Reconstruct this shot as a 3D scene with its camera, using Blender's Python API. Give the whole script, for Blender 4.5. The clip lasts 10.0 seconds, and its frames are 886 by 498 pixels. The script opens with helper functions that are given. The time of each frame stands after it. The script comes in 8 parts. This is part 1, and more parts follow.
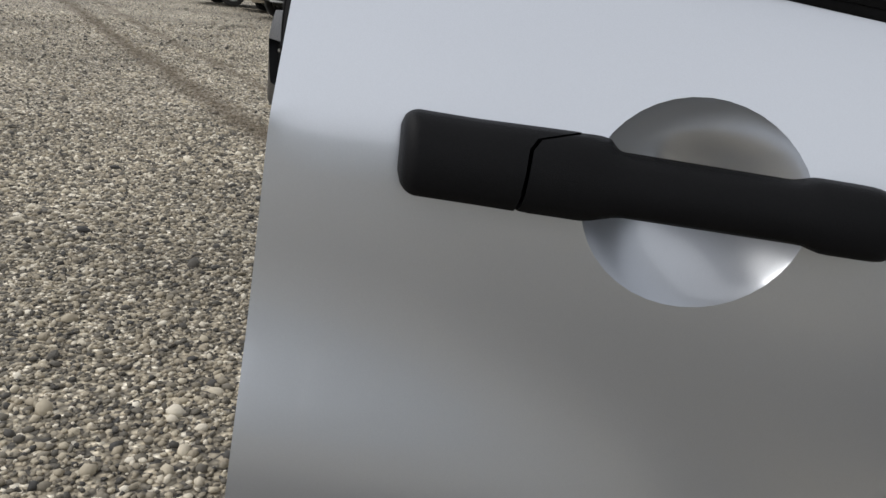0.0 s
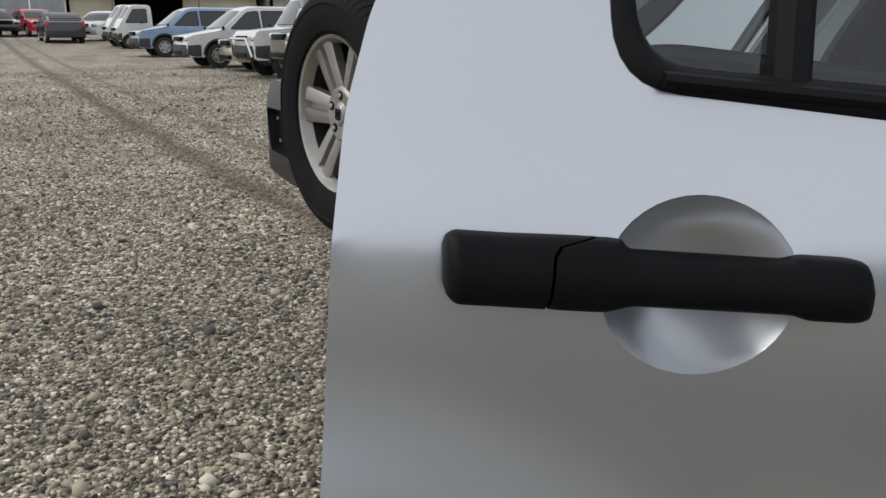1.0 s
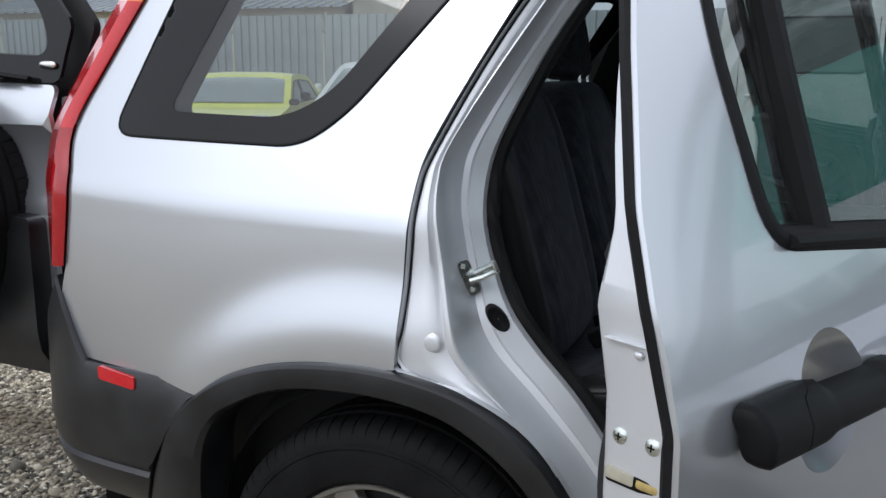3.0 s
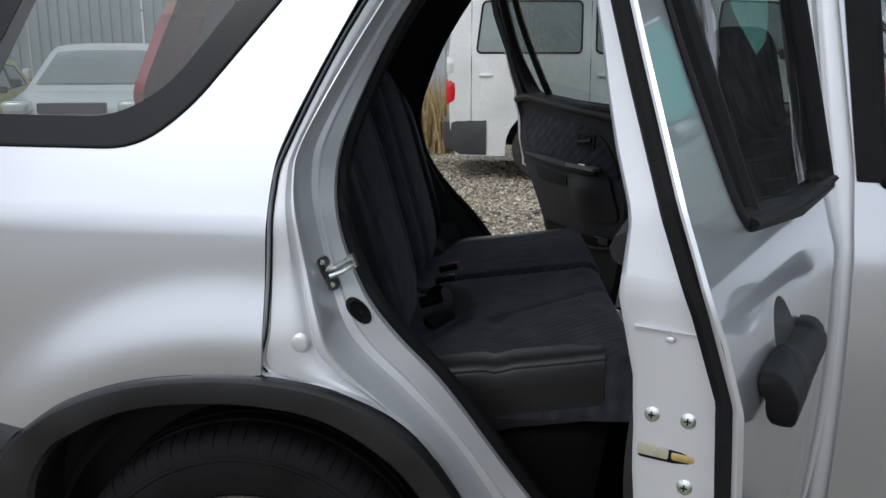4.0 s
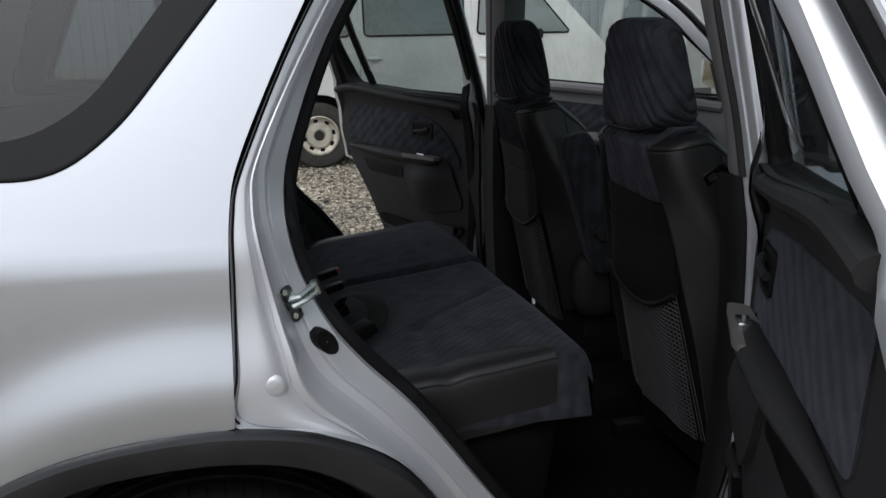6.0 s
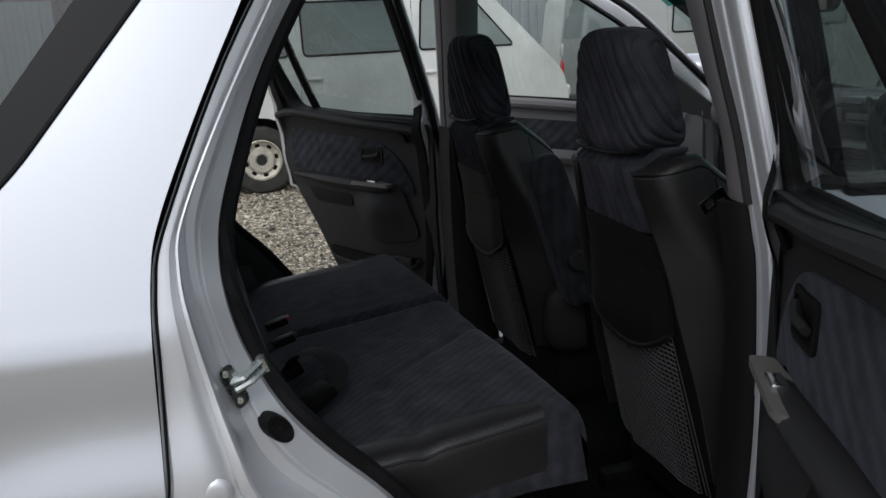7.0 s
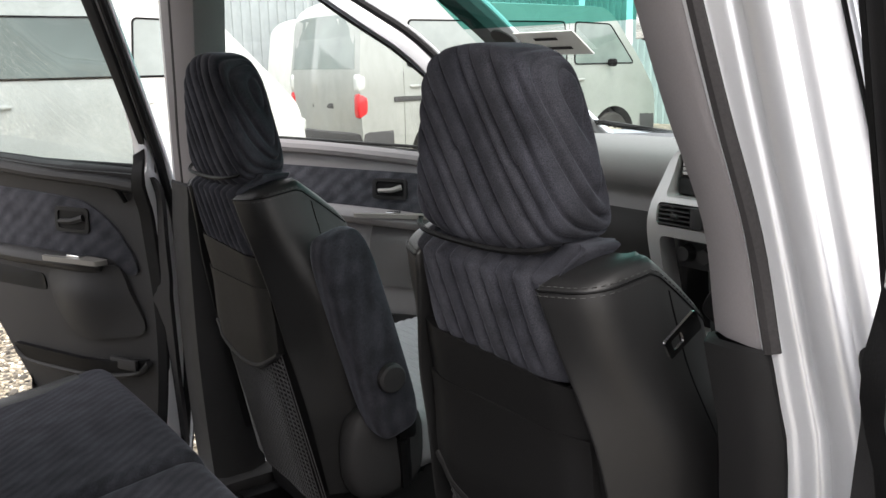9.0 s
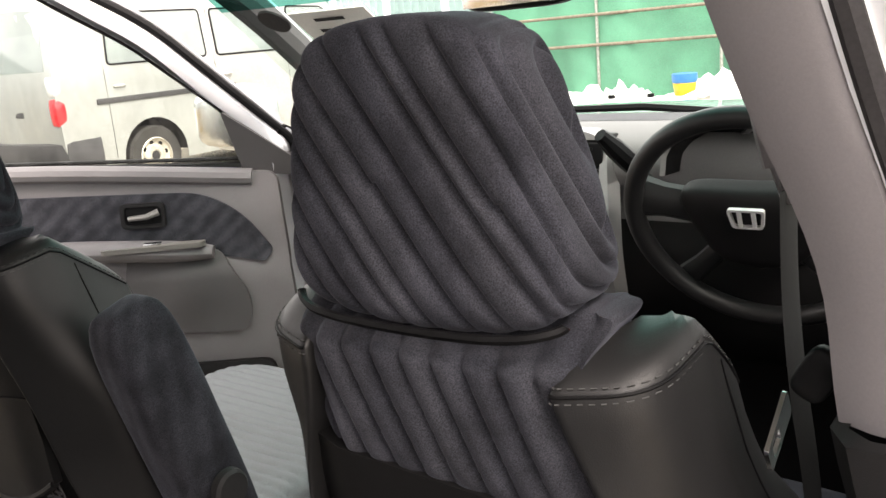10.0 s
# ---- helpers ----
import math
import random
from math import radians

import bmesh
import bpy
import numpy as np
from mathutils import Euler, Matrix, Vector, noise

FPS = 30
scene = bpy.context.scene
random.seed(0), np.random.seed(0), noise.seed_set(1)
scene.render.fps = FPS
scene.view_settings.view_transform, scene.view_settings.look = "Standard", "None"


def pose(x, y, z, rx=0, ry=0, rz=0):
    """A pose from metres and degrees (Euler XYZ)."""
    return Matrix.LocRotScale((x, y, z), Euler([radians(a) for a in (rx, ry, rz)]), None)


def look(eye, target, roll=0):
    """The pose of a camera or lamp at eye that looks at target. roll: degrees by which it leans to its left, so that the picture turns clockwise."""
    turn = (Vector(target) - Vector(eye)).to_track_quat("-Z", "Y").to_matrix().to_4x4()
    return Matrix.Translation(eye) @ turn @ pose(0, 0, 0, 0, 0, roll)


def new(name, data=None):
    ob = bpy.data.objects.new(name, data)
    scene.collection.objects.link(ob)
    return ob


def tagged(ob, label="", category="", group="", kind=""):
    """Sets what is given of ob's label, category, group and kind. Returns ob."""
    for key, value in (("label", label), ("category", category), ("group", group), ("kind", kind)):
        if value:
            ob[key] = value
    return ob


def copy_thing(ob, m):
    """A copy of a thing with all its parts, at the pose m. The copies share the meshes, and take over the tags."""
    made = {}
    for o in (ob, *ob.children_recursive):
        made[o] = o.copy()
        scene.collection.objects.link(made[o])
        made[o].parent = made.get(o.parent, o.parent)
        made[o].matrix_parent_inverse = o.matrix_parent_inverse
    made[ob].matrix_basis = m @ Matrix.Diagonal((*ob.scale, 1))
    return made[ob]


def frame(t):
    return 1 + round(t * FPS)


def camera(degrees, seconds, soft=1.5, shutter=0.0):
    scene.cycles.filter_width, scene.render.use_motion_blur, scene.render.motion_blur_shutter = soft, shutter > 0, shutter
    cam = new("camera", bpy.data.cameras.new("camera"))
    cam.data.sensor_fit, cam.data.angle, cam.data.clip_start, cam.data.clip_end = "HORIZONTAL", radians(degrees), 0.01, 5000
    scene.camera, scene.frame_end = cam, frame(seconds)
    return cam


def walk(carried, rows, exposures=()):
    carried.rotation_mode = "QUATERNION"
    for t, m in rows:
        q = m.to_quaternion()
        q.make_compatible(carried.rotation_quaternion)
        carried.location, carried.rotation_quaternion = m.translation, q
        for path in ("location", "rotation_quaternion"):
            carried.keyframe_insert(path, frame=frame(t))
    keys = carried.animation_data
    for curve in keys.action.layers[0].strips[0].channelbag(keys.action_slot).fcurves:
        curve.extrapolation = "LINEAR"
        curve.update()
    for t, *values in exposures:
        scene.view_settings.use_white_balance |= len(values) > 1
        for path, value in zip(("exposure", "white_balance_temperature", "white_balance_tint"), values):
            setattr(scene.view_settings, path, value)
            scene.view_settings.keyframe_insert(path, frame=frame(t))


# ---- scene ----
cam = camera(53.8, 10.0)
PATH = [
    (0, (1.014, -1.801, 1.099), (-0.645, -0.838, 0.534), 5.2),
    (0.5, (0.977, -1.81, 1.118), (-0.701, -0.883, 0.548), 1.7),
    (1, (1.055, -1.851, 1.151), (-0.628, -0.884, 0.67), 0.1),
    (1.5, (1.066, -1.96, 1.171), (-0.571, -0.888, 0.758), -0.6),
    (2, (0.926, -2.126, 1.204), (-0.476, -0.749, 0.835), 0.1),
    (2.5, (0.8, -2.154, 1.209), (-0.281, -0.515, 0.827), 0.8),
    (3, (0.66, -2.148, 1.246), (-0.054, -0.324, 0.838), 0.4),
    (3.2, (0.618, -2.158, 1.255), (0.078, -0.277, 0.844), 0.5),
    (4.3, (0.413, -2.199, 1.271), (0.364, -0.255, 0.802), -0.5),
    (4.5, (0.388, -2.176, 1.277), (0.382, -0.237, 0.788), -0.8),
    (5, (0.323, -2.105, 1.28), (0.448, -0.178, 0.758), -0.6),
    (6.5, (0.073, -2.003, 1.3), (0.608, -0.135, 0.825), -2.3),
    (7, (0.147, -1.845, 1.3), (0.705, 0.018, 0.835), -3.1),
    (7.5, (0.18, -1.729, 1.283), (0.767, 0.124, 0.811), -2.3),
    (8, (0.192, -1.541, 1.289), (0.912, 0.263, 0.812), -1.0),
    (8.5, (0.229, -1.389, 1.295), (1.189, 0.3, 0.82), -1.0),
    (9, (0.318, -1.17, 1.286), (1.439, 0.432, 0.868), -1.2),
    (9.5, (0.395, -0.998, 1.29), (1.671, 0.471, 0.831), -2.7),
    (10, (0.432, -0.784, 1.292), (1.986, 0.379, 0.81), -4.9),
]
walk(cam, [(t, look(eye, target, roll)) for t, eye, target, roll in PATH], [(0,0.05,6500,10),(1.0,-0.08,6450,10),(1.6,0.10,6330,10),(3,0.27,6100,10),(4.5,-0.12,6200,10),(7.0,-0.1,6300,10),(7.5,0.0,6280,10),(8.0,0.3,6280,9),(8.5,1.35,6600,11),(9.0,1.8,6850,13),(9.5,1.6,6950,16),(10,2.27,7450,17)])
import itertools
from mathutils import geometry


# ---- world and light: a bright overcast day ----
world = bpy.data.worlds.new("overcast_sky")
scene.world = world
world.use_nodes = True
wn, wl = world.node_tree.nodes, world.node_tree.links
wn.clear()
w_out, w_bg = wn.new("ShaderNodeOutputWorld"), wn.new("ShaderNodeBackground")
sky = wn.new("ShaderNodeTexSky")
sky.sky_type, sky.sun_disc = "NISHITA", False
sky.sun_elevation, sky.sun_rotation, sky.dust_density = radians(48), radians(200), 4.0
w_hue = wn.new("ShaderNodeHueSaturation")
w_hue.inputs["Saturation"].default_value = 0.16
w_mix = wn.new("ShaderNodeMixRGB")
w_mix.inputs["Fac"].default_value = 0.6
w_mix.inputs["Color2"].default_value = (9.7, 9.9, 10.3, 1)
w_noise, w_ramp, w_mul = wn.new("ShaderNodeTexNoise"), wn.new("ShaderNodeValToRGB"), wn.new("ShaderNodeMixRGB")
w_noise.inputs["Scale"].default_value, w_noise.inputs["Detail"].default_value = 2.2, 4
w_ramp.color_ramp.elements[0].color, w_ramp.color_ramp.elements[1].color = (0.8, 0.81, 0.84, 1), (1.1, 1.1, 1.1, 1)
w_mul.blend_type, w_mul.inputs["Fac"].default_value = "MULTIPLY", 1.0
w_co = wn.new("ShaderNodeTexCoord")
wl.new(w_co.outputs["Generated"], w_noise.inputs["Vector"])
wl.new(w_noise.outputs["Fac"], w_ramp.inputs["Fac"])
wl.new(sky.outputs["Color"], w_hue.inputs["Color"])
wl.new(w_hue.outputs["Color"], w_mix.inputs["Color1"])
wl.new(w_mix.outputs["Color"], w_mul.inputs["Color1"])
wl.new(w_ramp.outputs["Color"], w_mul.inputs["Color2"])
wl.new(w_mul.outputs["Color"], w_bg.inputs["Color"])
w_bg.inputs["Strength"].default_value = 0.135
wl.new(w_bg.outputs["Background"], w_out.inputs["Surface"])

sun_data = bpy.data.lights.new("sun", "SUN")
sun_data.energy, sun_data.angle, sun_data.color = 0.8, radians(25), (1.0, 0.97, 0.93)
sun = new("sun", sun_data)
sun.matrix_world = look((0, 0, 0), (0.32, 0.58, -0.76))


# ---- materials ----
def mat(name, colour, rough=0.5, metal=0.0, coat=0.0, grain=None, grain_amount=0.15, bump=0.0, bump_scale=200.0,
        spec=0.5, stain=0.0, stain_scale=3.0, coat_rough=0.03, random_amount=0.0):
    """A surface with grain at one scale, stains at a larger one, and fine relief."""
    m = bpy.data.materials.new(name)
    m.use_nodes = True
    n, l = m.node_tree.nodes, m.node_tree.links
    b = n["Principled BSDF"]
    b.inputs["Roughness"].default_value, b.inputs["Metallic"].default_value = rough, metal
    b.inputs["Coat Weight"].default_value, b.inputs["Coat Roughness"].default_value = coat, coat_rough
    b.inputs["Specular IOR Level"].default_value = spec
    rgb = n.new("ShaderNodeRGB")
    rgb.outputs[0].default_value = (*colour, 1)
    last = rgb.outputs[0]
    co = n.new("ShaderNodeTexCoord")

    def vary(source, amount):
        nonlocal last
        mr = n.new("ShaderNodeMapRange")
        mr.inputs["To Min"].default_value, mr.inputs["To Max"].default_value = 1 - amount, 1 + amount
        mr.inputs["From Min"].default_value, mr.inputs["From Max"].default_value = 0.25, 0.75
        l.new(source, mr.inputs["Value"])
        mx = n.new("ShaderNodeVectorMath")
        mx.operation = "SCALE"
        l.new(last, mx.inputs[0])
        l.new(mr.outputs[0], mx.inputs["Scale"])
        last = mx.outputs[0]

    if grain:
        t = n.new("ShaderNodeTexNoise")
        t.inputs["Scale"].default_value, t.inputs["Detail"].default_value = grain, 3
        l.new(co.outputs["Object"], t.inputs["Vector"])
        vary(t.outputs["Fac"], grain_amount)
    if stain:
        t = n.new("ShaderNodeTexNoise")
        t.inputs["Scale"].default_value, t.inputs["Detail"].default_value = stain_scale, 6
        l.new(co.outputs["Object"], t.inputs["Vector"])
        vary(t.outputs["Fac"], stain)
        mr = n.new("ShaderNodeMapRange")
        mr.inputs["To Min"].default_value, mr.inputs["To Max"].default_value = max(0.02, rough - 0.08), min(1, rough + 0.1)
        l.new(t.outputs["Fac"], mr.inputs["Value"])
        l.new(mr.outputs[0], b.inputs["Roughness"])
    if random_amount:
        oi = n.new("ShaderNodeObjectInfo")
        vary(oi.outputs["Random"], random_amount)
    l.new(last, b.inputs["Base Color"])
    if bump:
        t = n.new("ShaderNodeTexNoise")
        t.inputs["Scale"].default_value, t.inputs["Detail"].default_value = bump_scale, 4
        l.new(co.outputs["Object"], t.inputs["Vector"])
        bp = n.new("ShaderNodeBump")
        bp.inputs["Strength"].default_value, bp.inputs["Distance"].default_value = bump, 0.002
        l.new(t.outputs["Fac"], bp.inputs["Height"])
        l.new(bp.outputs["Normal"], b.inputs["Normal"])
    return m


def cloth(name, a, b_colour, angle, pitch, rough=0.95):
    """Plush seat fabric: two dark tones in uneven slanting bands, with a short pile."""
    m = bpy.data.materials.new(name)
    m.use_nodes = True
    n, l = m.node_tree.nodes, m.node_tree.links
    b = n["Principled BSDF"]
    b.inputs["Roughness"].default_value, b.inputs["Sheen Weight"].default_value = rough, 0.12
    b.inputs["Sheen Roughness"].default_value = 0.4
    b.inputs["Sheen Tint"].default_value = (0.6, 0.62, 0.75, 1)
    b.inputs["Specular IOR Level"].default_value = 0.15
    co, mp, wv, rp = n.new("ShaderNodeTexCoord"), n.new("ShaderNodeMapping"), n.new("ShaderNodeTexWave"), n.new("ShaderNodeValToRGB")
    mp.inputs["Rotation"].default_value = [radians(v) for v in angle]
    wv.inputs["Scale"].default_value, wv.inputs["Distortion"].default_value = pitch, 2.2
    wv.inputs["Detail"].default_value, wv.inputs["Detail Scale"].default_value = 2, 1.5
    rp.color_ramp.elements[0].color, rp.color_ramp.elements[1].color = (*a, 1), (*b_colour, 1)
    l.new(co.outputs["Object"], mp.inputs["Vector"])
    l.new(mp.outputs["Vector"], wv.inputs["Vector"])
    l.new(wv.outputs["Fac"], rp.inputs["Fac"])
    nz = n.new("ShaderNodeTexNoise")
    nz.inputs["Scale"].default_value, nz.inputs["Detail"].default_value = 900, 2
    l.new(co.outputs["Object"], nz.inputs["Vector"])
    mr = n.new("ShaderNodeMapRange")
    mr.inputs["From Min"].default_value, mr.inputs["From Max"].default_value = 0.3, 0.7
    mr.inputs["To Min"].default_value, mr.inputs["To Max"].default_value = 0.5, 1.5
    l.new(nz.outputs["Fac"], mr.inputs["Value"])
    mx = n.new("ShaderNodeVectorMath")
    mx.operation = "SCALE"
    l.new(rp.outputs["Color"], mx.inputs[0])
    # mottled sheen of the plush painted in as random lighter and darker patches
    pt, pr, pm = n.new("ShaderNodeTexNoise"), n.new("ShaderNodeMapRange"), n.new("ShaderNodeMath")
    pt.inputs["Scale"].default_value, pt.inputs["Detail"].default_value = 22, 5
    pr.inputs["From Min"].default_value, pr.inputs["From Max"].default_value = 0.35, 0.68
    pr.inputs["To Min"].default_value, pr.inputs["To Max"].default_value = 0.72, 1.35
    pm.operation = "MULTIPLY"
    l.new(co.outputs["Object"], pt.inputs["Vector"])
    l.new(pt.outputs["Fac"], pr.inputs["Value"])
    l.new(pr.outputs[0], pm.inputs[0])
    l.new(mr.outputs[0], pm.inputs[1])
    l.new(pm.outputs[0], mx.inputs["Scale"])
    l.new(mx.outputs[0], b.inputs["Base Color"])
    ad = n.new("ShaderNodeMath")
    ad.operation = "MULTIPLY_ADD"
    ad.inputs[1].default_value = 0.5
    l.new(nz.outputs["Fac"], ad.inputs[0])
    l.new(wv.outputs["Fac"], ad.inputs[2])
    bp = n.new("ShaderNodeBump")
    bp.inputs["Strength"].default_value, bp.inputs["Distance"].default_value = 0.25, 0.0015
    l.new(ad.outputs[0], bp.inputs["Height"])
    l.new(bp.outputs["Normal"], b.inputs["Normal"])
    return m


def glass(name, tint, gloss=1.0, rough=0.0, dirt=0.0):
    """A pane: clear or tinted, with a reflection that grows towards grazing angles."""
    m = bpy.data.materials.new(name)
    m.use_nodes = True
    n, l = m.node_tree.nodes, m.node_tree.links
    n.clear()
    out, mix = n.new("ShaderNodeOutputMaterial"), n.new("ShaderNodeMixShader")
    tr, gl, fr = n.new("ShaderNodeBsdfTransparent"), n.new("ShaderNodeBsdfGlossy"), n.new("ShaderNodeLayerWeight")
    tr.inputs["Color"].default_value = (*tint, 1)
    gl.inputs["Roughness"].default_value = rough
    fr.inputs["Blend"].default_value = 0.5
    pw, mu = n.new("ShaderNodeMath"), n.new("ShaderNodeMath")
    pw.operation, mu.operation = "POWER", "MULTIPLY_ADD"
    pw.inputs[1].default_value = 4.5
    mu.inputs[1].default_value, mu.inputs[2].default_value = 0.9 * gloss, 0.06 * gloss
    l.new(fr.outputs["Facing"], pw.inputs[0])
    l.new(pw.outputs[0], mu.inputs[0])
    l.new(mu.outputs[0], mix.inputs["Fac"])
    l.new(tr.outputs[0], mix.inputs[1])
    l.new(gl.outputs[0], mix.inputs[2])
    last = mix.outputs[0]
    if dirt:
        df, mx, nz, co = n.new("ShaderNodeBsdfDiffuse"), n.new("ShaderNodeMixShader"), n.new("ShaderNodeTexNoise"), n.new("ShaderNodeTexCoord")
        df.inputs["Color"].default_value = (0.5, 0.5, 0.48, 1)
        mp = n.new("ShaderNodeMapping")
        mp.inputs["Scale"].default_value = (1, 1, 0.12)
        nz.inputs["Scale"].default_value, nz.inputs["Detail"].default_value = 60, 5
        l.new(co.outputs["Object"], mp.inputs["Vector"])
        l.new(mp.outputs["Vector"], nz.inputs["Vector"])
        mr = n.new("ShaderNodeMapRange")
        mr.inputs["From Min"].default_value, mr.inputs["From Max"].default_value = 0.35, 0.75
        mr.inputs["To Max"].default_value = dirt
        l.new(nz.outputs["Fac"], mr.inputs["Value"])
        l.new(mr.outputs[0], mx.inputs["Fac"])
        l.new(last, mx.inputs[1])
        l.new(df.outputs[0], mx.inputs[2])
        last = mx.outputs[0]
    l.new(last, out.inputs["Surface"])
    return m


SILVER = mat("silver_paint", (0.550, 0.572, 0.606), 0.28, 0.82, 1.0, 2500, 0.05, coat_rough=0.04)
SILVER_IN = mat("silver_jamb_paint", (0.590, 0.603, 0.628), 0.38, 0.45, 0.6, 2000, 0.05, stain=0.03, stain_scale=9, coat_rough=0.12)
CLAD = mat("grey_black_cladding", (0.0145, 0.015, 0.0165), 0.30, grain=900, grain_amount=0.2, bump=0.12, bump_scale=1400, stain=0.6, stain_scale=9, spec=0.45)
BLACK = mat("black_plastic", (0.006, 0.006, 0.0065), 0.42, grain=900, grain_amount=0.2, bump=0.2, bump_scale=1600, stain=0.2, stain_scale=12, spec=0.08)
RUBBER = mat("black_rubber", (0.008, 0.008, 0.0085), 0.55, grain=300, bump=0.15, bump_scale=500, stain=0.3, stain_scale=20, spec=0.1)
TYRE = mat("tyre_rubber", (0.0085, 0.0085, 0.009), 0.7, grain=250, grain_amount=0.25, bump=0.3, bump_scale=500, stain=0.35, stain_scale=14, spec=0.1)
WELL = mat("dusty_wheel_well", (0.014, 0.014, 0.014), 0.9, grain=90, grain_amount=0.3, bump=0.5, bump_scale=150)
ALLOY = mat("brushed_alloy", (0.32, 0.308, 0.288), 0.42, 0.75, 0.1, 600, 0.1, stain=0.15, stain_scale=20)
STEEL = mat("dull_steel", (0.42, 0.41, 0.38), 0.45, 0.8, grain=300, stain=0.3, stain_scale=25, bump=0.2)
CHROME = mat("bright_metal", (0.75, 0.75, 0.74), 0.16, 1.0, stain=0.05, stain_scale=30)
ZINC = mat("zinc_plated_steel", (0.62, 0.66, 0.64), 0.28, 1.0, grain=400, stain=0.15, stain_scale=50)
RED = mat("red_lamp_lens", (0.30, 0.0045, 0.008), 0.15, 0.0, 0.8, 160, 0.1, stain=0.1, stain_scale=30, spec=0.3)
RED_BRIGHT = mat("bright_red_lens", (0.50, 0.012, 0.018), 0.16, 0.0, 0.8, 160, 0.1, spec=0.3)
ORANGE = mat("orange_lamp_lens", (0.75, 0.17, 0.03), 0.14, 0.0, 1.0, 160, 0.1)
FRIT = mat("black_glass_border", (0.008, 0.008, 0.009), 0.12, 0.0, 0.0, stain=0.1, stain_scale=5, spec=0.25)
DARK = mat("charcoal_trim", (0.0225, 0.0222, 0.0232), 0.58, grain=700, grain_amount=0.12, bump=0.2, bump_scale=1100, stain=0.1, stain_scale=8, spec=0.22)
DARKER = mat("black_trim", (0.0068, 0.0067, 0.0071), 0.6, grain=700, bump=0.15, bump_scale=1100, stain=0.12, stain_scale=8, spec=0.2)
LEATHER = mat("black_leatherette", (0.012, 0.012, 0.0125), 0.42, grain=120, grain_amount=0.06, bump=0.12, bump_scale=900, stain=0.08, stain_scale=9, spec=0.38)
PILLAR = mat("grey_pillar_trim", (0.175, 0.165, 0.169), 0.6, grain=500, grain_amount=0.05, bump=0.12, bump_scale=900, stain=0.05, stain_scale=5, spec=0.25)
GREYTRIM = mat("light_grey_trim", (0.42, 0.406, 0.406), 0.62, grain=500, grain_amount=0.06, bump=0.15, bump_scale=900, stain=0.06, stain_scale=5)
DASH = mat("grey_dashboard", (0.1547, 0.1547, 0.1547), 0.6, grain=500, grain_amount=0.08, bump=0.2, bump_scale=800, stain=0.05, spec=0.3)
SATIN = mat("satin_silver_plastic", (0.315, 0.315, 0.315), 0.35, 0.4, 0.2, 900, 0.05, stain=0.05)
SATIN_DARK = mat("dark_satin_metal", (0.224, 0.217, 0.21), 0.4, 0.5, grain=600, grain_amount=0.06, stain=0.05)
SWITCH = mat("taupe_switch_plate", (0.1365, 0.1312, 0.1207), 0.45, grain=500, grain_amount=0.05, stain=0.06)
CARPET = mat("black_carpet", (0.0049, 0.0049, 0.00539), 1.0, grain=350, grain_amount=0.5, bump=0.8, bump_scale=500, spec=0.05)
CLOTH = cloth("charcoal_plush", (0.025, 0.0258, 0.0325), (0.032, 0.0328, 0.0400), (20, 0, 40), 5)
# front doors' copy of the charcoal plastic, lightened for the light on it
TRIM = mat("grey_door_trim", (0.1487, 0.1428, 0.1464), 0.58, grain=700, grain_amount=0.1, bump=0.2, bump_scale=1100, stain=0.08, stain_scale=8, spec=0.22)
RIBBED = mat("grey_ribbed_vinyl", (0.19, 0.195, 0.205), 0.55, grain=400, grain_amount=0.08, stain=0.1, stain_scale=10, spec=0.3)
CLOTH_SEAT = cloth("navy_plush", (0.023, 0.0235, 0.0285), (0.031, 0.032, 0.039), (0, 0, 55), 16)
CLOTH_DOOR = cloth("door_plush", (0.02402, 0.02457, 0.02948), (0.037, 0.038, 0.0445), (0, -52, 0), 9)
STITCH = mat("grey_thread", (0.056, 0.056, 0.056), 0.8, grain=900, spec=0.2)
BELT = mat("grey_belt_webbing", (0.011, 0.011, 0.011), 0.7, grain=700, grain_amount=0.3, bump=0.3, bump_scale=900, spec=0.2)
# same trim darkened for the shade on upright faces and the pillar lining
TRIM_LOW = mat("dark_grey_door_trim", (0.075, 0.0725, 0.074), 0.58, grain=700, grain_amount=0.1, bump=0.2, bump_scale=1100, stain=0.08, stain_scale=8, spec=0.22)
# rubber lightened for the light it catches; RUBBER serves the lower length
SEAL_GREY = mat("greyed_rubber_seal", (0.036, 0.034, 0.035), 0.7, grain=300, bump=0.15, bump_scale=500, stain=0.15, stain_scale=20, spec=0.15)
NET = mat("grey_pocket_net", (0.060, 0.060, 0.062), 0.7, grain=400, grain_amount=0.3, spec=0.2)
GLASS = glass("clear_glass", (0.80, 0.85, 0.83), 0.75, dirt=0.10)
PRIVACY = glass("privacy_glass", (0.39, 0.442, 0.442), 1.1, dirt=0.03)
WINDSCREEN = glass("windscreen_glass", (0.80, 0.88, 0.86), 0.6)
GREENBAND = glass("green_shade_band", (0.12, 0.42, 0.36), 0.6)
# chrome stand-in: half-matte and pale, reflected brightness put into its colour
BADGE = mat("bright_badge_metal", (0.80, 0.80, 0.79), 0.34, 0.55, stain=0.05, stain_scale=30)
PRIMER = mat("pale_sticker", (0.75, 0.75, 0.72), 0.5, grain=200, grain_amount=0.05)
GREEN_STICKER = mat("green_sticker", (0.01, 0.17, 0.09), 0.4, grain=200)
BRASS = mat("brass_tag", (0.55, 0.42, 0.16), 0.45, 0.5, grain=100, grain_amount=0.3)
CREAM = mat("cream_plastic", (0.34, 0.32, 0.25), 0.5, grain=100)
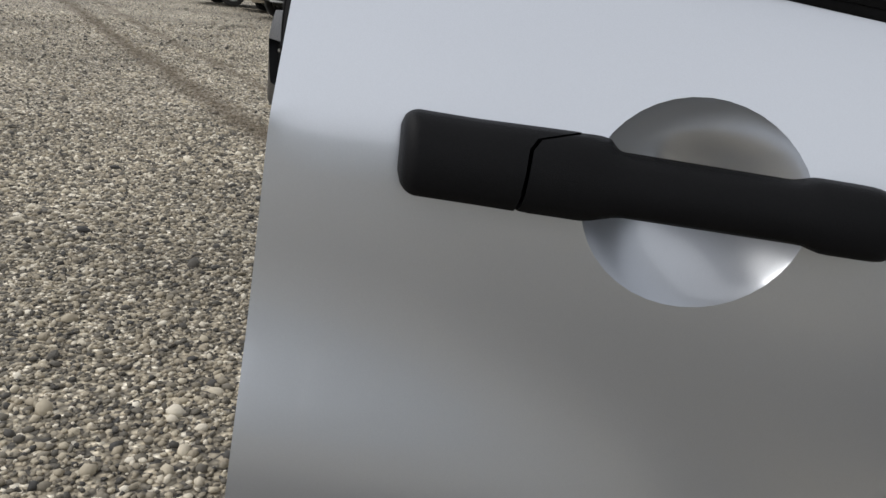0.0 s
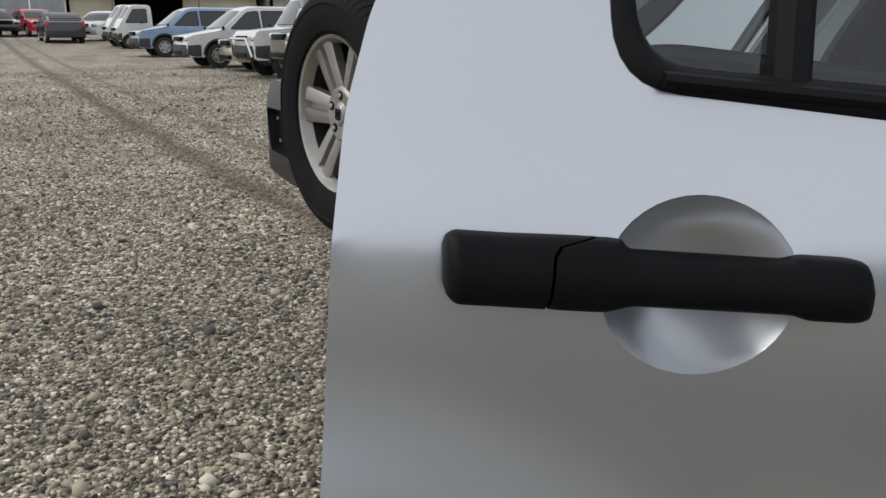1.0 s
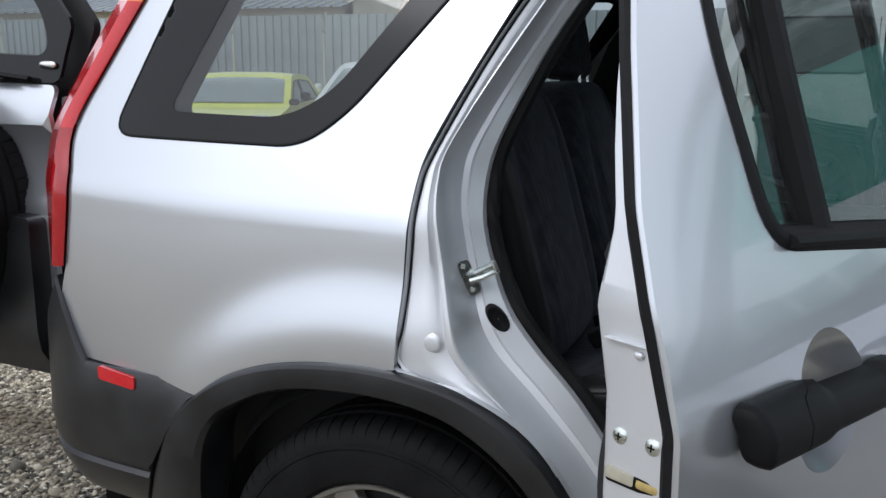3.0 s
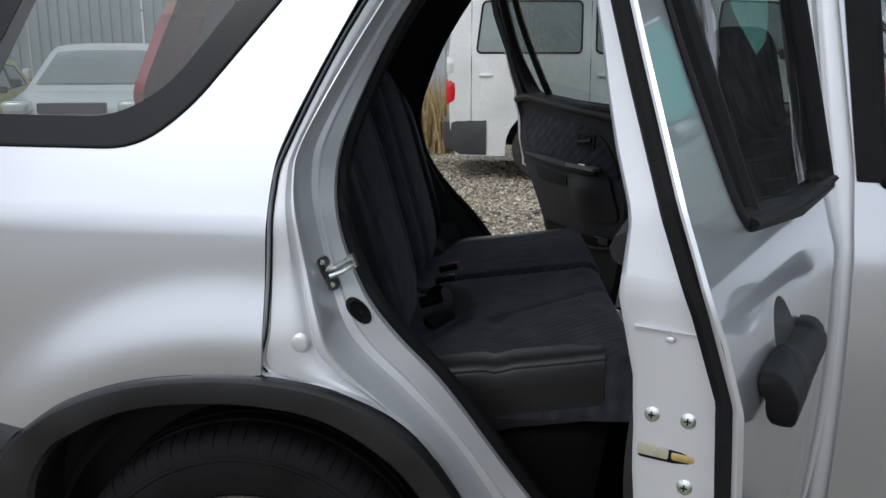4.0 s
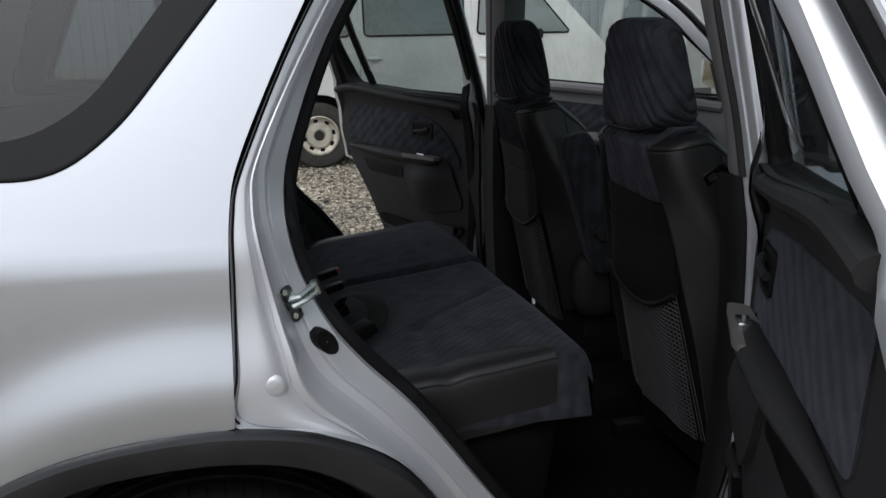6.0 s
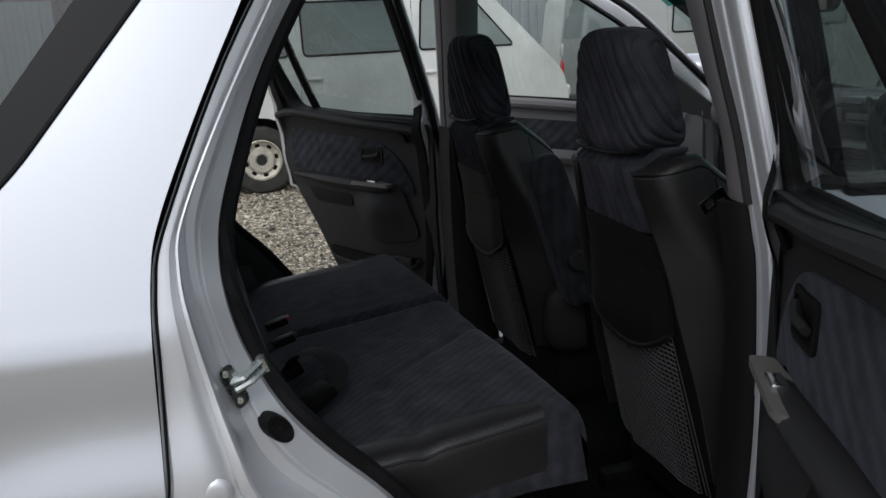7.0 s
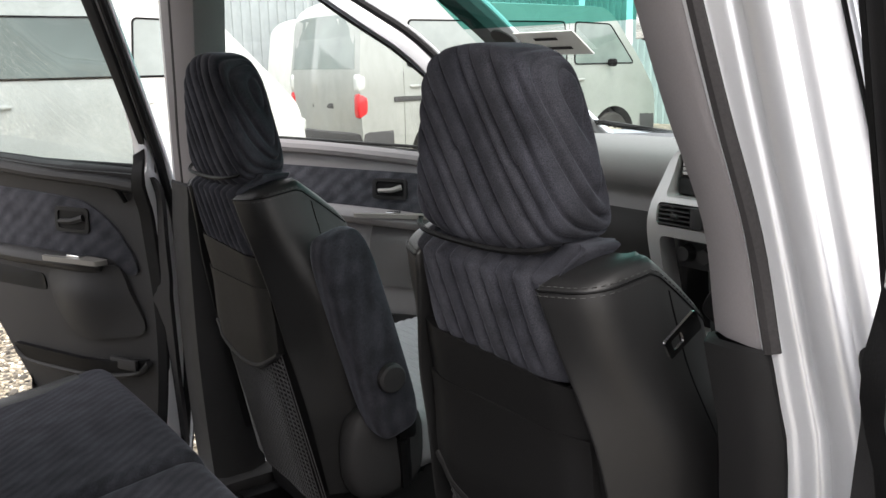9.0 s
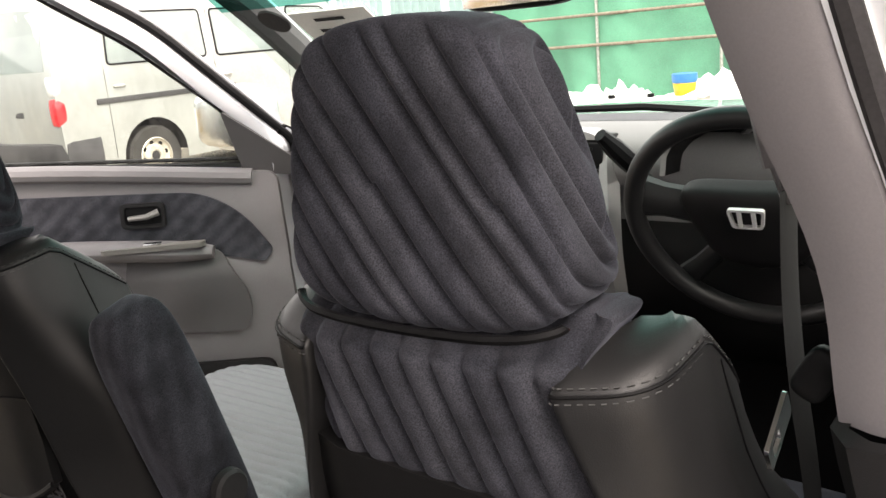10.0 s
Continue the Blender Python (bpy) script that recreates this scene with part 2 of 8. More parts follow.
RED_PLASTIC = mat("red_plastic", (0.5, 0.02, 0.02), 0.4, grain=200)


# ---- mesh helpers ----
def obj(name, bm, material, parent=None, label="", smooth=35):
    me = bpy.data.meshes.new(name)
    bmesh.ops.remove_doubles(bm, verts=bm.verts, dist=1e-5)
    bmesh.ops.recalc_face_normals(bm, faces=bm.faces)
    bm.to_mesh(me)
    bm.free()
    me.polygons.foreach_set("use_smooth", [True] * len(me.polygons))
    me.set_sharp_from_angle(angle=radians(smooth))
    me.materials.append(material)
    ob = new(name, me)
    if parent is not None:
        ob.parent = parent
    if label:
        ob["label"] = label
    return ob


part = obj


def thing(name, label, category, where=Matrix(), group="", kind=""):
    ob = new(name)
    ob.empty_display_size = 0.2
    ob.matrix_world = where
    return tagged(ob, label, category, group, kind)


def ss(a, b, x):
    t = min(1.0, max(0.0, (x - a) / (b - a)))
    return t * t * (3 - 2 * t)


def spline(pts, n=8, closed=False):
    """A smooth line through a few points."""
    p = [Vector(q) for q in pts]
    k, out = len(p), []
    for i in range(k if closed else k - 1):
        if closed:
            a, b, c, d = p[i - 1], p[i], p[(i + 1) % k], p[(i + 2) % k]
        else:
            a, b, c, d = p[max(i - 1, 0)], p[i], p[i + 1], p[min(i + 2, k - 1)]
        for j in range(n):
            t = j / n
            out.append(0.5 * (2 * b + (c - a) * t + (2 * a - 5 * b + 4 * c - d) * t * t + (3 * b - a - 3 * c + d) * t ** 3))
    if not closed:
        out.append(p[-1].copy())
    return out


def rounded(pts, r, n=6):
    """A polygon with its corners rounded; r is one radius or one for each corner."""
    out, k = [], len(pts)
    for i in range(k):
        p = Vector(pts[i])
        rr = r[i] if isinstance(r, (list, tuple)) else r
        a, b = Vector(pts[i - 1]) - p, Vector(pts[(i + 1) % k]) - p
        d = min(rr, 0.48 * a.length, 0.48 * b.length)
        if d < 1e-4:
            out.append(p)
            continue
        s, e = p + a.normalized() * d, p + b.normalized() * d
        for j in range(n + 1):
            t = j / n
            out.append(s * (1 - t) ** 2 + p * 2 * t * (1 - t) + e * t * t)
    return out


def dense(poly, step, closed=True):
    out, k = [], len(poly)
    for i in range(k if closed else k - 1):
        a, b = Vector(poly[i]), Vector(poly[(i + 1) % k])
        m = max(1, int((b - a).length / step))
        out += [a.lerp(b, j / m) for j in range(m)]
    if not closed:
        out.append(Vector(poly[-1]))
    return out


def inside(p, poly):
    c, k = False, len(poly)
    for i in range(k):
        a, b = poly[i], poly[i - 1]
        if (a[1] > p[1]) != (b[1] > p[1]) and p[0] < (b[0] - a[0]) * (p[1] - a[1]) / (b[1] - a[1]) + a[0]:
            c = not c
    return c


def sheet(outline, holes, to3d, step=0.03, lines=()):
    """Fills a flat outline with holes by triangles and carries it onto a curved surface. Returns the bmesh and its boundary loops."""
    loops = [dense(l, step) for l in (outline, *holes)]
    vs, es = [], []
    for l in loops:
        s = len(vs)
        vs += [Vector(v[:2]) for v in l]
        es += [(s + i, s + (i + 1) % len(l)) for i in range(len(l))]
    for l in lines:
        l = dense(l, step)
        s = len(vs)
        vs += [Vector(v[:2]) for v in l]
        es += [(s + i, s + (i + 1) % len(l)) for i in range(len(l))]
    xs, ys = [v[0] for v in loops[0]], [v[1] for v in loops[0]]
    nx, ny = int((max(xs) - min(xs)) / step) + 1, int((max(ys) - min(ys)) / step) + 1
    bound = [v for l in loops for v in l]
    for i in range(nx + 1):
        for j in range(ny + 1):
            p = Vector((min(xs) + (i + 0.5 * (j % 2)) * step, min(ys) + j * step))
            if inside(p, loops[0]) and not any(inside(p, h) for h in loops[1:]) and not (lines and inside(p, lines[0])) and all((p[0] - q[0]) ** 2 + (p[1] - q[1]) ** 2 > (0.5 * step) ** 2 for q in bound):
                vs.append(p)
    from_cdt = geometry.delaunay_2d_cdt(vs, es, [], 0, 1e-6)
    cv, cf = from_cdt[0], from_cdt[2]
    bm = bmesh.new()
    made = {}
    for f in cf:
        c = (cv[f[0]] + cv[f[1]] + cv[f[2]]) / 3
        if not inside(c, loops[0]) or any(inside(c, h) for h in loops[1:]):
            continue
        tri = []
        for i in f:
            if i not in made:
                made[i] = bm.verts.new(to3d(cv[i][0], cv[i][1]))
            tri.append(made[i])
        if len(set(tri)) == 3:
            bm.faces.new(tri)
    return bm


def thicken(bm, offset):
    """Gives a sheet a back and a rim; offset: vector, or a function of the vertex."""
    faces = list(bm.faces)
    edge = [e for e in bm.edges if len(e.link_faces) == 1]
    back = {}
    for v in list(bm.verts):
        back[v] = bm.verts.new(v.co + (offset(v) if callable(offset) else Vector(offset)))
    for f in faces:
        bm.faces.new([back[v] for v in reversed(f.verts)])
    for e in edge:
        a, b = e.verts
        bm.faces.new((a, b, back[b], back[a]))
    return bm


def loft(rows, close_u=False, close_v=False, bm=None):
    """A skin over rows of points."""
    bm = bm or bmesh.new()
    g = [[bm.verts.new(p) for p in r] for r in rows]
    m, n = len(g), len(g[0])
    for i in range(m if close_u else m - 1):
        for j in range(n if close_v else n - 1):
            q = (g[i][j], g[(i + 1) % m][j], g[(i + 1) % m][(j + 1) % n], g[i][(j + 1) % n])
            if len({v.co.to_tuple(6) for v in q}) > 2:
                bm.faces.new(q)
    return bm


def tube(points, r, n=8, bm=None, closed=False, flat=1.0, up=(0, 0, 1)):
    """A round or flattened bar along a line."""
    p = [Vector(q) for q in points]
    rows, k = [], len(p)
    for i in range(k):
        d = (p[(i + 1) % k] - p[i - 1]) if closed or 0 < i < k - 1 else (p[1] - p[0] if i == 0 else p[-1] - p[-2])
        d.normalize()
        s = d.cross(Vector(up))
        s = s.normalized() if s.length > 1e-3 else d.orthogonal().normalized()
        u = s.cross(d)
        rr = r(i / max(1, k - 1)) if callable(r) else r
        rows.append([p[i] + (s * math.cos(a) + u * math.sin(a) * flat) * rr for a in (2 * math.pi * j / n for j in range(n))])
    bm = bm or bmesh.new()
    loft(rows, closed, True, bm)
    if not closed:
        for row in (rows[0], rows[-1]):
            bm.faces.new([bm.verts.new(q) for q in row])
    return bm


def box(lo, hi, bevel=0.01, bm=None, seg=2):
    bm = bm or bmesh.new()
    c, s = [(a + b) / 2 for a, b in zip(lo, hi)], [abs(b - a) for a, b in zip(lo, hi)]
    r = bmesh.ops.create_cube(bm, size=1.0, matrix=Matrix.Translation(c) @ Matrix.Diagonal((*s, 1)))
    if bevel:
        es = list({e for v in r["verts"] for e in v.link_edges})
        bmesh.ops.bevel(bm, geom=es, offset=min(bevel, 0.45 * min(s)), segments=seg, affect="EDGES", profile=0.6)
    return bm


def blob(centre, half, k=5.0, n=14, fn=None, bm=None):
    """A soft block: between a ball (k = 2) and a box (k large), bent by fn."""
    bm = bm or bmesh.new()
    c = Vector(centre)
    for ax in range(3):
        for sg in (-1, 1):
            rows = []
            for i in range(n + 1):
                row = []
                for j in range(n + 1):
                    a, b = math.tan((2 * i / n - 1) * math.pi / 4), math.tan((2 * j / n - 1) * math.pi / 4)
                    q = [0, 0, 0]
                    q[ax], q[(ax + 1) % 3], q[(ax + 2) % 3] = sg, a, b
                    ln = (abs(q[0]) ** k + abs(q[1]) ** k + abs(q[2]) ** k) ** (1 / k)
                    v = Vector((q[0] / ln, q[1] / ln, q[2] / ln))
                    v = fn(v) if fn else Vector((v[0] * half[0], v[1] * half[1], v[2] * half[2]))
                    row.append(c + v)
                rows.append(row)
            loft(rows, bm=bm)
    return bm


def ring(profile, centre, axis="y", n=48, a0=0.0, a1=2 * math.pi, bm=None):
    """Turns a profile of (radius, along the axis) round an axis."""
    c, rows, full = Vector(centre), [], abs(a1 - a0) > 6.28
    for i in range(n if full else n + 1):
        a = a0 + (a1 - a0) * i / n
        ca, sa = math.cos(a), math.sin(a)
        if axis == "y":
            rows.append([c + Vector((r * ca, h, r * sa)) for r, h in profile])
        elif axis == "x":
            rows.append([c + Vector((h, r * ca, r * sa)) for r, h in profile])
        else:
            rows.append([c + Vector((r * ca, r * sa, h)) for r, h in profile])
    return loft(rows, full, False, bm)


def moved(bm, m):
    bmesh.ops.transform(bm, matrix=m, verts=bm.verts)
    return bm


# ---- the silver car: x ahead, y to its left, z up; rear axle near x = 0 ----
GROUND = -0.02
AX0, AX1, WZ = 0.03, 2.65, 0.306


def soft(a, b, x):
    """A step with smooth curvature at both ends."""
    t = min(1.0, max(0.0, (x - a) / (b - a)))
    return t * t * t * (t * (6 * t - 15) + 10)


def side_w(x, z):
    """Half the car's width at a place of its flank: near upright below the shoulder crease, leaning in above it."""
    zc = 0.992 - 0.03 * (x - 0.09)
    low = 0.884 - (0.012 if z > 0.75 else 0.02) * ((min(z, 1.02) - 0.75) / 0.25) ** 2
    lean = 0.33 - 0.09 * ss(0.45, 0.95, x)
    high = 0.872 - lean * (z - zc)
    soften = 0.014 + 0.030 * ss(0.10, 0.6, abs(x - 0.13))
    w = low + (high - low) * soft(zc - soften, zc + soften, z)
    if x < -0.25:
        w -= 0.22 * (x + 0.25) ** 2
    if x > 1.7:
        w -= 0.10 * (x - 1.7) ** 2
    for ax in (AX0, AX1):
        r = math.hypot(x - ax, (z - 0.33) * 1.02)
        w += 0.022 * soft(0.62, 0.45, r) * ss(0.30, 0.5, z)
    return w


def flank(s, out=0.0):
    return lambda x, z: Vector((x, s * (side_w(x, z) + out), z))


car = thing("car", "silver compact off-road wagon, doors and tailgate open, on gravel", "car")

GAP = [(0.088, 0.757), (0.093, 0.87), (0.097, 0.985), (0.104, 1.06), (0.118, 1.115), (0.164, 1.212), (0.227, 1.33), (0.297, 1.45), (0.40, 1.56), (0.50, 1.60)]
ARCH_OUT = [(-0.52, 0.30), (-0.495, 0.365), (-0.433, 0.488), (-0.371, 0.598), (-0.318, 0.652), (-0.245, 0.702), (-0.15, 0.737), (-0.04, 0.754), (0.088, 0.755), (0.22, 0.727), (0.33, 0.658), (0.40, 0.56), (0.455, 0.44), (0.50, 0.34)]
ARCH_IN = [(-0.366, 0.30), (-0.350, 0.375), (-0.326, 0.469), (-0.304, 0.557), (-0.268, 0.615), (-0.235, 0.640), (-0.15, 0.683), (-0.05, 0.702), (0.08, 0.702), (0.19, 0.676), (0.285, 0.610), (0.345, 0.53), (0.39, 0.43), (0.43, 0.30)]
LAMP_IN = [(-0.655, 0.855), (-0.643, 0.95), (-0.638, 1.03), (-0.645, 1.125), (-0.577, 1.25), (-0.510, 1.365), (-0.448, 1.47)]
LAMP_OUT = [(-0.724, 0.852), (-0.730, 0.95), (-0.735, 1.03), (-0.735, 1.125), (-0.67, 1.25), (-0.60, 1.37), (-0.54, 1.47)]
QW_OUT = rounded([(-0.532, 1.119), (-0.120, 1.117), (-0.040, 1.174), (0.222, 1.48), (-0.375, 1.49)], [0.05, 0.05, 0.05, 0.04, 0.05])
QW_IN = rounded([(-0.405, 1.163), (-0.155, 1.158), (-0.068, 1.205), (0.125, 1.45), (-0.265, 1.455)], [0.03, 0.06, 0.06, 0.04, 0.05])


def offset_in(poly, d):
    """A simple inward offset of a convex-like outline."""
    c = sum((Vector(p) for p in poly), Vector((0, 0))) / len(poly)
    return [Vector(p) + (c - Vector(p)).normalized() * d for p in poly]


def rear_quarter(s):
    gap = [p.to_2d() if len(p) > 2 else p for p in spline(GAP, 5)]
    arch = spline(ARCH_OUT[4:9], 5)
    lamp = spline(LAMP_IN, 4)
    edge = list(gap) + [Vector(p) for p in ((0.30, 1.645), (-0.05, 1.655), (-0.40, 1.60))] + list(reversed(lamp)) + \
        [Vector(p) for p in ((-0.672, 0.80), (-0.655, 0.72), (-0.612, 0.672), (-0.50, 0.668), (-0.40, 0.664))] + list(arch)[:-1]
    bm = sheet(edge, [QW_OUT], flank(s), 0.018)
    thicken(bm, (0, -s * 0.012, 0))
    panel = part("quarter_panel", bm, SILVER, car, "silver painted rear quarter panel with a flared wheel arch")
    bm = sheet(offset_in(QW_OUT, -0.005), [QW_IN], flank(s, 0.0025), 0.018)
    part("window_border", bm, FRIT, panel)
    bm = sheet(offset_in(QW_IN, -0.006), [], flank(s, 0.0015), 0.05)
    pane = part("quarter_window", bm, PRIVACY, panel)
    pane.visible_shadow = False
    # thin gasket round the pane
    bm = tube([flank(s, 0.001)(p[0], p[1]) for p in dense(offset_in(QW_OUT, -0.006), 0.02)], 0.003, 6, closed=True)
    part("window_gasket", bm, RUBBER, panel)
    # lamp: red lower length, orange cap
    for name, m, a, b in (("tail_lamp", RED, 0, 12), ("upper_tail_lamp", RED_BRIGHT, 12, 20), ("indicator_lens", ORANGE, 20, 24)):
        i_in, i_out = spline(LAMP_IN, 4)[a:b + 1], spline(LAMP_OUT, 4)[a:b + 1]
        rows = []
        for p, q in zip(i_in, i_out):
            row = []
            for t in (0, 0.12, 0.35, 0.6, 0.85, 1.0):
                u = p.lerp(q, t)
                row.append(flank(s, 0.016 * math.sin(math.pi * min(1, t * 1.6 + 0.05) / 1.05) ** 0.5 - 0.05 * max(0, t - 0.5))(u[0], u[1]))
            row.append(Vector((q[0] - 0.02, s * (side_w(q[0], q[1]) - 0.10), q[1])))
            row.append(Vector((q[0] + 0.03, s * (side_w(q[0], q[1]) - 0.14), q[1])))
            rows.append(row)
        part(name, loft(rows), m, car, "red tail lamp lens along the rear corner" if name == "tail_lamp" else "")
    # inner and outer arch cladding
    ao, ai = spline(ARCH_OUT, 6), spline(ARCH_IN, 6)
    rows = []
    for p, q in zip(ao, ai):
        row = [flank(s, -0.004)(p[0], p[1])]
        for t, o in ((0.04, 0.010), (0.14, 0.017), (0.5, 0.020), (0.86, 0.014), (0.97, 0.004)):
            u = p.lerp(q, t)
            row.append(flank(s, o)(u[0], u[1]))
        w = flank(s)(q[0], q[1])
        row += [w + Vector((0, -s * 0.05, 0.004)), w + Vector((0, -s * 0.10, 0.015))]
        rows.append(row)
    part("arch_cladding", loft(rows), CLAD, car, "grey-black plastic wheel arch cladding")
    # wheel well
    prof = [(0.372, 0.03), (0.40, 0.10), (0.405, 0.30), (0.36, 0.345), (0.05, 0.35)]
    bm = ring([(r, -s * h) for r, h in prof], (AX0, s * 0.835, 0.315), "y", 32, radians(-25), radians(200))
    part("wheel_well", bm, WELL, car)
    # door jamb between the panel edge and the door seal
    a = [(0.50, 1.60), (0.40, 1.56), (0.235, 1.33), (0.125, 1.118), (0.103, 1.04), (0.098, 0.95), (0.092, 0.83), (0.09, 0.757), (0.22, 0.727), (0.335, 0.656), (0.43, 0.50), (0.50, 0.34)]
    b = [(0.52, 1.575), (0.405, 1.535), (0.259, 1.317), (0.156, 1.135), (0.138, 1.06), (0.15, 0.97), (0.178, 0.855), (0.208, 0.778), (0.285, 0.70), (0.375, 0.605), (0.455, 0.47), (0.52, 0.34)]
    c = [(0.55, 1.55), (0.43, 1.505), (0.290, 1.315), (0.212, 1.15), (0.187, 1.05), (0.198, 0.95), (0.238, 0.86), (0.295, 0.785), (0.377, 0.695), (0.476, 0.555), (0.555, 0.44), (0.60, 0.34)]
    sa, sb, sc = spline(a, 6), spline(b, 6), spline(c, 6)
    rows = []
    for p, q, r in zip(sa, sb, sc):
        base = side_w(p[0], p[1])
        row = [Vector((p[0], s * (base - 0.002), p[1])), Vector((p[0] + 0.003, s * (base - 0.016), p[1]))]
        for t, d in ((0.08, 0.020), (0.11, 0.0165), (0.40, 0.0165), (0.60, 0.019), (0.72, 0.026), (0.79, 0.029), (0.82, 0.0225), (0.84, 0.0215), (0.93, 0.0215), (0.955, 0.024), (1.0, 0.044)):
            u = p.lerp(q, t)
            row.append(Vector((u[0], s * (base - d), u[1])))
        lo = max(0.0, min(1.0, (1.5 - p[1]) / 0.3))
        for t, d in ((0.05, 0.080), (0.12, 0.106), (0.16, 0.112), (0.36, 0.116), (0.41, 0.113), (0.45, 0.108), (0.50, 0.107), (0.64, 0.112), (0.92, 0.122), (1.0, 0.148)):
            u = q.lerp(r, t)
            row.append(Vector((u[0], s * (base - d * (0.75 + 0.25 * lo)), u[1])))
        rows.append(row)
    jamb = part("door_jamb", loft(rows), SILVER_IN, car, "silver painted door opening flange", 32)
    seal = [Vector((p[0] + 0.006, row[-1][1] + s * 0.002, p[1])) for p, row in zip(sc, rows)]
    seal += [Vector((x, s * 0.715, 0.335)) for x in (0.68, 0.8, 0.9, 0.96)]
    part("door_seal", tube(seal, 0.013, 8), RUBBER, jamb, "black rubber door seal")
    # rubber edge strip in the panel gap
    strip = [Vector((p[0] + 0.0045, s * (side_w(p[0], p[1]) - 0.0145), p[1])) for p in sa[:43]]
    part("edge_strip", tube(strip, 0.0016, 6), RUBBER, jamb)

    def on_jamb(x, z):
        best = min(((abs(v[0] - x) + abs(v[2] - z), v) for row in rows for v in row), key=lambda k: k[0])
        return best[1]

    # pressed dimple with a raised rim
    w = on_jamb(0.139, 0.806) + Vector((0, s * 0.0012, 0))
    bm = ring([(0.001, 0.0012), (0.009, 0.0010), (0.0115, 0.0004), (0.0135, -0.0004), (0.0155, -0.0018), (0.018, -0.0040)], (0, 0, 0), "y", 24)
    part("pressed_plug", moved(bm, Matrix.Translation(w) @ Matrix.Scale(s, 4, (0, 1, 0))), SILVER_IN, jamb)
    # striker: plate, bolts and bar
    w = Vector((0.180, s * 0.802, 0.900))
    m = Matrix.Translation(w) @ Matrix.Rotation(-s * radians(35), 4, "Z") @ Matrix.Rotation(radians(-24), 4, "Y")
    plate = rounded([(-0.011, -0.032), (0.011, -0.032), (0.011, 0.032), (-0.011, 0.032)], 0.010)
    bm = thicken(sheet(plate, [], lambda x, z: Vector((x, 0, z)), 0.02), (0, s * 0.004, 0))
    part("striker", moved(bm, m), ZINC, jamb, "zinc plated door striker")
    bm = tube([m @ Vector(v) for v in ((0.0, 0, 0.006), (0.012, s * 0.012, 0.006), (0.045, s * 0.012, 0.006))], 0.0055, 8)
    tube([m @ Vector(v) for v in ((0.0, s * 0.002, -0.006), (0.02, s * 0.012, -0.006), (0.045, s * 0.012, -0.006))], 0.0055, 8, bm)
    for z in (-0.022, 0.022):
        ring([(0.001, s * 0.007), (0.0042, s * 0.007), (0.005, s * 0.004)], m @ Vector((0, 0, z)), "y", 8, bm=bm)
    tube([m @ Vector((0.045, s * 0.012, z)) for z in (-0.011, 0.011)], 0.006, 8, bm)
    part("striker_bar", bm, ZINC, jamb)
    # oval rubber plug
    w = on_jamb(0.232, 0.834) + Vector((0, s * 0.001, 0))
    m = Matrix.Translation(w) @ Matrix.Rotation(-s * radians(26), 4, "Z") @ Matrix.Rotation(radians(-38), 4, "Y")
    bm = ring([(0.001, 0.0045), (0.009, 0.0045), (0.011, 0.007), (0.0135, 0.0075), (0.0148, 0.003), (0.015, -0.012)], (0, 0, 0), "y", 24)
    part("rubber_plug", moved(bm, m @ Matrix.Diagonal((1, s, 1.85, 1))), RUBBER, jamb, "black oval rubber plug")
    return panel


def tread_profile():
    """Half-round tyre section of (radius, width), from the bead over the crown to the other bead."""
    r = 0.338
    return [(0.215, -0.085), (0.225, -0.098), (0.255, -0.108), (0.278, -0.110), (0.291, -0.1095), (0.294, -0.1120), (0.299, -0.1115), (0.301, -0.1080), (0.304, -0.1075), (0.320, -0.101), (0.330, -0.091), (r - 0.003, -0.080),
            (r, -0.060), (r, -0.044), (r - 0.006, -0.042), (r - 0.006, -0.034), (r + 0.001, -0.032), (r + 0.001, -0.008), (r - 0.006, -0.006), (r - 0.006, 0.002),
            (r + 0.001, 0.004), (r + 0.001, 0.030), (r - 0.006, 0.032), (r - 0.006, 0.040), (r, 0.042), (r, 0.060), (r - 0.003, 0.078), (0.330, 0.088),
            (0.320, 0.100), (0.305, 0.107), (0.285, 0.110), (0.255, 0.108), (0.225, 0.098), (0.215, 0.085)]


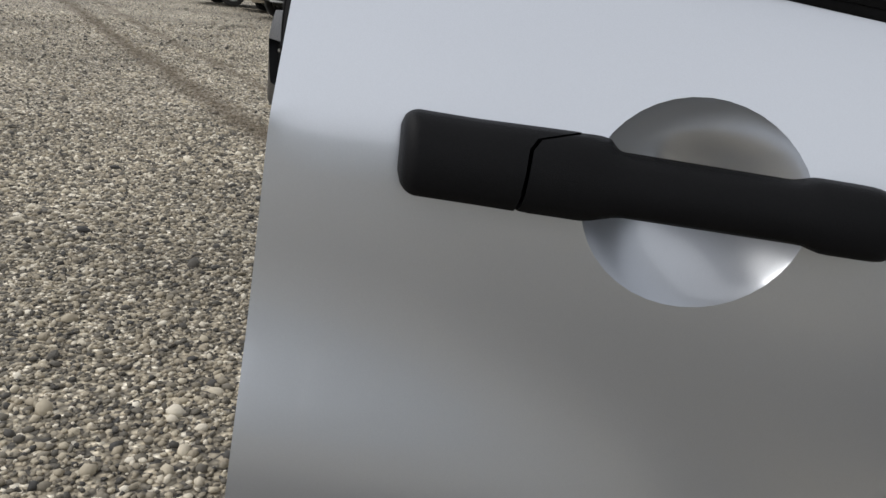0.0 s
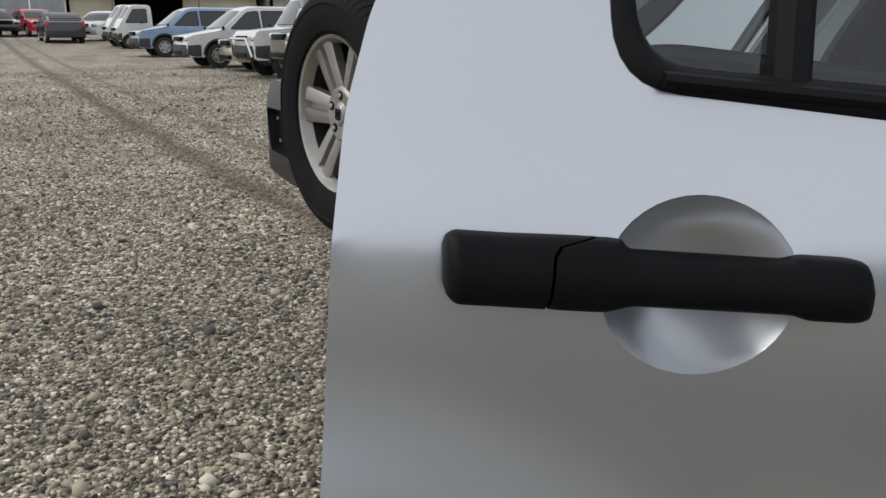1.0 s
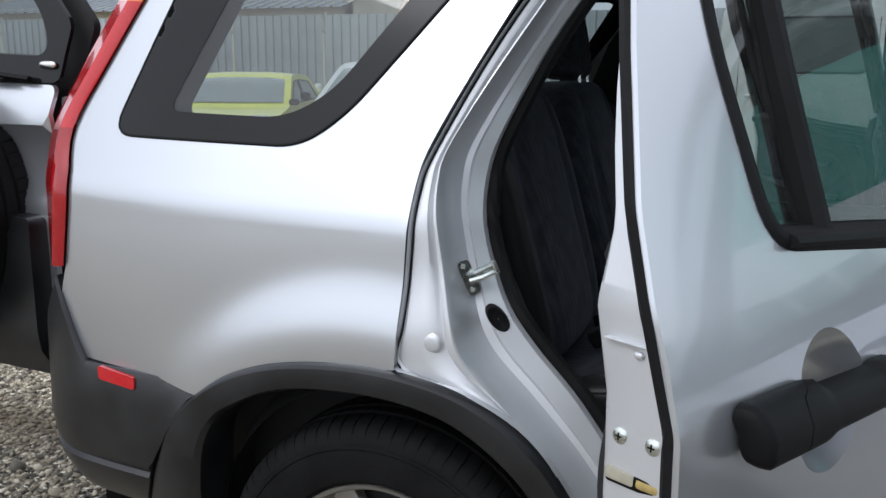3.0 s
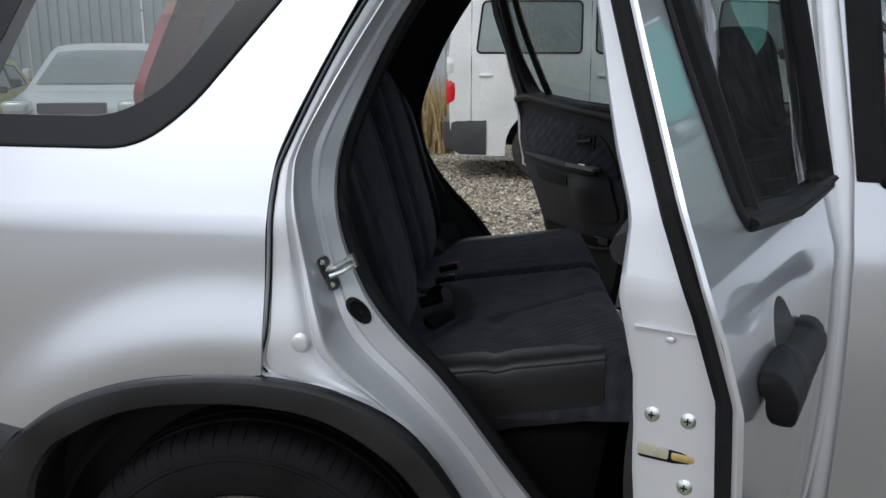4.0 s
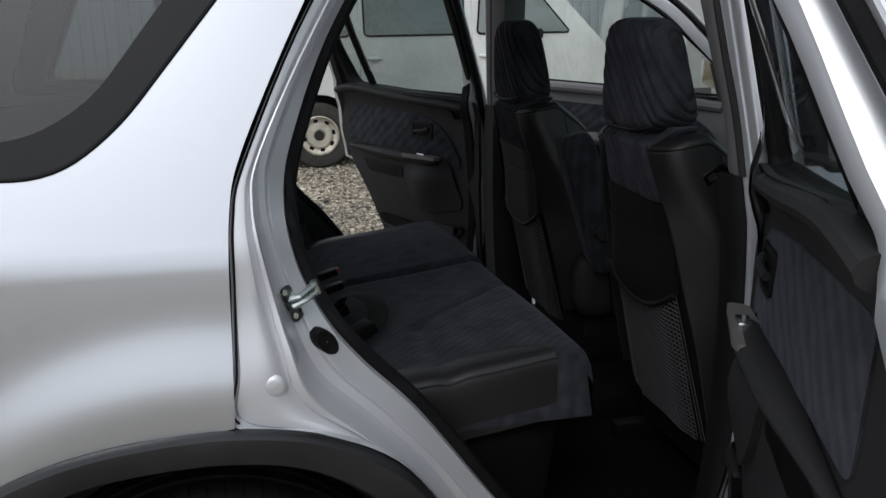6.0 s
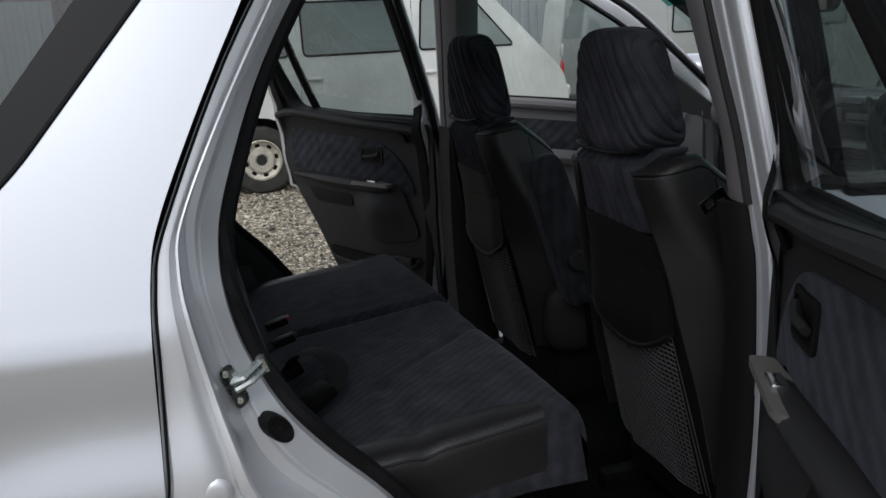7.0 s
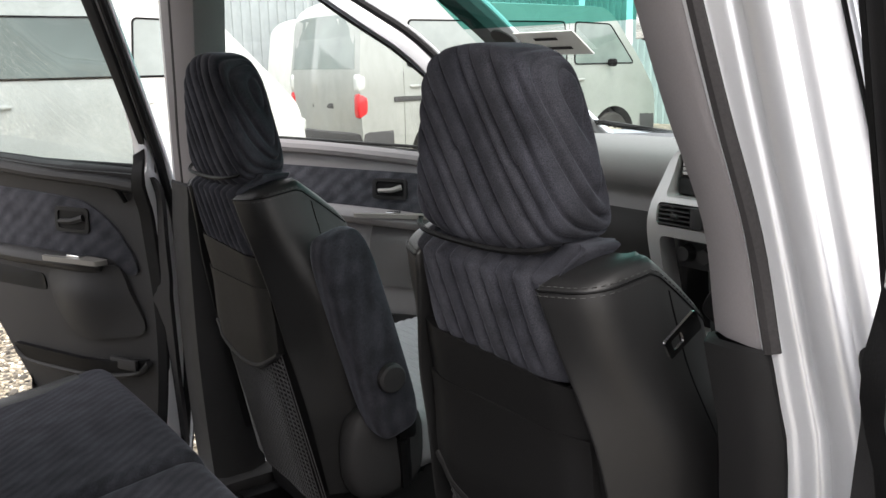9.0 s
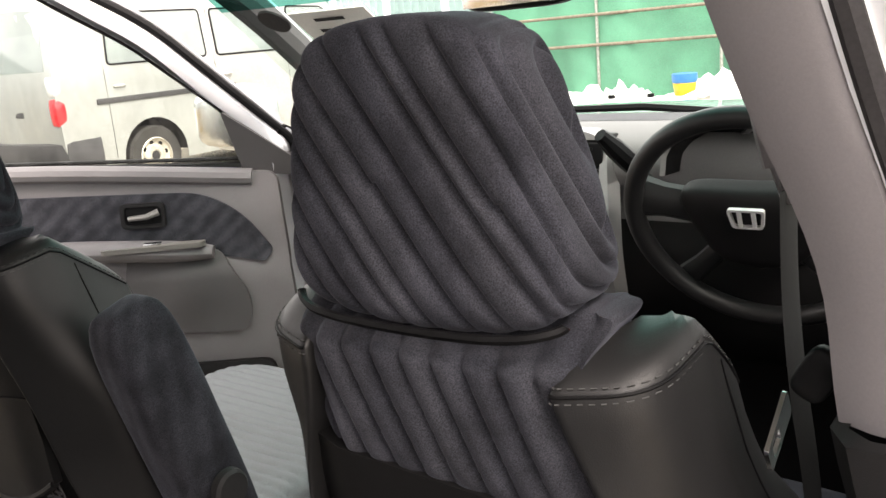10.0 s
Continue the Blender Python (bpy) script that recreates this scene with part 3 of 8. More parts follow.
def alloy_wheel(name, parent, m, label):
    """Tyre with tread blocks and a six-spoke alloy rim; its face looks along local -y."""
    rows = []
    for i in range(76 * 4):
        base = 360 / 76 * (i // 4) + (0.0, 4.0, 4.05, 4.68)[i % 4] * (1 + 0.05 * math.sin(i // 4 * 1.9))
        cut = i % 4 > 1
        row = []
        for r, h in tread_profile():
            a = radians(base + (18 * h if abs(h) < 0.075 else 18 * 0.075 * (1 if h > 0 else -1)))
            if cut and 0.041 < abs(h) < 0.102 and r > 0.303:
                r -= 0.0026 if abs(h) < 0.095 else 0.0015
                h *= 0.992
            elif cut and 0.004 < abs(h) < 0.034 and r > 0.335:
                r -= 0.0013
            row.append(Vector((r * math.cos(a), h, r * math.sin(a))))
        rows.append(row)
    bm = loft(rows, True)
    tyre = part(name, moved(bm, m), TYRE, parent, label, 24)
    # rim barrel and lip
    prof = [(0.192, -0.060), (0.198, -0.074), (0.206, -0.088), (0.2145, -0.092), (0.2155, -0.086), (0.212, -0.080)]
    part("rim", moved(ring(prof, (0, 0, 0), "y", 60), m), ALLOY, tyre, "six-spoke silver alloy rim")
    # alloy barrel coloured near-black, like the disc, for the shade behind the spokes
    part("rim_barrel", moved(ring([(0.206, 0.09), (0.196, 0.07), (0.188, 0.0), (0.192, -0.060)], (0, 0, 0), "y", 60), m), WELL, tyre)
    # hub disc
    bm = ring([(0.001, -0.070), (0.030, -0.070), (0.034, -0.067), (0.068, -0.069), (0.077, -0.063), (0.080, -0.02)], (0, 0, 0), "y", 36)
    part("hub", moved(bm, m), ALLOY, tyre)
    # spokes: each a pair of ribs with a groove between
    for i in range(6):
        a = radians(60 * i + 2)
        rows = []
        for r, w, d in ((0.055, 0.036, -0.060), (0.09, 0.041, -0.066), (0.14, 0.046, -0.071), (0.18, 0.050, -0.074), (0.209, 0.055, -0.080)):
            row = []
            for t, dd in ((-1.0, 0.030), (-1.0, 0.004), (-0.85, 0.0), (-0.24, 0.0), (-0.17, 0.016 if r > 0.08 else 0), (0.17, 0.016 if r > 0.08 else 0), (0.24, 0.0), (0.85, 0.0), (1.0, 0.004), (1.0, 0.030)):
                v = Vector((r, d + dd, t * w))
                row.append(Matrix.Rotation(-a, 3, "Y") @ v)
            rows.append(row)
        part("spoke", moved(loft(rows), m), ALLOY, tyre)
    for i in range(5):
        a = radians(72 * i + 20)
        c = Vector((0.052 * math.cos(a), 0, 0.052 * math.sin(a)))
        # flat black disc gives the shade inside the nut recess
        bm = ring([(0.001, -0.0700), (0.0125, -0.0700), (0.0135, -0.064)], c, "y", 12)
        part("nut_recess", moved(bm, m), BLACK, tyre)
        bm = ring([(0.001, -0.0745), (0.005, -0.0745), (0.0075, -0.072), (0.0075, -0.066)], c, "y", 6)
        part("wheel_nut", moved(bm, m), STEEL, tyre)
    # centre cap with a plain upright badge
    bm = ring([(0.001, -0.0745), (0.024, -0.0745), (0.028, -0.071), (0.029, -0.064)], (0, 0, 0), "y", 28)
    part("centre_cap", moved(bm, m), SATIN, tyre)
    ring_out = rounded([(-0.012, -0.015), (0.012, -0.015), (0.015, 0.015), (-0.015, 0.015)], 0.004, 3)
    ring_in = rounded([(-0.008, -0.011), (0.008, -0.011), (0.010, 0.011), (-0.010, 0.011)], 0.003, 3)
    bm = thicken(sheet(ring_out, [ring_in], lambda x, z: Vector((x, -0.0775, z)), 0.01), (0, 0.004, 0))
    box((-0.0045, -0.0775, -0.009), (0.0045, -0.074, 0.009), 0.001, bm, 1)
    part("wheel_badge", moved(bm, m), BLACK, tyre)
    bm = ring([(0.03, -0.03), (0.17, -0.02), (0.185, 0.0)], (0, 0, 0), "y", 30)
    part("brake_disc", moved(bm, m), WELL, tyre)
    return tyre


for s_ in (-1, 1):
    rear_quarter(s_)
    for ax_ in (AX0, AX1):
        alloy_wheel("road_wheel", car, pose(ax_, s_ * 0.765, WZ, 0, 0, 0 if s_ < 0 else 180) @ Matrix.Scale(0.965, 4), "black tyre on an alloy wheel")


# ---- rear bumper ----
SEAM = [(-0.325, 0.651), (-0.371, 0.598), (-0.433, 0.488), (-0.495, 0.365)]


def bumper_path(u):
    """Plan line of the bumper from the right wheel arch (u = 0) round the tail to the left one (u = 1)."""
    pts = [(-0.275, -0.886), (-0.34, -0.885), (-0.42, -0.880), (-0.56, -0.868), (-0.68, -0.846), (-0.765, -0.79), (-0.81, -0.70), (-0.835, -0.5), (-0.85, -0.25), (-0.852, 0)]
    pts = pts + [(x, -y) for x, y in reversed(pts[:-1])]
    line = spline([(*p, 0) for p in pts], 4)
    i = u * (len(line) - 1)
    k = min(int(i), len(line) - 2)
    return line[k].lerp(line[k + 1], i - k)


rows_ = []
for i_ in range(81):
    u_ = i_ / 80
    p_ = bumper_path(u_)
    e_ = min(u_, 1 - u_)
    xx = p_.x
    if xx > -0.318:
        top = 0.652 - (xx + 0.318) * 0.35
    elif xx > -0.40:
        top = 0.655
    elif xx > -0.612:
        top = 0.668
    elif xx > -0.69:
        top = 0.668 + (-0.612 - xx) / 0.078 * 0.175
    else:
        top = 0.835 - 0.25 * ss(0.20, 0.34, e_)
    bot = 0.365 + 0.10 * ss(-0.76, -0.84, xx) * ss(0.30, 0.16, e_)
    for (xa, za), (xb, zb) in zip(SEAM[:-1], SEAM[1:]):
        if xb < xx <= xa:
            bot = za + (zb - za) * (xx - xa) / (xb - xa)
    bot = min(top - 0.004, 0.651 if xx > SEAM[0][0] else bot)
    c_ = Vector((-0.2, 0, 0))
    nrm = (p_ - c_).normalized() if xx < -0.7 else Vector((0, -1 if p_.y < 0 else 1, 0))
    row = []
    for t_, o_ in ((top, -0.03), (top, 0.0), (top - 0.012, 0.007), (0.60, 0.010), (0.53, 0.012), (0.475, 0.010), (0.460, 0.004), (0.452, 0.014), (0.435, 0.016), (0.39, 0.010), (bot, 0.0), (bot, -0.06)):
        z_ = min(top, max(bot, t_))
        inward = min(0.0, side_w(-0.3, z_) - 0.885)
        row.append(Vector((p_.x, p_.y, z_)) + nrm * (o_ + inward))
    rows_.append(row)
bumper = part("rear_bumper", loft(rows_), CLAD, car, "scuffed grey-black plastic rear bumper")
for s_ in (-1, 1):
    refl = rounded([(-0.565, 0.640), (-0.468, 0.634), (-0.468, 0.660), (-0.565, 0.668)], 0.008)
    bm_ = thicken(sheet(refl, [], flank(s_, 0.017), 0.02), (0, -s_ * 0.02, 0))
    part("reflector", bm_, RED_BRIGHT, bumper, "small red side reflector")


# ---- doors ----
def door_matrix(hx, s, angle, lean=0.0, lift=0.0):
    """Swings a door that is built shut about its front edge; a hinge line that leans inwards lifts the door as it
    opens. Lean and lift are set to fit the camera's view.
    """
    axis = Vector((0, -s * lean, 1)).normalized()
    return pose(hx, s * 0.865, 1.0 + lift) @ Matrix.Rotation(radians(-s * angle), 4, axis) @ pose(-hx, -s * 0.865, -1.0)


CUP_C, CUP_A, CUP_B = (0.307, 0.966), 0.060, 0.0525


def cup_depth(x, z):
    d = math.hypot((x - CUP_C[0]) / CUP_A, (z - CUP_C[1]) / CUP_B)
    return 0.0 if d >= 1 else 0.040 * (1 - d * d) ** 0.9


def handle_mesh(s, x0, length, z0, slope):
    """Outside pull handle: a fixed rear block, a seam, and a grip waisted in its middle."""
    made = []
    for a, b in ((0.0, 0.232), (0.240, 1.0)):
        rows = []
        for i in range(41):
            t = a + (b - a) * i / 40
            end = min(1.0, math.sqrt(max(0.0, 1 - (1 - min(1, t / 0.035)) ** 2)) if t < 0.035 else 1.0)
            if t > 0.93:
                end = math.sqrt(max(0.0, 1 - ((t - 0.93) / 0.07) ** 2)) * 0.72 + 0.28
            hh = 0.0190 - 0.0045 * ss(0.35, 0.43, t) + 0.0030 * ss(0.78, 0.84, t)
            hh *= 0.55 + 0.45 * end
            if a > 0 and i == 0:
                hh *= 0.98
            dep = 0.021 * (0.35 + 0.65 * end)
            x, z = x0 + t * length, z0 + slope * t
            row = []
            for k in range(16):
                an = 2 * math.pi * k / 16
                ca, sa = math.cos(an), math.sin(an)
                reach = 0.10 * max(0.0, sa) ** 6 + 0.012 * sa
                x = x0 + (t + reach * (ss(0.12, 0.232, t) if a == 0 else ss(0.45, 0.240, t))) * length
                yy = (abs(ca) ** 0.55) * (1 if ca > 0 else -1)
                zz = (abs(sa) ** 0.55) * (1 if sa > 0 else -1)
                row.append(flank(s, 0.004 + dep * 0.5 + yy * dep * 0.5 - 0.016 * (zz if zz > 0 else 0) * 0.35)(x, z + zz * hh))
            rows.append(row)
        bm = loft(rows, False, True)
        for r in (rows[0], rows[-1]):
            bm.faces.new([bm.verts.new(v) for v in r])
        made.append(bm)
    return made


# steps of a door's edge face, in from the skin: distance from the edge, depth
EDGE_FLAT = ((0.001, 0.003), (0.003, 0.005), (0.014, 0.011), (0.022, 0.014), (0.027, 0.018), (0.030, 0.056), (0.035, 0.062), (0.068, 0.066))
EDGE_DEEP = ((0.001, 0.003), (0.003, 0.005), (0.016, 0.011), (0.030, 0.015), (0.042, 0.021), (0.046, 0.080), (0.051, 0.086), (0.075, 0.088))


def door(s, kind, angle, lean=0.0, lift=0.0):
    """A side door with skin, edge face, window, handle, seal and inner trim."""
    rear = kind == "rear"
    more = (0.12 if s < 0 else 0.26) if rear else 0.0

    def door_w(x, z):
        return side_w(x, z) - more * max(0.0, z - 1.03) * ss(0.98, 0.62, x)

    def door_flank(out=0.0):
        return lambda x, z: Vector((x, s * (door_w(x, z) + out), z))

    if rear:
        hx = 0.975
        trail = [(p[0] - 0.004, p[1]) for p in GAP]
        low = [(0.50, 0.335), (0.455, 0.445), (0.405, 0.56), (0.335, 0.66), (0.225, 0.732)]
        edge = rounded([(0.985, 0.33)] + low + trail[:-1] + [(0.46, 1.60), (0.62, 1.618), (0.86, 1.622), (0.925, 1.612), (0.985, 1.09)],
                       [0.03, 0.03, 0.02, 0.02, 0.02, 0.02, 0.004] + [0.01] * 8 + [0.03, 0.03, 0.03, 0.03, 0.03])
        hole = rounded([(0.260, 1.080), (0.60, 1.052), (0.948, 1.046), (0.894, 1.575), (0.50, 1.572), (0.42, 1.53), (0.262, 1.26)], [0.04, 0.01, 0.02, 0.03, 0.04, 0.05, 0.08])
    else:
        hx = 2.02
        edge = rounded([(2.05, 0.33), (1.0, 0.33), (1.0, 1.09), (0.945, 1.612), (1.02, 1.624), (1.42, 1.585), (1.75, 1.38), (2.05, 1.065)], [0.04, 0.03, 0.02, 0.03, 0.03, 0.05, 0.08, 0.02])
        hole = rounded([(1.04, 1.058), (1.907, 1.010), (1.880, 1.135), (1.68, 1.322), (1.52, 1.430), (1.36, 1.545), (1.012, 1.580)], [0.02, 0.012, 0.03, 0.05, 0.05, 0.05, 0.03])

    def skin(x, z):
        d = cup_depth(x, z) if rear else cup_depth(x - 0.91, z)
        return Vector((x, s * (door_w(x, z) - d), z))

    cx = CUP_C[0] + (0 if rear else 0.91)
    cup_line = [[(cx + CUP_A * k * math.cos(a), CUP_C[1] + CUP_B * k * math.sin(a)) for a in (2 * math.pi * j / 40 for j in range(40))] for k in (1.0, 0.98, 0.94, 0.88, 0.80, 0.71, 0.61, 0.50, 0.38, 0.25, 0.12)]
    bm = sheet(edge, [hole], skin, 0.018, cup_line)
    # folded flange all round the skin
    rim = [e for e in bm.edges if len(e.link_faces) == 1]
    fold = {}
    for e in rim:
        for v in e.verts:
            if v not in fold:
                fold[v] = bm.verts.new(v.co + Vector((0, -s * 0.0035, 0)))
    for e in rim:
        a, b = e.verts
        bm.faces.new((a, b, fold[b], fold[a]))
    dr = part(kind + "_door", bm, SILVER, car, "silver door standing open" if angle else "silver front door, shut", 50)
    dr.matrix_basis = door_matrix(hx, s, angle, lean, lift)

    # inner shell: edge face that steps in towards the cabin
    ed = dense(edge, 0.03)
    c = Vector((0.62 if rear else 1.5, 0.95))
    rows = []
    for p in ed:
        n = (c - p).normalized()
        row = []
        f = 1 - 0.42 * ss(1.02, 1.13, p[1]) - 0.20 * ss(1.13, 1.32, p[1])
        if rear:
            f *= 1 - 0.45 * ss(0.80, 0.93, p[0]) * ss(1.05, 1.2, p[1])
        for d, y in (EDGE_DEEP if rear and p[0] < 0.62 else EDGE_FLAT):
            q = p + n * d
            y *= f
            row.append(Vector((q[0], s * (min(door_w(q[0], q[1]), door_w(p[0], p[1])) - max(y, 0.003 if d < 0.002 else 0.006)), q[1])))
        rows.append(row)
    part("door_shell", loft(rows, True), SILVER_IN, dr, "", 40)
    if rear:
        # black strip added over the silver hinge edge, and a lining inside the window
        k0 = max(i for i, p in enumerate(ed) if p[0] < 0.80) + 1
        near = [rows[i % len(rows)] for i in range(k0, k0 + len(rows)) if ed[i % len(rows)][0] > 0.80 and ed[i % len(rows)][1] < 1.12]
        bm = loft([[v + Vector((-0.002, -s * 0.004, 0)) for v in row[5:]] for row in near])
        part("hinge_edge_seal", bm, RUBBER, dr, "black strip along the hinge edge")
    # black weatherstrip round the edge face
    strip = [Vector(((p + (c - p).normalized() * 0.017)[0], s * (door_w(p[0], p[1]) - 0.0125), (p + (c - p).normalized() * 0.017)[1])) for p in ed]
    part("weatherstrip", tube(strip, 0.0105 if s > 0 else 0.0085, 8, closed=True), RUBBER, dr, "black rubber weatherstrip")

    # window: rubber frame, pane, divider bar
    hl = dense(hole, 0.03)
    hc = sum((Vector(p) for p in hole), Vector((0, 0))) / len(hole)
    rows = []
    for p in hl:
        n = (hc - p).normalized()
        row = []
        for d, y in ((-0.005, -0.002), (0.0, -0.004), (0.007, -0.003), (0.013, 0.004), (0.017, 0.014), (0.016, 0.026), (0.008, 0.032)):
            q = p + n * d * (1 if rear or s < 0 else 0.35)
            row.append(Vector((q[0], s * (door_w(p[0], p[1]) - y), q[1])))
        rows.append(row)
    part("window_frame", loft(rows, True), RUBBER, dr, "black window surround", 50)
    if rear:
        rows = []
        for p in hl:
            n = (hc - p).normalized()
            f = 1 - 0.42 * ss(1.02, 1.13, p[1]) - 0.20 * ss(1.13, 1.32, p[1])
            f *= 1 - 0.55 * ss(0.72, 0.92, p[0])
            deep = max(0.024, 0.066 * f) + 0.004
            row = []
            for d, y in ((0.017, 0.022), (0.014, deep), (0.006, deep + 0.004), (-0.006, deep + 0.002), (-0.013, deep), (-0.016, deep - 0.008)):
                q = p + n * d
                row.append(Vector((q[0], s * (door_w(p[0], p[1]) - y), q[1])))
            rows.append(row)
        part("frame_lining", loft(rows, True), DARKER, dr, "black inner window frame", 50)
    bm = sheet(offset_in(hole, 0.008), [], door_flank(-0.02), 0.06)
    pane = part("door_window", bm, PRIVACY if rear else GLASS, dr)
    pane.visible_shadow = False
    if rear:
        bars = [door_flank(-0.016)(x, z) for x, z in ((0.368, 1.058), (0.392, 1.20), (0.430, 1.34), (0.485, 1.46), (0.55, 1.575))]
        part("window_divider", tube(spline(bars, 4), 0.014, 8, flat=1.0), RUBBER, dr)
    if not rear:
        sash = rounded([(1.003, 1.068), (1.044, 1.066), (1.012, 1.584), (0.962, 1.590)], 0.004)
        part("door_sash", thicken(sheet(sash, [], door_flank(0.0025), 0.05), (0, -s * 0.004, 0)), RUBBER, dr, "black sash upright of the front door")
        sail = rounded([(1.876, 1.150), (1.907, 0.995), (2.035, 0.975), (2.052, 1.010)], [0.012, 0.012, 0.012, 0.02])
        part("mirror_sail", thicken(sheet(sail, [], door_flank(-0.072), 0.04), (0, s * 0.050, 0)), TRIM_LOW, dr, "grey mirror sail in the window corner")
    # belt moulding under the window
    belt = [door_flank(0.002)(x, z) for x, z in ([(0.285, 1.082), (0.45, 1.071), (0.60, 1.064), (0.94, 1.058)] if rear else [(1.04, 1.068), (1.45, 1.046), (1.92, 1.018)])]
    part("belt_moulding", tube(spline(belt, 5), 0.009, 8, flat=0.6), RUBBER, dr)
    # handle
    x0 = 0.155 if rear else 1.06
    for nm, bm in zip(("handle_base", "door_handle"), handle_mesh(s, x0, 0.250, 0.981, -0.013)):
        part(nm, bm, BLACK, dr, "black plastic door handle")
    # lower cladding
    clad = [(0.98, 0.34), (0.53, 0.34), (0.46, 0.46), (0.44, 0.50), (0.98, 0.50)] if rear else [(2.04, 0.34), (1.01, 0.34), (1.01, 0.50), (2.04, 0.50)]
    bm = thicken(sheet(rounded(clad, 0.015), [], door_flank(0.012), 0.05), (0, -s * 0.02, 0))
    part("door_cladding", bm, CLAD, dr)
    if rear:
        # latch on the edge face: screws, slot and tag
        edge_x = lambda y, z: 0.1340 + 0.068 * (0.851 - y) + 0.035 * (z - 0.96)
        for z, y in ((0.961, 0.805), (0.962, 0.831), (0.913, 0.833)):
            m = Matrix.Translation((edge_x(y, z) + 0.0004, s * y, z)) @ Matrix.Rotation(radians(-90), 4, "Y")
            bm = ring([(0.0005, 0.0022), (0.0030, 0.0022), (0.0048, 0.0012), (0.0056, 0.0008), (0.0058, -0.006)], (0, 0, 0), "z", 16)
            part("latch_screw", moved(bm, m), ZINC, dr, "cross-head latch screw")
            bm = box((-0.0026, -0.0005, 0.0018), (0.0026, 0.0005, 0.0026), 0, None)
            box((-0.0005, -0.0026, 0.0018), (0.0005, 0.0026, 0.0026), 0, bm)
            part("screw_slot", moved(bm, m), BLACK, dr)
        part("edge_seam", box((0.1368, s * 0.786, 1.0238), (0.147, s * 0.845, 1.0246), 0.0002), SILVER_IN, dr)
        part("edge_dimple", blob((0.1388, s * 0.813, 1.018), (0.0022, 0.0036, 0.0024), 2.5, 6), SILVER_IN, dr)
        part("latch_slot", box((0.1345, s * 0.797, 0.9275), (0.147, s * 0.842, 0.9385), 0.003), BLACK, dr)
        part("latch_plate", box((0.1340, s * 0.797, 0.9300), (0.146, s * 0.820, 0.9385), 0.002), CREAM, dr, "cream plastic latch fork")
        part("latch_tongue", box((0.1341, s * 0.821, 0.9305), (0.146, s * 0.839, 0.9370), 0.002), BRASS, dr, "worn brass-coloured latch tongue")
    trim_panel(s, kind, dr)
    return dr


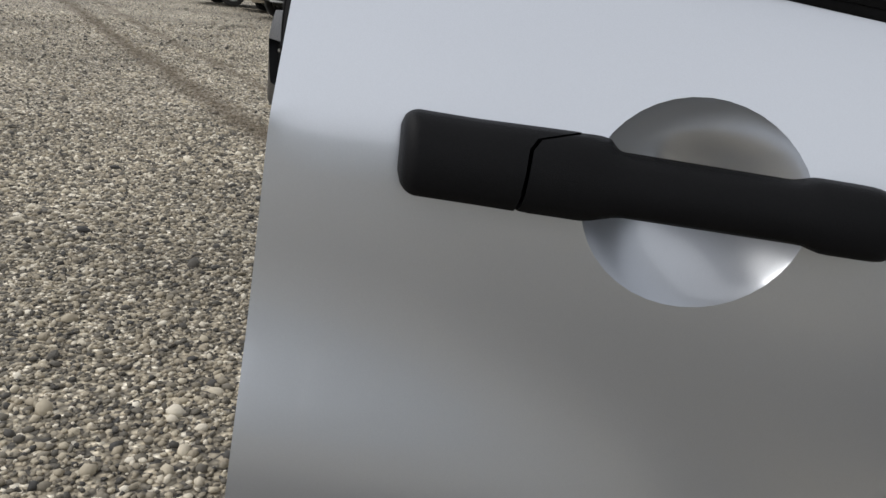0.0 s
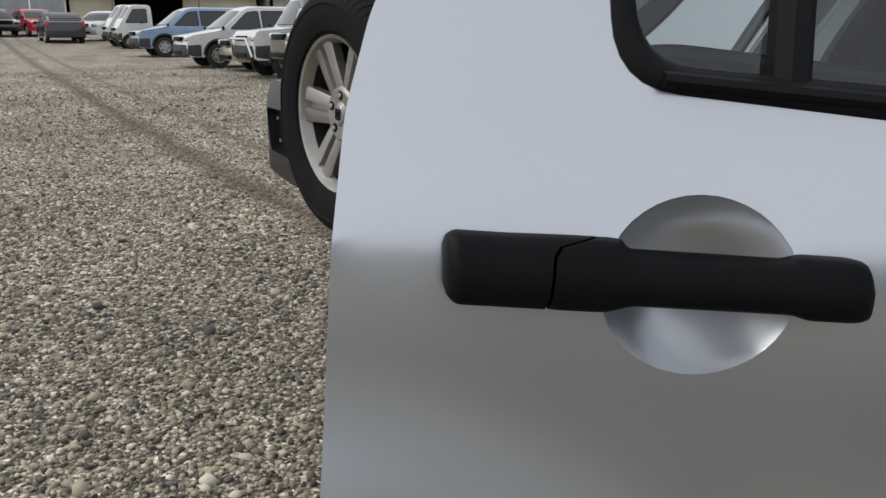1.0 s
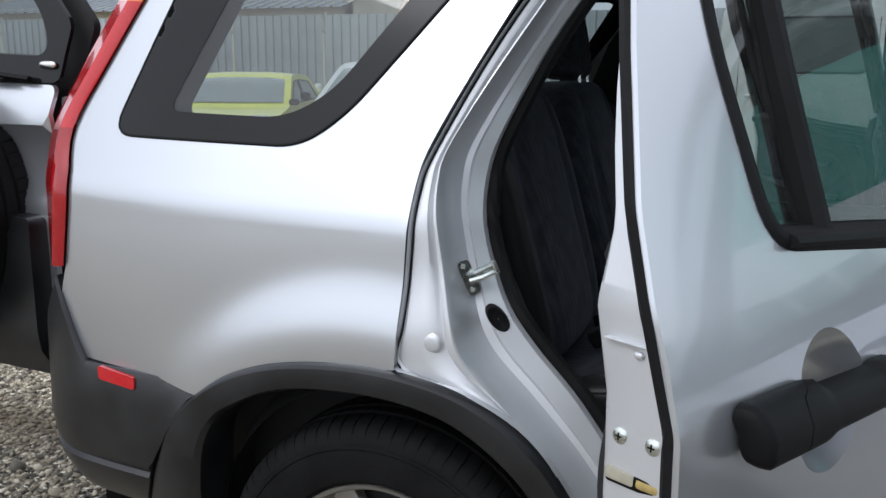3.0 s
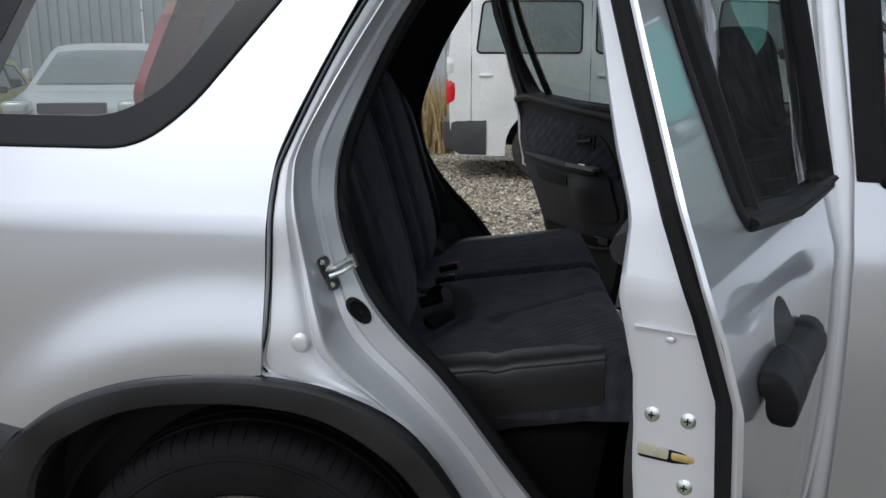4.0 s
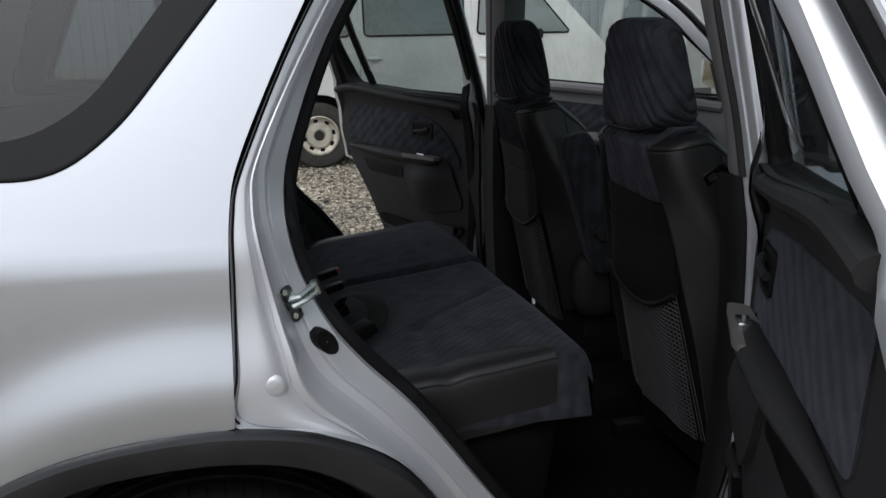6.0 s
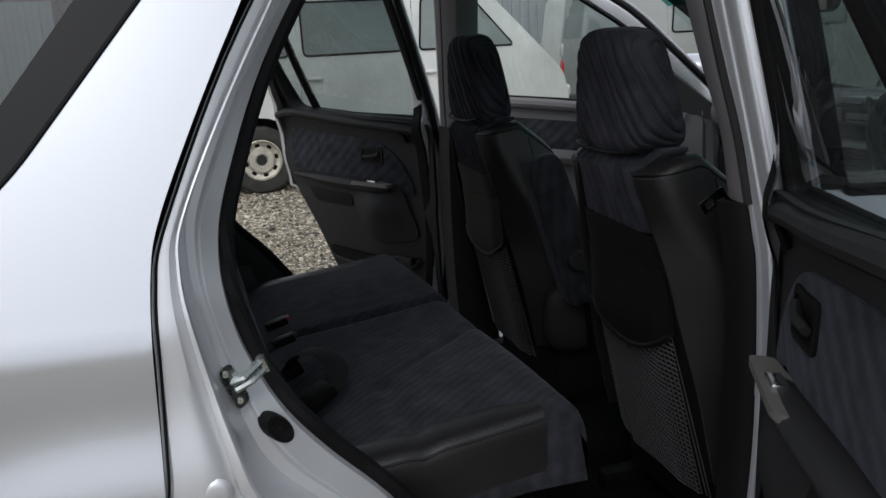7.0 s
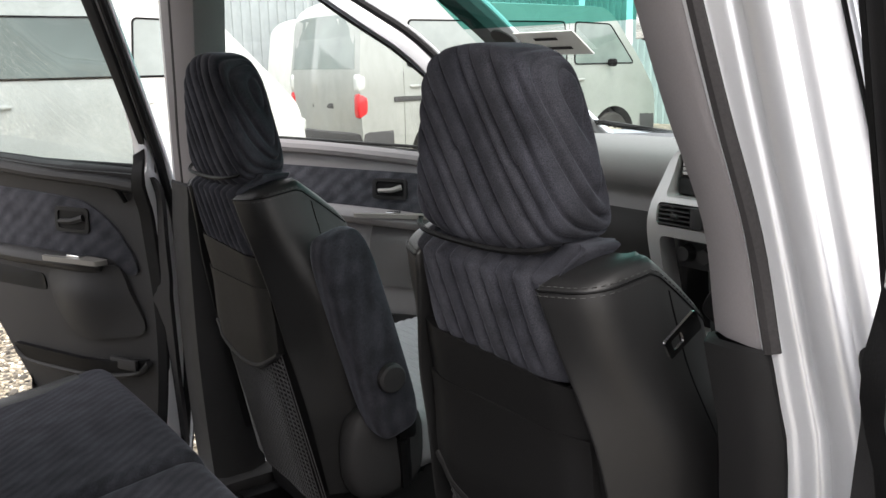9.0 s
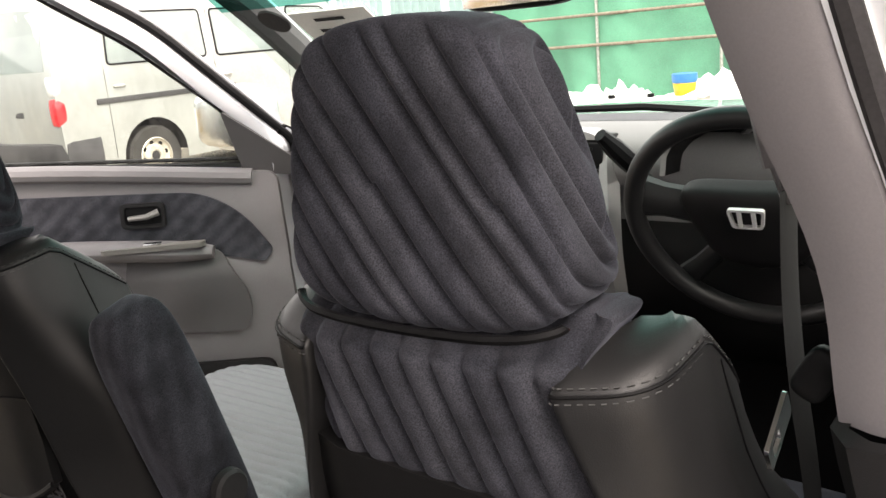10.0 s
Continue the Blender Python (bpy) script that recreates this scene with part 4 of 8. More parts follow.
def trim_panel(s, kind, dr):
    """Charcoal inner trim with a plush inset, armrest, switch plate, pulls and pockets."""
    rear = kind == "rear"
    if rear:
        fr, ex = (0.986, 0.030) if s < 0 else (0.988, 0.0)
        line = rounded([(fr, 0.36), (0.56, 0.36), (0.47, 0.50), (0.38 - ex, 0.63), (0.29 - ex, 0.73), (0.19 - ex, 0.83), (0.160 - ex, 0.90), (0.165 - ex, 0.975), (0.175 + ex, 1.070), (0.30, 1.088), (0.60, 1.062), (fr - 0.015, 1.042)],
                       [0.03, 0.05, 0.05, 0.05, 0.05, 0.03, 0.04, 0.03, 0.03, 0.02, 0.02, 0.03])
    else:
        line = rounded([(2.02, 0.36), (1.06, 0.36), (1.04, 1.065), (1.50, 1.040), (1.99, 0.992)], [0.04, 0.04, 0.03, 0.02, 0.03])

    def inner(x, z):
        """Depth of the trim's face from the skin's line; it swells towards the armrest."""
        y = (0.082 if rear else 0.105) + (0.008 if rear else 0.022) * ss(0.40, 0.60, z) * ss(1.06, 0.86, z)
        if z < 0.80:
            y += (0.008 if rear else 0.020) * ss(0.80, 0.76, z)
        if rear:
            y *= (1.10 - 0.10 * ss(0.16, 0.55, x) if s < 0 else 0.92 + 0.08 * ss(0.16, 0.55, x)) * (1 - (0.24 if s < 0 else 0.42) * ss(0.68, 0.96, x))
        return y

    face = lambda x, z: Vector((x, s * (0.872 - inner(x, z) - 0.40 * max(0, z - 1.0)), z))
    bm = sheet(line, [], face, 0.035)
    thicken(bm, (0, s * (0.012 if rear else 0.035), 0))
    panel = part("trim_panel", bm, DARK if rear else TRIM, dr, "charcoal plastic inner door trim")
    # roll of trim under the window
    if rear:
        roll = [(0.17, 1.055), (0.30, 1.070), (0.60, 1.044), (0.80, 1.030), (0.94, 1.012)]
        inset = rounded([(0.22, 0.860), (0.22, 1.008), (0.57, 0.993), (0.75, 0.980), (0.83, 0.925), (0.88, 0.85), (0.892, 0.803), (0.852, 0.800), (0.82, 0.842), (0.61, 0.842)],
                        [0.03, 0.03, 0.02, 0.06, 0.05, 0.04, 0.018, 0.018, 0.03, 0.03])
        arm = [(0.235, 0.836), (0.45, 0.832), (0.66, 0.828), (0.80, 0.822)]
        hx_, hz_ = 0.71, 0.930
        sw = (0.64, 0.83, 0.826)
        pocket = rounded([(0.375, 0.745), (0.60, 0.742), (0.585, 0.785), (0.31, 0.797)], 0.018)
        low_pocket = rounded([(0.49, 0.548), (0.73, 0.548), (0.87, 0.560), (0.905, 0.593), (0.77, 0.580), (0.445, 0.588)], [0.02, 0.02, 0.015, 0.012, 0.01, 0.015])
        lock = (0.862, 1.012)
    else:
        roll = [(1.05, 1.052), (1.45, 1.030), (1.93, 0.982)]
        inset = rounded([(1.10, 0.875), (1.50, 0.852), (1.82, 0.800), (1.945, 0.775), (1.965, 0.80), (1.90, 0.90), (1.80, 0.958), (1.12, 0.992)], [0.03, 0.03, 0.05, 0.03, 0.03, 0.06, 0.05, 0.03])
        arm = [(1.12, 0.855), (1.40, 0.845), (1.60, 0.832), (1.82, 0.812)]
        hx_, hz_ = 1.657, 0.914
        sw = (1.56, 1.80, 0.828)
        pocket = rounded([(1.20, 0.755), (1.45, 0.755), (1.45, 0.835), (1.18, 0.835)], 0.02)
        low_pocket = rounded([(1.15, 0.42), (1.95, 0.42), (1.93, 0.52), (1.13, 0.53)], 0.03)
        lock = (1.10, 1.005)
    g = lambda x, z, o: face(x, z) + Vector((0, -s * o * ((0.3 + 0.3 * ss(0.2, 0.55, x)) if rear else 1), 0))
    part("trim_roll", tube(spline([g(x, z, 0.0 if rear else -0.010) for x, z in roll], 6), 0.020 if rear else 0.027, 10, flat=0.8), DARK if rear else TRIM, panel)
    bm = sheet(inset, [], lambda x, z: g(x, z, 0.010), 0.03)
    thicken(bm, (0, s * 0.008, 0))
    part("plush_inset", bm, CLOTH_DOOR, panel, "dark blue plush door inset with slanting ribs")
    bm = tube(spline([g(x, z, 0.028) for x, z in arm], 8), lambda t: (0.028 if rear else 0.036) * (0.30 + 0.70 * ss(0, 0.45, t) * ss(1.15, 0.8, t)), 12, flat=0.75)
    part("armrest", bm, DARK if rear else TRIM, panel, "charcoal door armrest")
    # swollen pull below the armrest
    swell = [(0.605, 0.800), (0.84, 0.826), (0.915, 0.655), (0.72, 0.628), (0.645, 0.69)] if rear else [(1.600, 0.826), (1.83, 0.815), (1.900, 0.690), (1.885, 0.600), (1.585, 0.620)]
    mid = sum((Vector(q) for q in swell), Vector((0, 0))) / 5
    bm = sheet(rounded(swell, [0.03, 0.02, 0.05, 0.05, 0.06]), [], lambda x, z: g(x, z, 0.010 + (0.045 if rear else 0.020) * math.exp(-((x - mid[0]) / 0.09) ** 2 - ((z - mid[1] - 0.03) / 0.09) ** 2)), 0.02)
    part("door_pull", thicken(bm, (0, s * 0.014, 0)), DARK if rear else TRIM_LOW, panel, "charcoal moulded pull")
    # switch plate and rocker
    pl = rounded([(sw[0], -0.026), (sw[1], -0.020), (sw[1] + 0.01, 0.010), (sw[0] + 0.02, 0.024), (sw[0] - 0.01, 0.016)], 0.012)
    ctr = g((sw[0] + sw[1]) / 2, sw[2], 0.045)
    bm = thicken(sheet(pl, [], lambda x, v: Vector((x, ctr[1] + v, sw[2] + 0.018)), 0.03), (0, 0, -0.012))
    part("switch_plate", bm, SWITCH, panel, "taupe window switch plate")
    bm = box(((sw[0] + sw[1]) / 2 - 0.022, ctr[1] - 0.010, sw[2] + 0.016), ((sw[0] + sw[1]) / 2 + 0.022, ctr[1] + 0.010, sw[2] + 0.024), 0.003)
    part("window_switch", bm, CHROME, panel)
    # inside handle in its dished surround
    sur = rounded([(hx_ - 0.055, hz_ - 0.030), (hx_ + 0.055, hz_ - 0.032), (hx_ + 0.055, hz_ + 0.030), (hx_ - 0.055, hz_ + 0.032)], 0.014)
    sur_in = rounded([(hx_ - 0.045, hz_ - 0.021), (hx_ + 0.045, hz_ - 0.023), (hx_ + 0.045, hz_ + 0.021), (hx_ - 0.045, hz_ + 0.023)], 0.010)
    bm = thicken(sheet(sur, [sur_in], lambda x, z: g(x, z, 0.017), 0.02), (0, s * 0.012, 0))
    part("handle_surround", bm, DARKER, panel)
    part("handle_recess", sheet(sur_in, [], lambda x, z: g(x, z, 0.0115), 0.03), BLACK, panel)
    bm = tube([g(hx_ + 0.038, hz_ + 0.006, 0.014), g(hx_ + 0.01, hz_ - 0.002, 0.024), g(hx_ - 0.034, hz_ - 0.004, 0.022)], lambda t: 0.009 - 0.003 * t, 8)
    part("inside_handle", bm, DARK if rear else SATIN_DARK, panel, "satin inside door handle")
    # pockets: flat panels, the shade of their openings put in as black
    part("grab_pocket", thicken(sheet(pocket, [], lambda x, z: g(x, z, 0.004), 0.03), (0, s * 0.02, 0)), BLACK, panel)
    bm = sheet(low_pocket, [], lambda x, z: g(x, z, 0.012 + (0.012 if rear else 0.03 * ss(0.54, 0.44, z))), 0.03)
    part("map_pocket", thicken(bm, (0, s * 0.02, 0)), BLACK if rear else DARKER, panel)
    if rear:
        lip = [g(x, z, 0.016) for x, z in ((0.45, 0.575), (0.50, 0.545), (0.73, 0.540), (0.86, 0.552), (0.905, 0.585))]
        part("pocket_lip", tube(spline(lip, 5), 0.008, 8), DARK, panel)
        part("pocket_lid", moved(box((-0.045, -0.006, -0.014), (0.045, 0.006, 0.014), 0.004), Matrix.Translation(g(0.835, 0.578, 0.02))), DARK, panel)
    # lock slider
    pull = [g(lock[0] + a_, lock[1] + b_, o_) for a_, b_, o_ in ((0.008, -0.034, 0.010), (0.004, -0.016, 0.022), (-0.002, -0.002, 0.026), (-0.020, 0.010, 0.024))]
    bm = tube(spline(pull, 4), 0.0065, 8)
    part("lock_slider", bm, BLACK, panel)
    if rear and s < 0:
        panel.location = (0.010, s * 0.012, 0.014)


door(-1, "rear", 65.6, 0.035, 0.020)
door(1, "rear", 64.0)
door(-1, "front", 0.0)
door(1, "front", 52.0)


# ---- tailgate, swung open square to the car; its outer face looks to the car's right ----
GY = -0.70
gate_line = rounded([(-0.75, 0.585), (-2.06, 0.645), (-2.13, 0.98), (-2.085, 1.235), (-1.84, 1.60), (-0.98, 1.60), (-0.74, 1.33), (-0.775, 1.205)],
                    [0.03, 0.05, 0.08, 0.02, 0.06, 0.06, 0.02, 0.02])
pane_line = rounded([(-0.80, 1.262), (-1.80, 1.302), (-1.60, 1.555), (-1.06, 1.555), (-0.83, 1.36)], [0.06, 0.06, 0.06, 0.06, 0.05])
border_line = rounded([(-0.775, 1.207), (-2.08, 1.240), (-1.84, 1.597), (-0.98, 1.597), (-0.745, 1.33)], [0.02, 0.03, 0.05, 0.05, 0.02])
body_line = rounded([(-0.78, 0.60), (-2.07, 0.66), (-2.14, 0.98), (-2.085, 1.236), (-0.78, 1.203)], [0.02, 0.03, 0.05, 0.02, 0.02])


def gate_skin(x, z):
    bulge = 0.045 * ss(1.24, 1.10, z) - 0.03 * ss(1.13, 1.08, z) * ss(0.95, 1.0, z)
    curve = -0.05 * ss(-1.9, -2.16, x)
    return Vector((x, GY - bulge - curve + 0.18 * max(0, z - 1.24), z))


bm_ = thicken(sheet(body_line, [], gate_skin, 0.04), (0, 0.012, 0))
gate = part("tailgate", bm_, SILVER, car, "silver tailgate swung open, carrying the spare wheel")
bm_ = thicken(sheet(gate_line, [pane_line], lambda x, z: Vector((x, GY + 0.06 + 0.18 * max(0, z - 1.24), z)), 0.06), (0, 0.02, 0))
part("tailgate_lining", bm_, DARK, gate)
bm_ = thicken(sheet(border_line, [pane_line], lambda x, z: gate_skin(x, z) + Vector((0, -0.001, 0)), 0.04), (0, 0.01, 0))
part("glass_border", bm_, FRIT, gate, "black border of the rear window")
pane_ = part("rear_window", sheet(pane_line, [], lambda x, z: gate_skin(x, z) + Vector((0, 0.002, 0)), 0.08), PRIVACY, gate)
pane_.visible_shadow = False
# dark lower moulding with the plate recess
low_line = rounded([(-0.80, 0.575), (-1.92, 0.618), (-2.16, 0.68), (-2.20, 0.97), (-2.05, 0.985), (-0.80, 0.93)], [0.02, 0.03, 0.05, 0.04, 0.03, 0.02])
rec_line = rounded([(-1.62, 0.70), (-2.06, 0.73), (-2.10, 0.885), (-1.62, 0.875)], 0.02)


def low_skin(x, z):
    return Vector((x, GY - 0.075 - 0.02 * ss(0.98, 0.90, z) + 0.05 * ss(-2.08, -2.21, x) + 0.04 * ss(0.66, 0.58, z), z))


bm_ = thicken(sheet(low_line, [rec_line], low_skin, 0.04), (0, 0.06, 0))
part("tailgate_moulding", bm_, CLAD, gate, "grey-black plastic lower tailgate moulding")
part("plate_recess", thicken(sheet(rec_line, [], lambda x, z: low_skin(x, z) + Vector((0, 0.03, 0)), 0.06), (0, 0.01, 0)), BLACK, gate)
for x_, z_ in ((-2.05, 0.845), (-2.03, 0.765)):
    part("plate_bolt", ring([(0.001, -0.004), (0.006, -0.004), (0.007, 0.0)], low_skin(x_, z_) + Vector((0, 0.028, 0)), "y", 8), STEEL, gate)
# pull handle, sticker, round glass sticker, badge, wiper
part("tailgate_handle", moved(box((-0.06, -0.014, -0.014), (0.06, 0.008, 0.014), 0.008), Matrix.Translation(gate_skin(-2.01, 1.105))), SILVER, gate)
bm_ = box((-0.024, -0.003, -0.03), (0.024, 0.002, 0.03), 0.001)
part("green_sticker", moved(bm_, Matrix.Translation(gate_skin(-2.06, 1.015) + Vector((0, -0.004, 0)))), GREEN_STICKER, gate)
bm_ = bmesh.new()
for dx_, dz_ in ((-0.011, 0.013), (0.011, 0.013), (-0.011, -0.013), (0.011, -0.013)):
    box((dx_ - 0.006, -0.0045, dz_ - 0.007), (dx_ + 0.006, -0.002, dz_ + 0.007), 0, bm_)
part("sticker_print", moved(bm_, Matrix.Translation(gate_skin(-2.06, 1.015) + Vector((0, -0.004, 0)))), PRIMER, gate)
bm_ = ring([(0.001, -0.003), (0.03, -0.003), (0.031, 0.0)], (0, 0, 0), "y", 24)
part("round_sticker", moved(bm_, Matrix.Translation(gate_skin(-1.99, 1.325) + Vector((0, -0.003, 0))) @ Matrix.Diagonal((1, 1, 1.3, 1))), PRIMER, gate)
bm_ = thicken(sheet(rounded([(-0.045, -0.03), (0.045, -0.03), (0.055, 0.035), (-0.055, 0.035)], 0.014), [rounded([(-0.034, -0.02), (0.034, -0.02), (0.042, 0.025), (-0.042, 0.025)], 0.01)],
                    lambda x, z: Vector((x, 0, z)), 0.02), (0, 0.01, 0))
for a_ in (-0.018, 0.018):
    box((a_ - 0.005, 0.0, -0.022), (a_ + 0.005, 0.008, 0.028), 0.002, bm_, 1)
part("chrome_badge", moved(bm_, Matrix.Translation((-1.44, GY - 0.014, 1.285)) @ Matrix.Scale(0.72, 4)), CHROME, gate, "chrome badge at the foot of the rear window")
bm_ = moved(blob((0, 0, 0), (0.022, 0.006, 0.008), 3, 6), Matrix.Translation(gate_skin(-0.80, 1.245) + Vector((0, -0.006, 0))))
part("glass_badge", bm_, CHROME, gate)
part("wiper_mount", blob((-1.42, GY - 0.02, 1.262), (0.06, 0.02, 0.022), 3, 6), BLACK, gate)
bm_ = tube([(-1.42, GY - 0.05, 1.262), (-1.15, GY - 0.04, 1.242), (-0.90, GY - 0.03, 1.214)], lambda t: 0.010 - 0.004 * t, 8, flat=0.6)
tube([(-1.30, GY - 0.028, 1.262), (-0.84, GY - 0.020, 1.215)], 0.007, 6, bm_)
part("rear_wiper", bm_, BLACK, gate, "black rear wiper parked on the glass")
# pale block added in place of small white lettering
part("wiper_clip", box((-1.0, GY - 0.046, 1.225), (-0.975, GY - 0.038, 1.232), 0.002), PRIMER, gate)
# spare wheel
alloy_wheel("spare_wheel", car, pose(-1.19, -0.823, 0.932, 0, 7, 4.5), "spare wheel with a six-spoke alloy rim on the tailgate")
part("spare_bracket", ring([(0.05, 0.0), (0.10, 0.0), (0.10, 0.14), (0.05, 0.14)], (-1.19, -0.82, 0.932), "y", 20), BLACK, gate)
for z_ in (0.80, 1.15):
    part("gate_hinge", box((-0.79, -0.69, z_ - 0.03), (-0.71, -0.65, z_ + 0.03), 0.01), SILVER_IN, gate)


# ---- roof, pillars, front of the body ----
def roof_z(x):
    return 1.62 + 0.075 * (1 - ((x - 0.45) / 1.3) ** 2)


rows_ = []
for i_ in range(25):
    x_ = -0.70 + 2.18 * i_ / 24
    row = []
    for j_ in range(-8, 9):
        t_ = j_ / 8
        w_ = 0.655 - 0.05 * max(0, -x_ - 0.2)
        yy_ = t_ * w_
        zz_ = 1.585 + (roof_z(x_) - 1.585) * (1 - abs(t_) ** 3.2) + 0.03 * (1 - abs(t_))
        row.append(Vector((x_, yy_, zz_)))
    rows_.append(row)
part("roof", thicken(loft(rows_), (0, 0, -0.02)), SILVER, car, "silver roof")
rows_ = [[v + Vector((0, 0, -0.045)) for v in r[1:-1]] for r in rows_]
part("headliner", thicken(loft(rows_), (0, 0, -0.008)), GREYTRIM, car, "light grey headliner")
for s_ in (-1, 1):
    rail = [Vector((x, s_ * (side_w(x, 1.60) - 0.015), z)) for x, z in ((-0.45, 1.59), (0.0, 1.625), (0.5, 1.635), (1.0, 1.632), (1.42, 1.60), (1.75, 1.42), (2.08, 1.14), (2.2, 1.05))]
    part("cant_rail", tube(spline(rail, 6), 0.034, 10), SILVER, car)
    inner_ = [Vector((v.x - 0.02, v.y - s_ * 0.045, v.z - 0.03)) for v in spline(rail[2:], 6)]
    part("pillar_lining", tube(inner_, 0.036, 10), TRIM_LOW, car, "grey windscreen pillar lining")
    part("opening_seal", tube([Vector((v.x, v.y - s_ * 0.03, v.z - 0.045)) for v in spline(rail[2:6], 6)], 0.012, 8), RUBBER, car)


def b_pillar(s):
    """Centre pillar: painted outer half with pressed steps, seal, pale upper and dark lower lining."""
    def prof(pts, z0, z1, n=28):
        rows = []
        for i in range(n + 1):
            z = z0 + (z1 - z0) * i / n
            lean = -0.08 * max(0.0, z - 1.0)
            w = side_w(1.0, z)
            waist = 0.10 * max(0.0, z - 1.19) - 0.013 * math.exp(-((z - 1.13) / 0.07) ** 2)
            rows.append([Vector((x + lean, s * (w - d - waist * ss(0.06, 0.17, d)), z)) for x, d in pts])
        return rows
    paint = [(0.960, 0.120), (0.961, 0.106), (0.963, 0.100), (0.964, 0.086), (0.967, 0.082), (0.967, 0.074), (0.962, 0.069), (0.958, 0.055), (0.960, 0.042), (0.972, 0.036), (0.974, 0.022), (0.990, 0.014), (1.03, 0.012)]
    pil = part("centre_pillar", loft(prof([tuple(p) for p in spline(paint, 4)], 0.33, 1.61)), SILVER_IN, car, "silver painted centre pillar")
    part("pillar_seal", tube([r[0] for r in prof([(0.964, 0.110)], 1.036, 1.60)], 0.0092, 8), SEAL_GREY, pil, "rubber pillar seal")
    part("lower_pillar_seal", tube([r[0] for r in prof([(0.963, 0.115)], 0.34, 1.036)], 0.005, 8), RUBBER, pil)
    up = [(0.964, 0.118), (0.960, 0.124), (0.960, 0.134), (0.966, 0.162), (0.976, 0.182), (1.015, 0.180), (1.050, 0.160), (1.06, 0.11)]
    if s > 0:
        up = [(0.956, 0.070), (0.952, 0.078)] + up[2:]
    part("upper_lining", loft(prof(up, 1.036, 1.60)), PILLAR, pil, "grey upper pillar lining")
    low = [(0.960, 0.112), (0.953, 0.118), (0.946, 0.138), (0.946, 0.172), (0.970, 0.186), (1.03, 0.186), (1.075, 0.165), (1.08, 0.11)]
    if s > 0:
        low = [(0.954, 0.045), (0.948, 0.060)] + low[2:]
    rows = prof(low, 0.33, 1.034)
    rows.append([v + Vector((0.006 if i < 4 else -0.006, s * 0.012, 0.004)) for i, v in enumerate(rows[-1])])
    # right lining coloured blacker than the left, for the shade it sits in
    part("lower_lining", loft(rows), DARKER if s < 0 else DARK, pil, "charcoal lower pillar lining")
    # height adjuster and belt guide
    g = [Vector((1.035, s * y, z)) for y, z in ((0.610, 1.262), (0.612, 1.235), (0.618, 1.205), (0.622, 1.187))]
    part("height_adjuster", tube(g, lambda t: 0.020 - 0.004 * t, 10, flat=0.7), PILLAR, pil, "grey belt height adjuster")
    g = [Vector((1.040, s * y, z)) for y, z in ((0.611, 1.203), (0.621, 1.184), (0.628, 1.160))]
    part("belt_guide", tube(g, lambda t: 0.012 - 0.002 * t, 10, flat=0.6), TRIM, pil)
    return pil


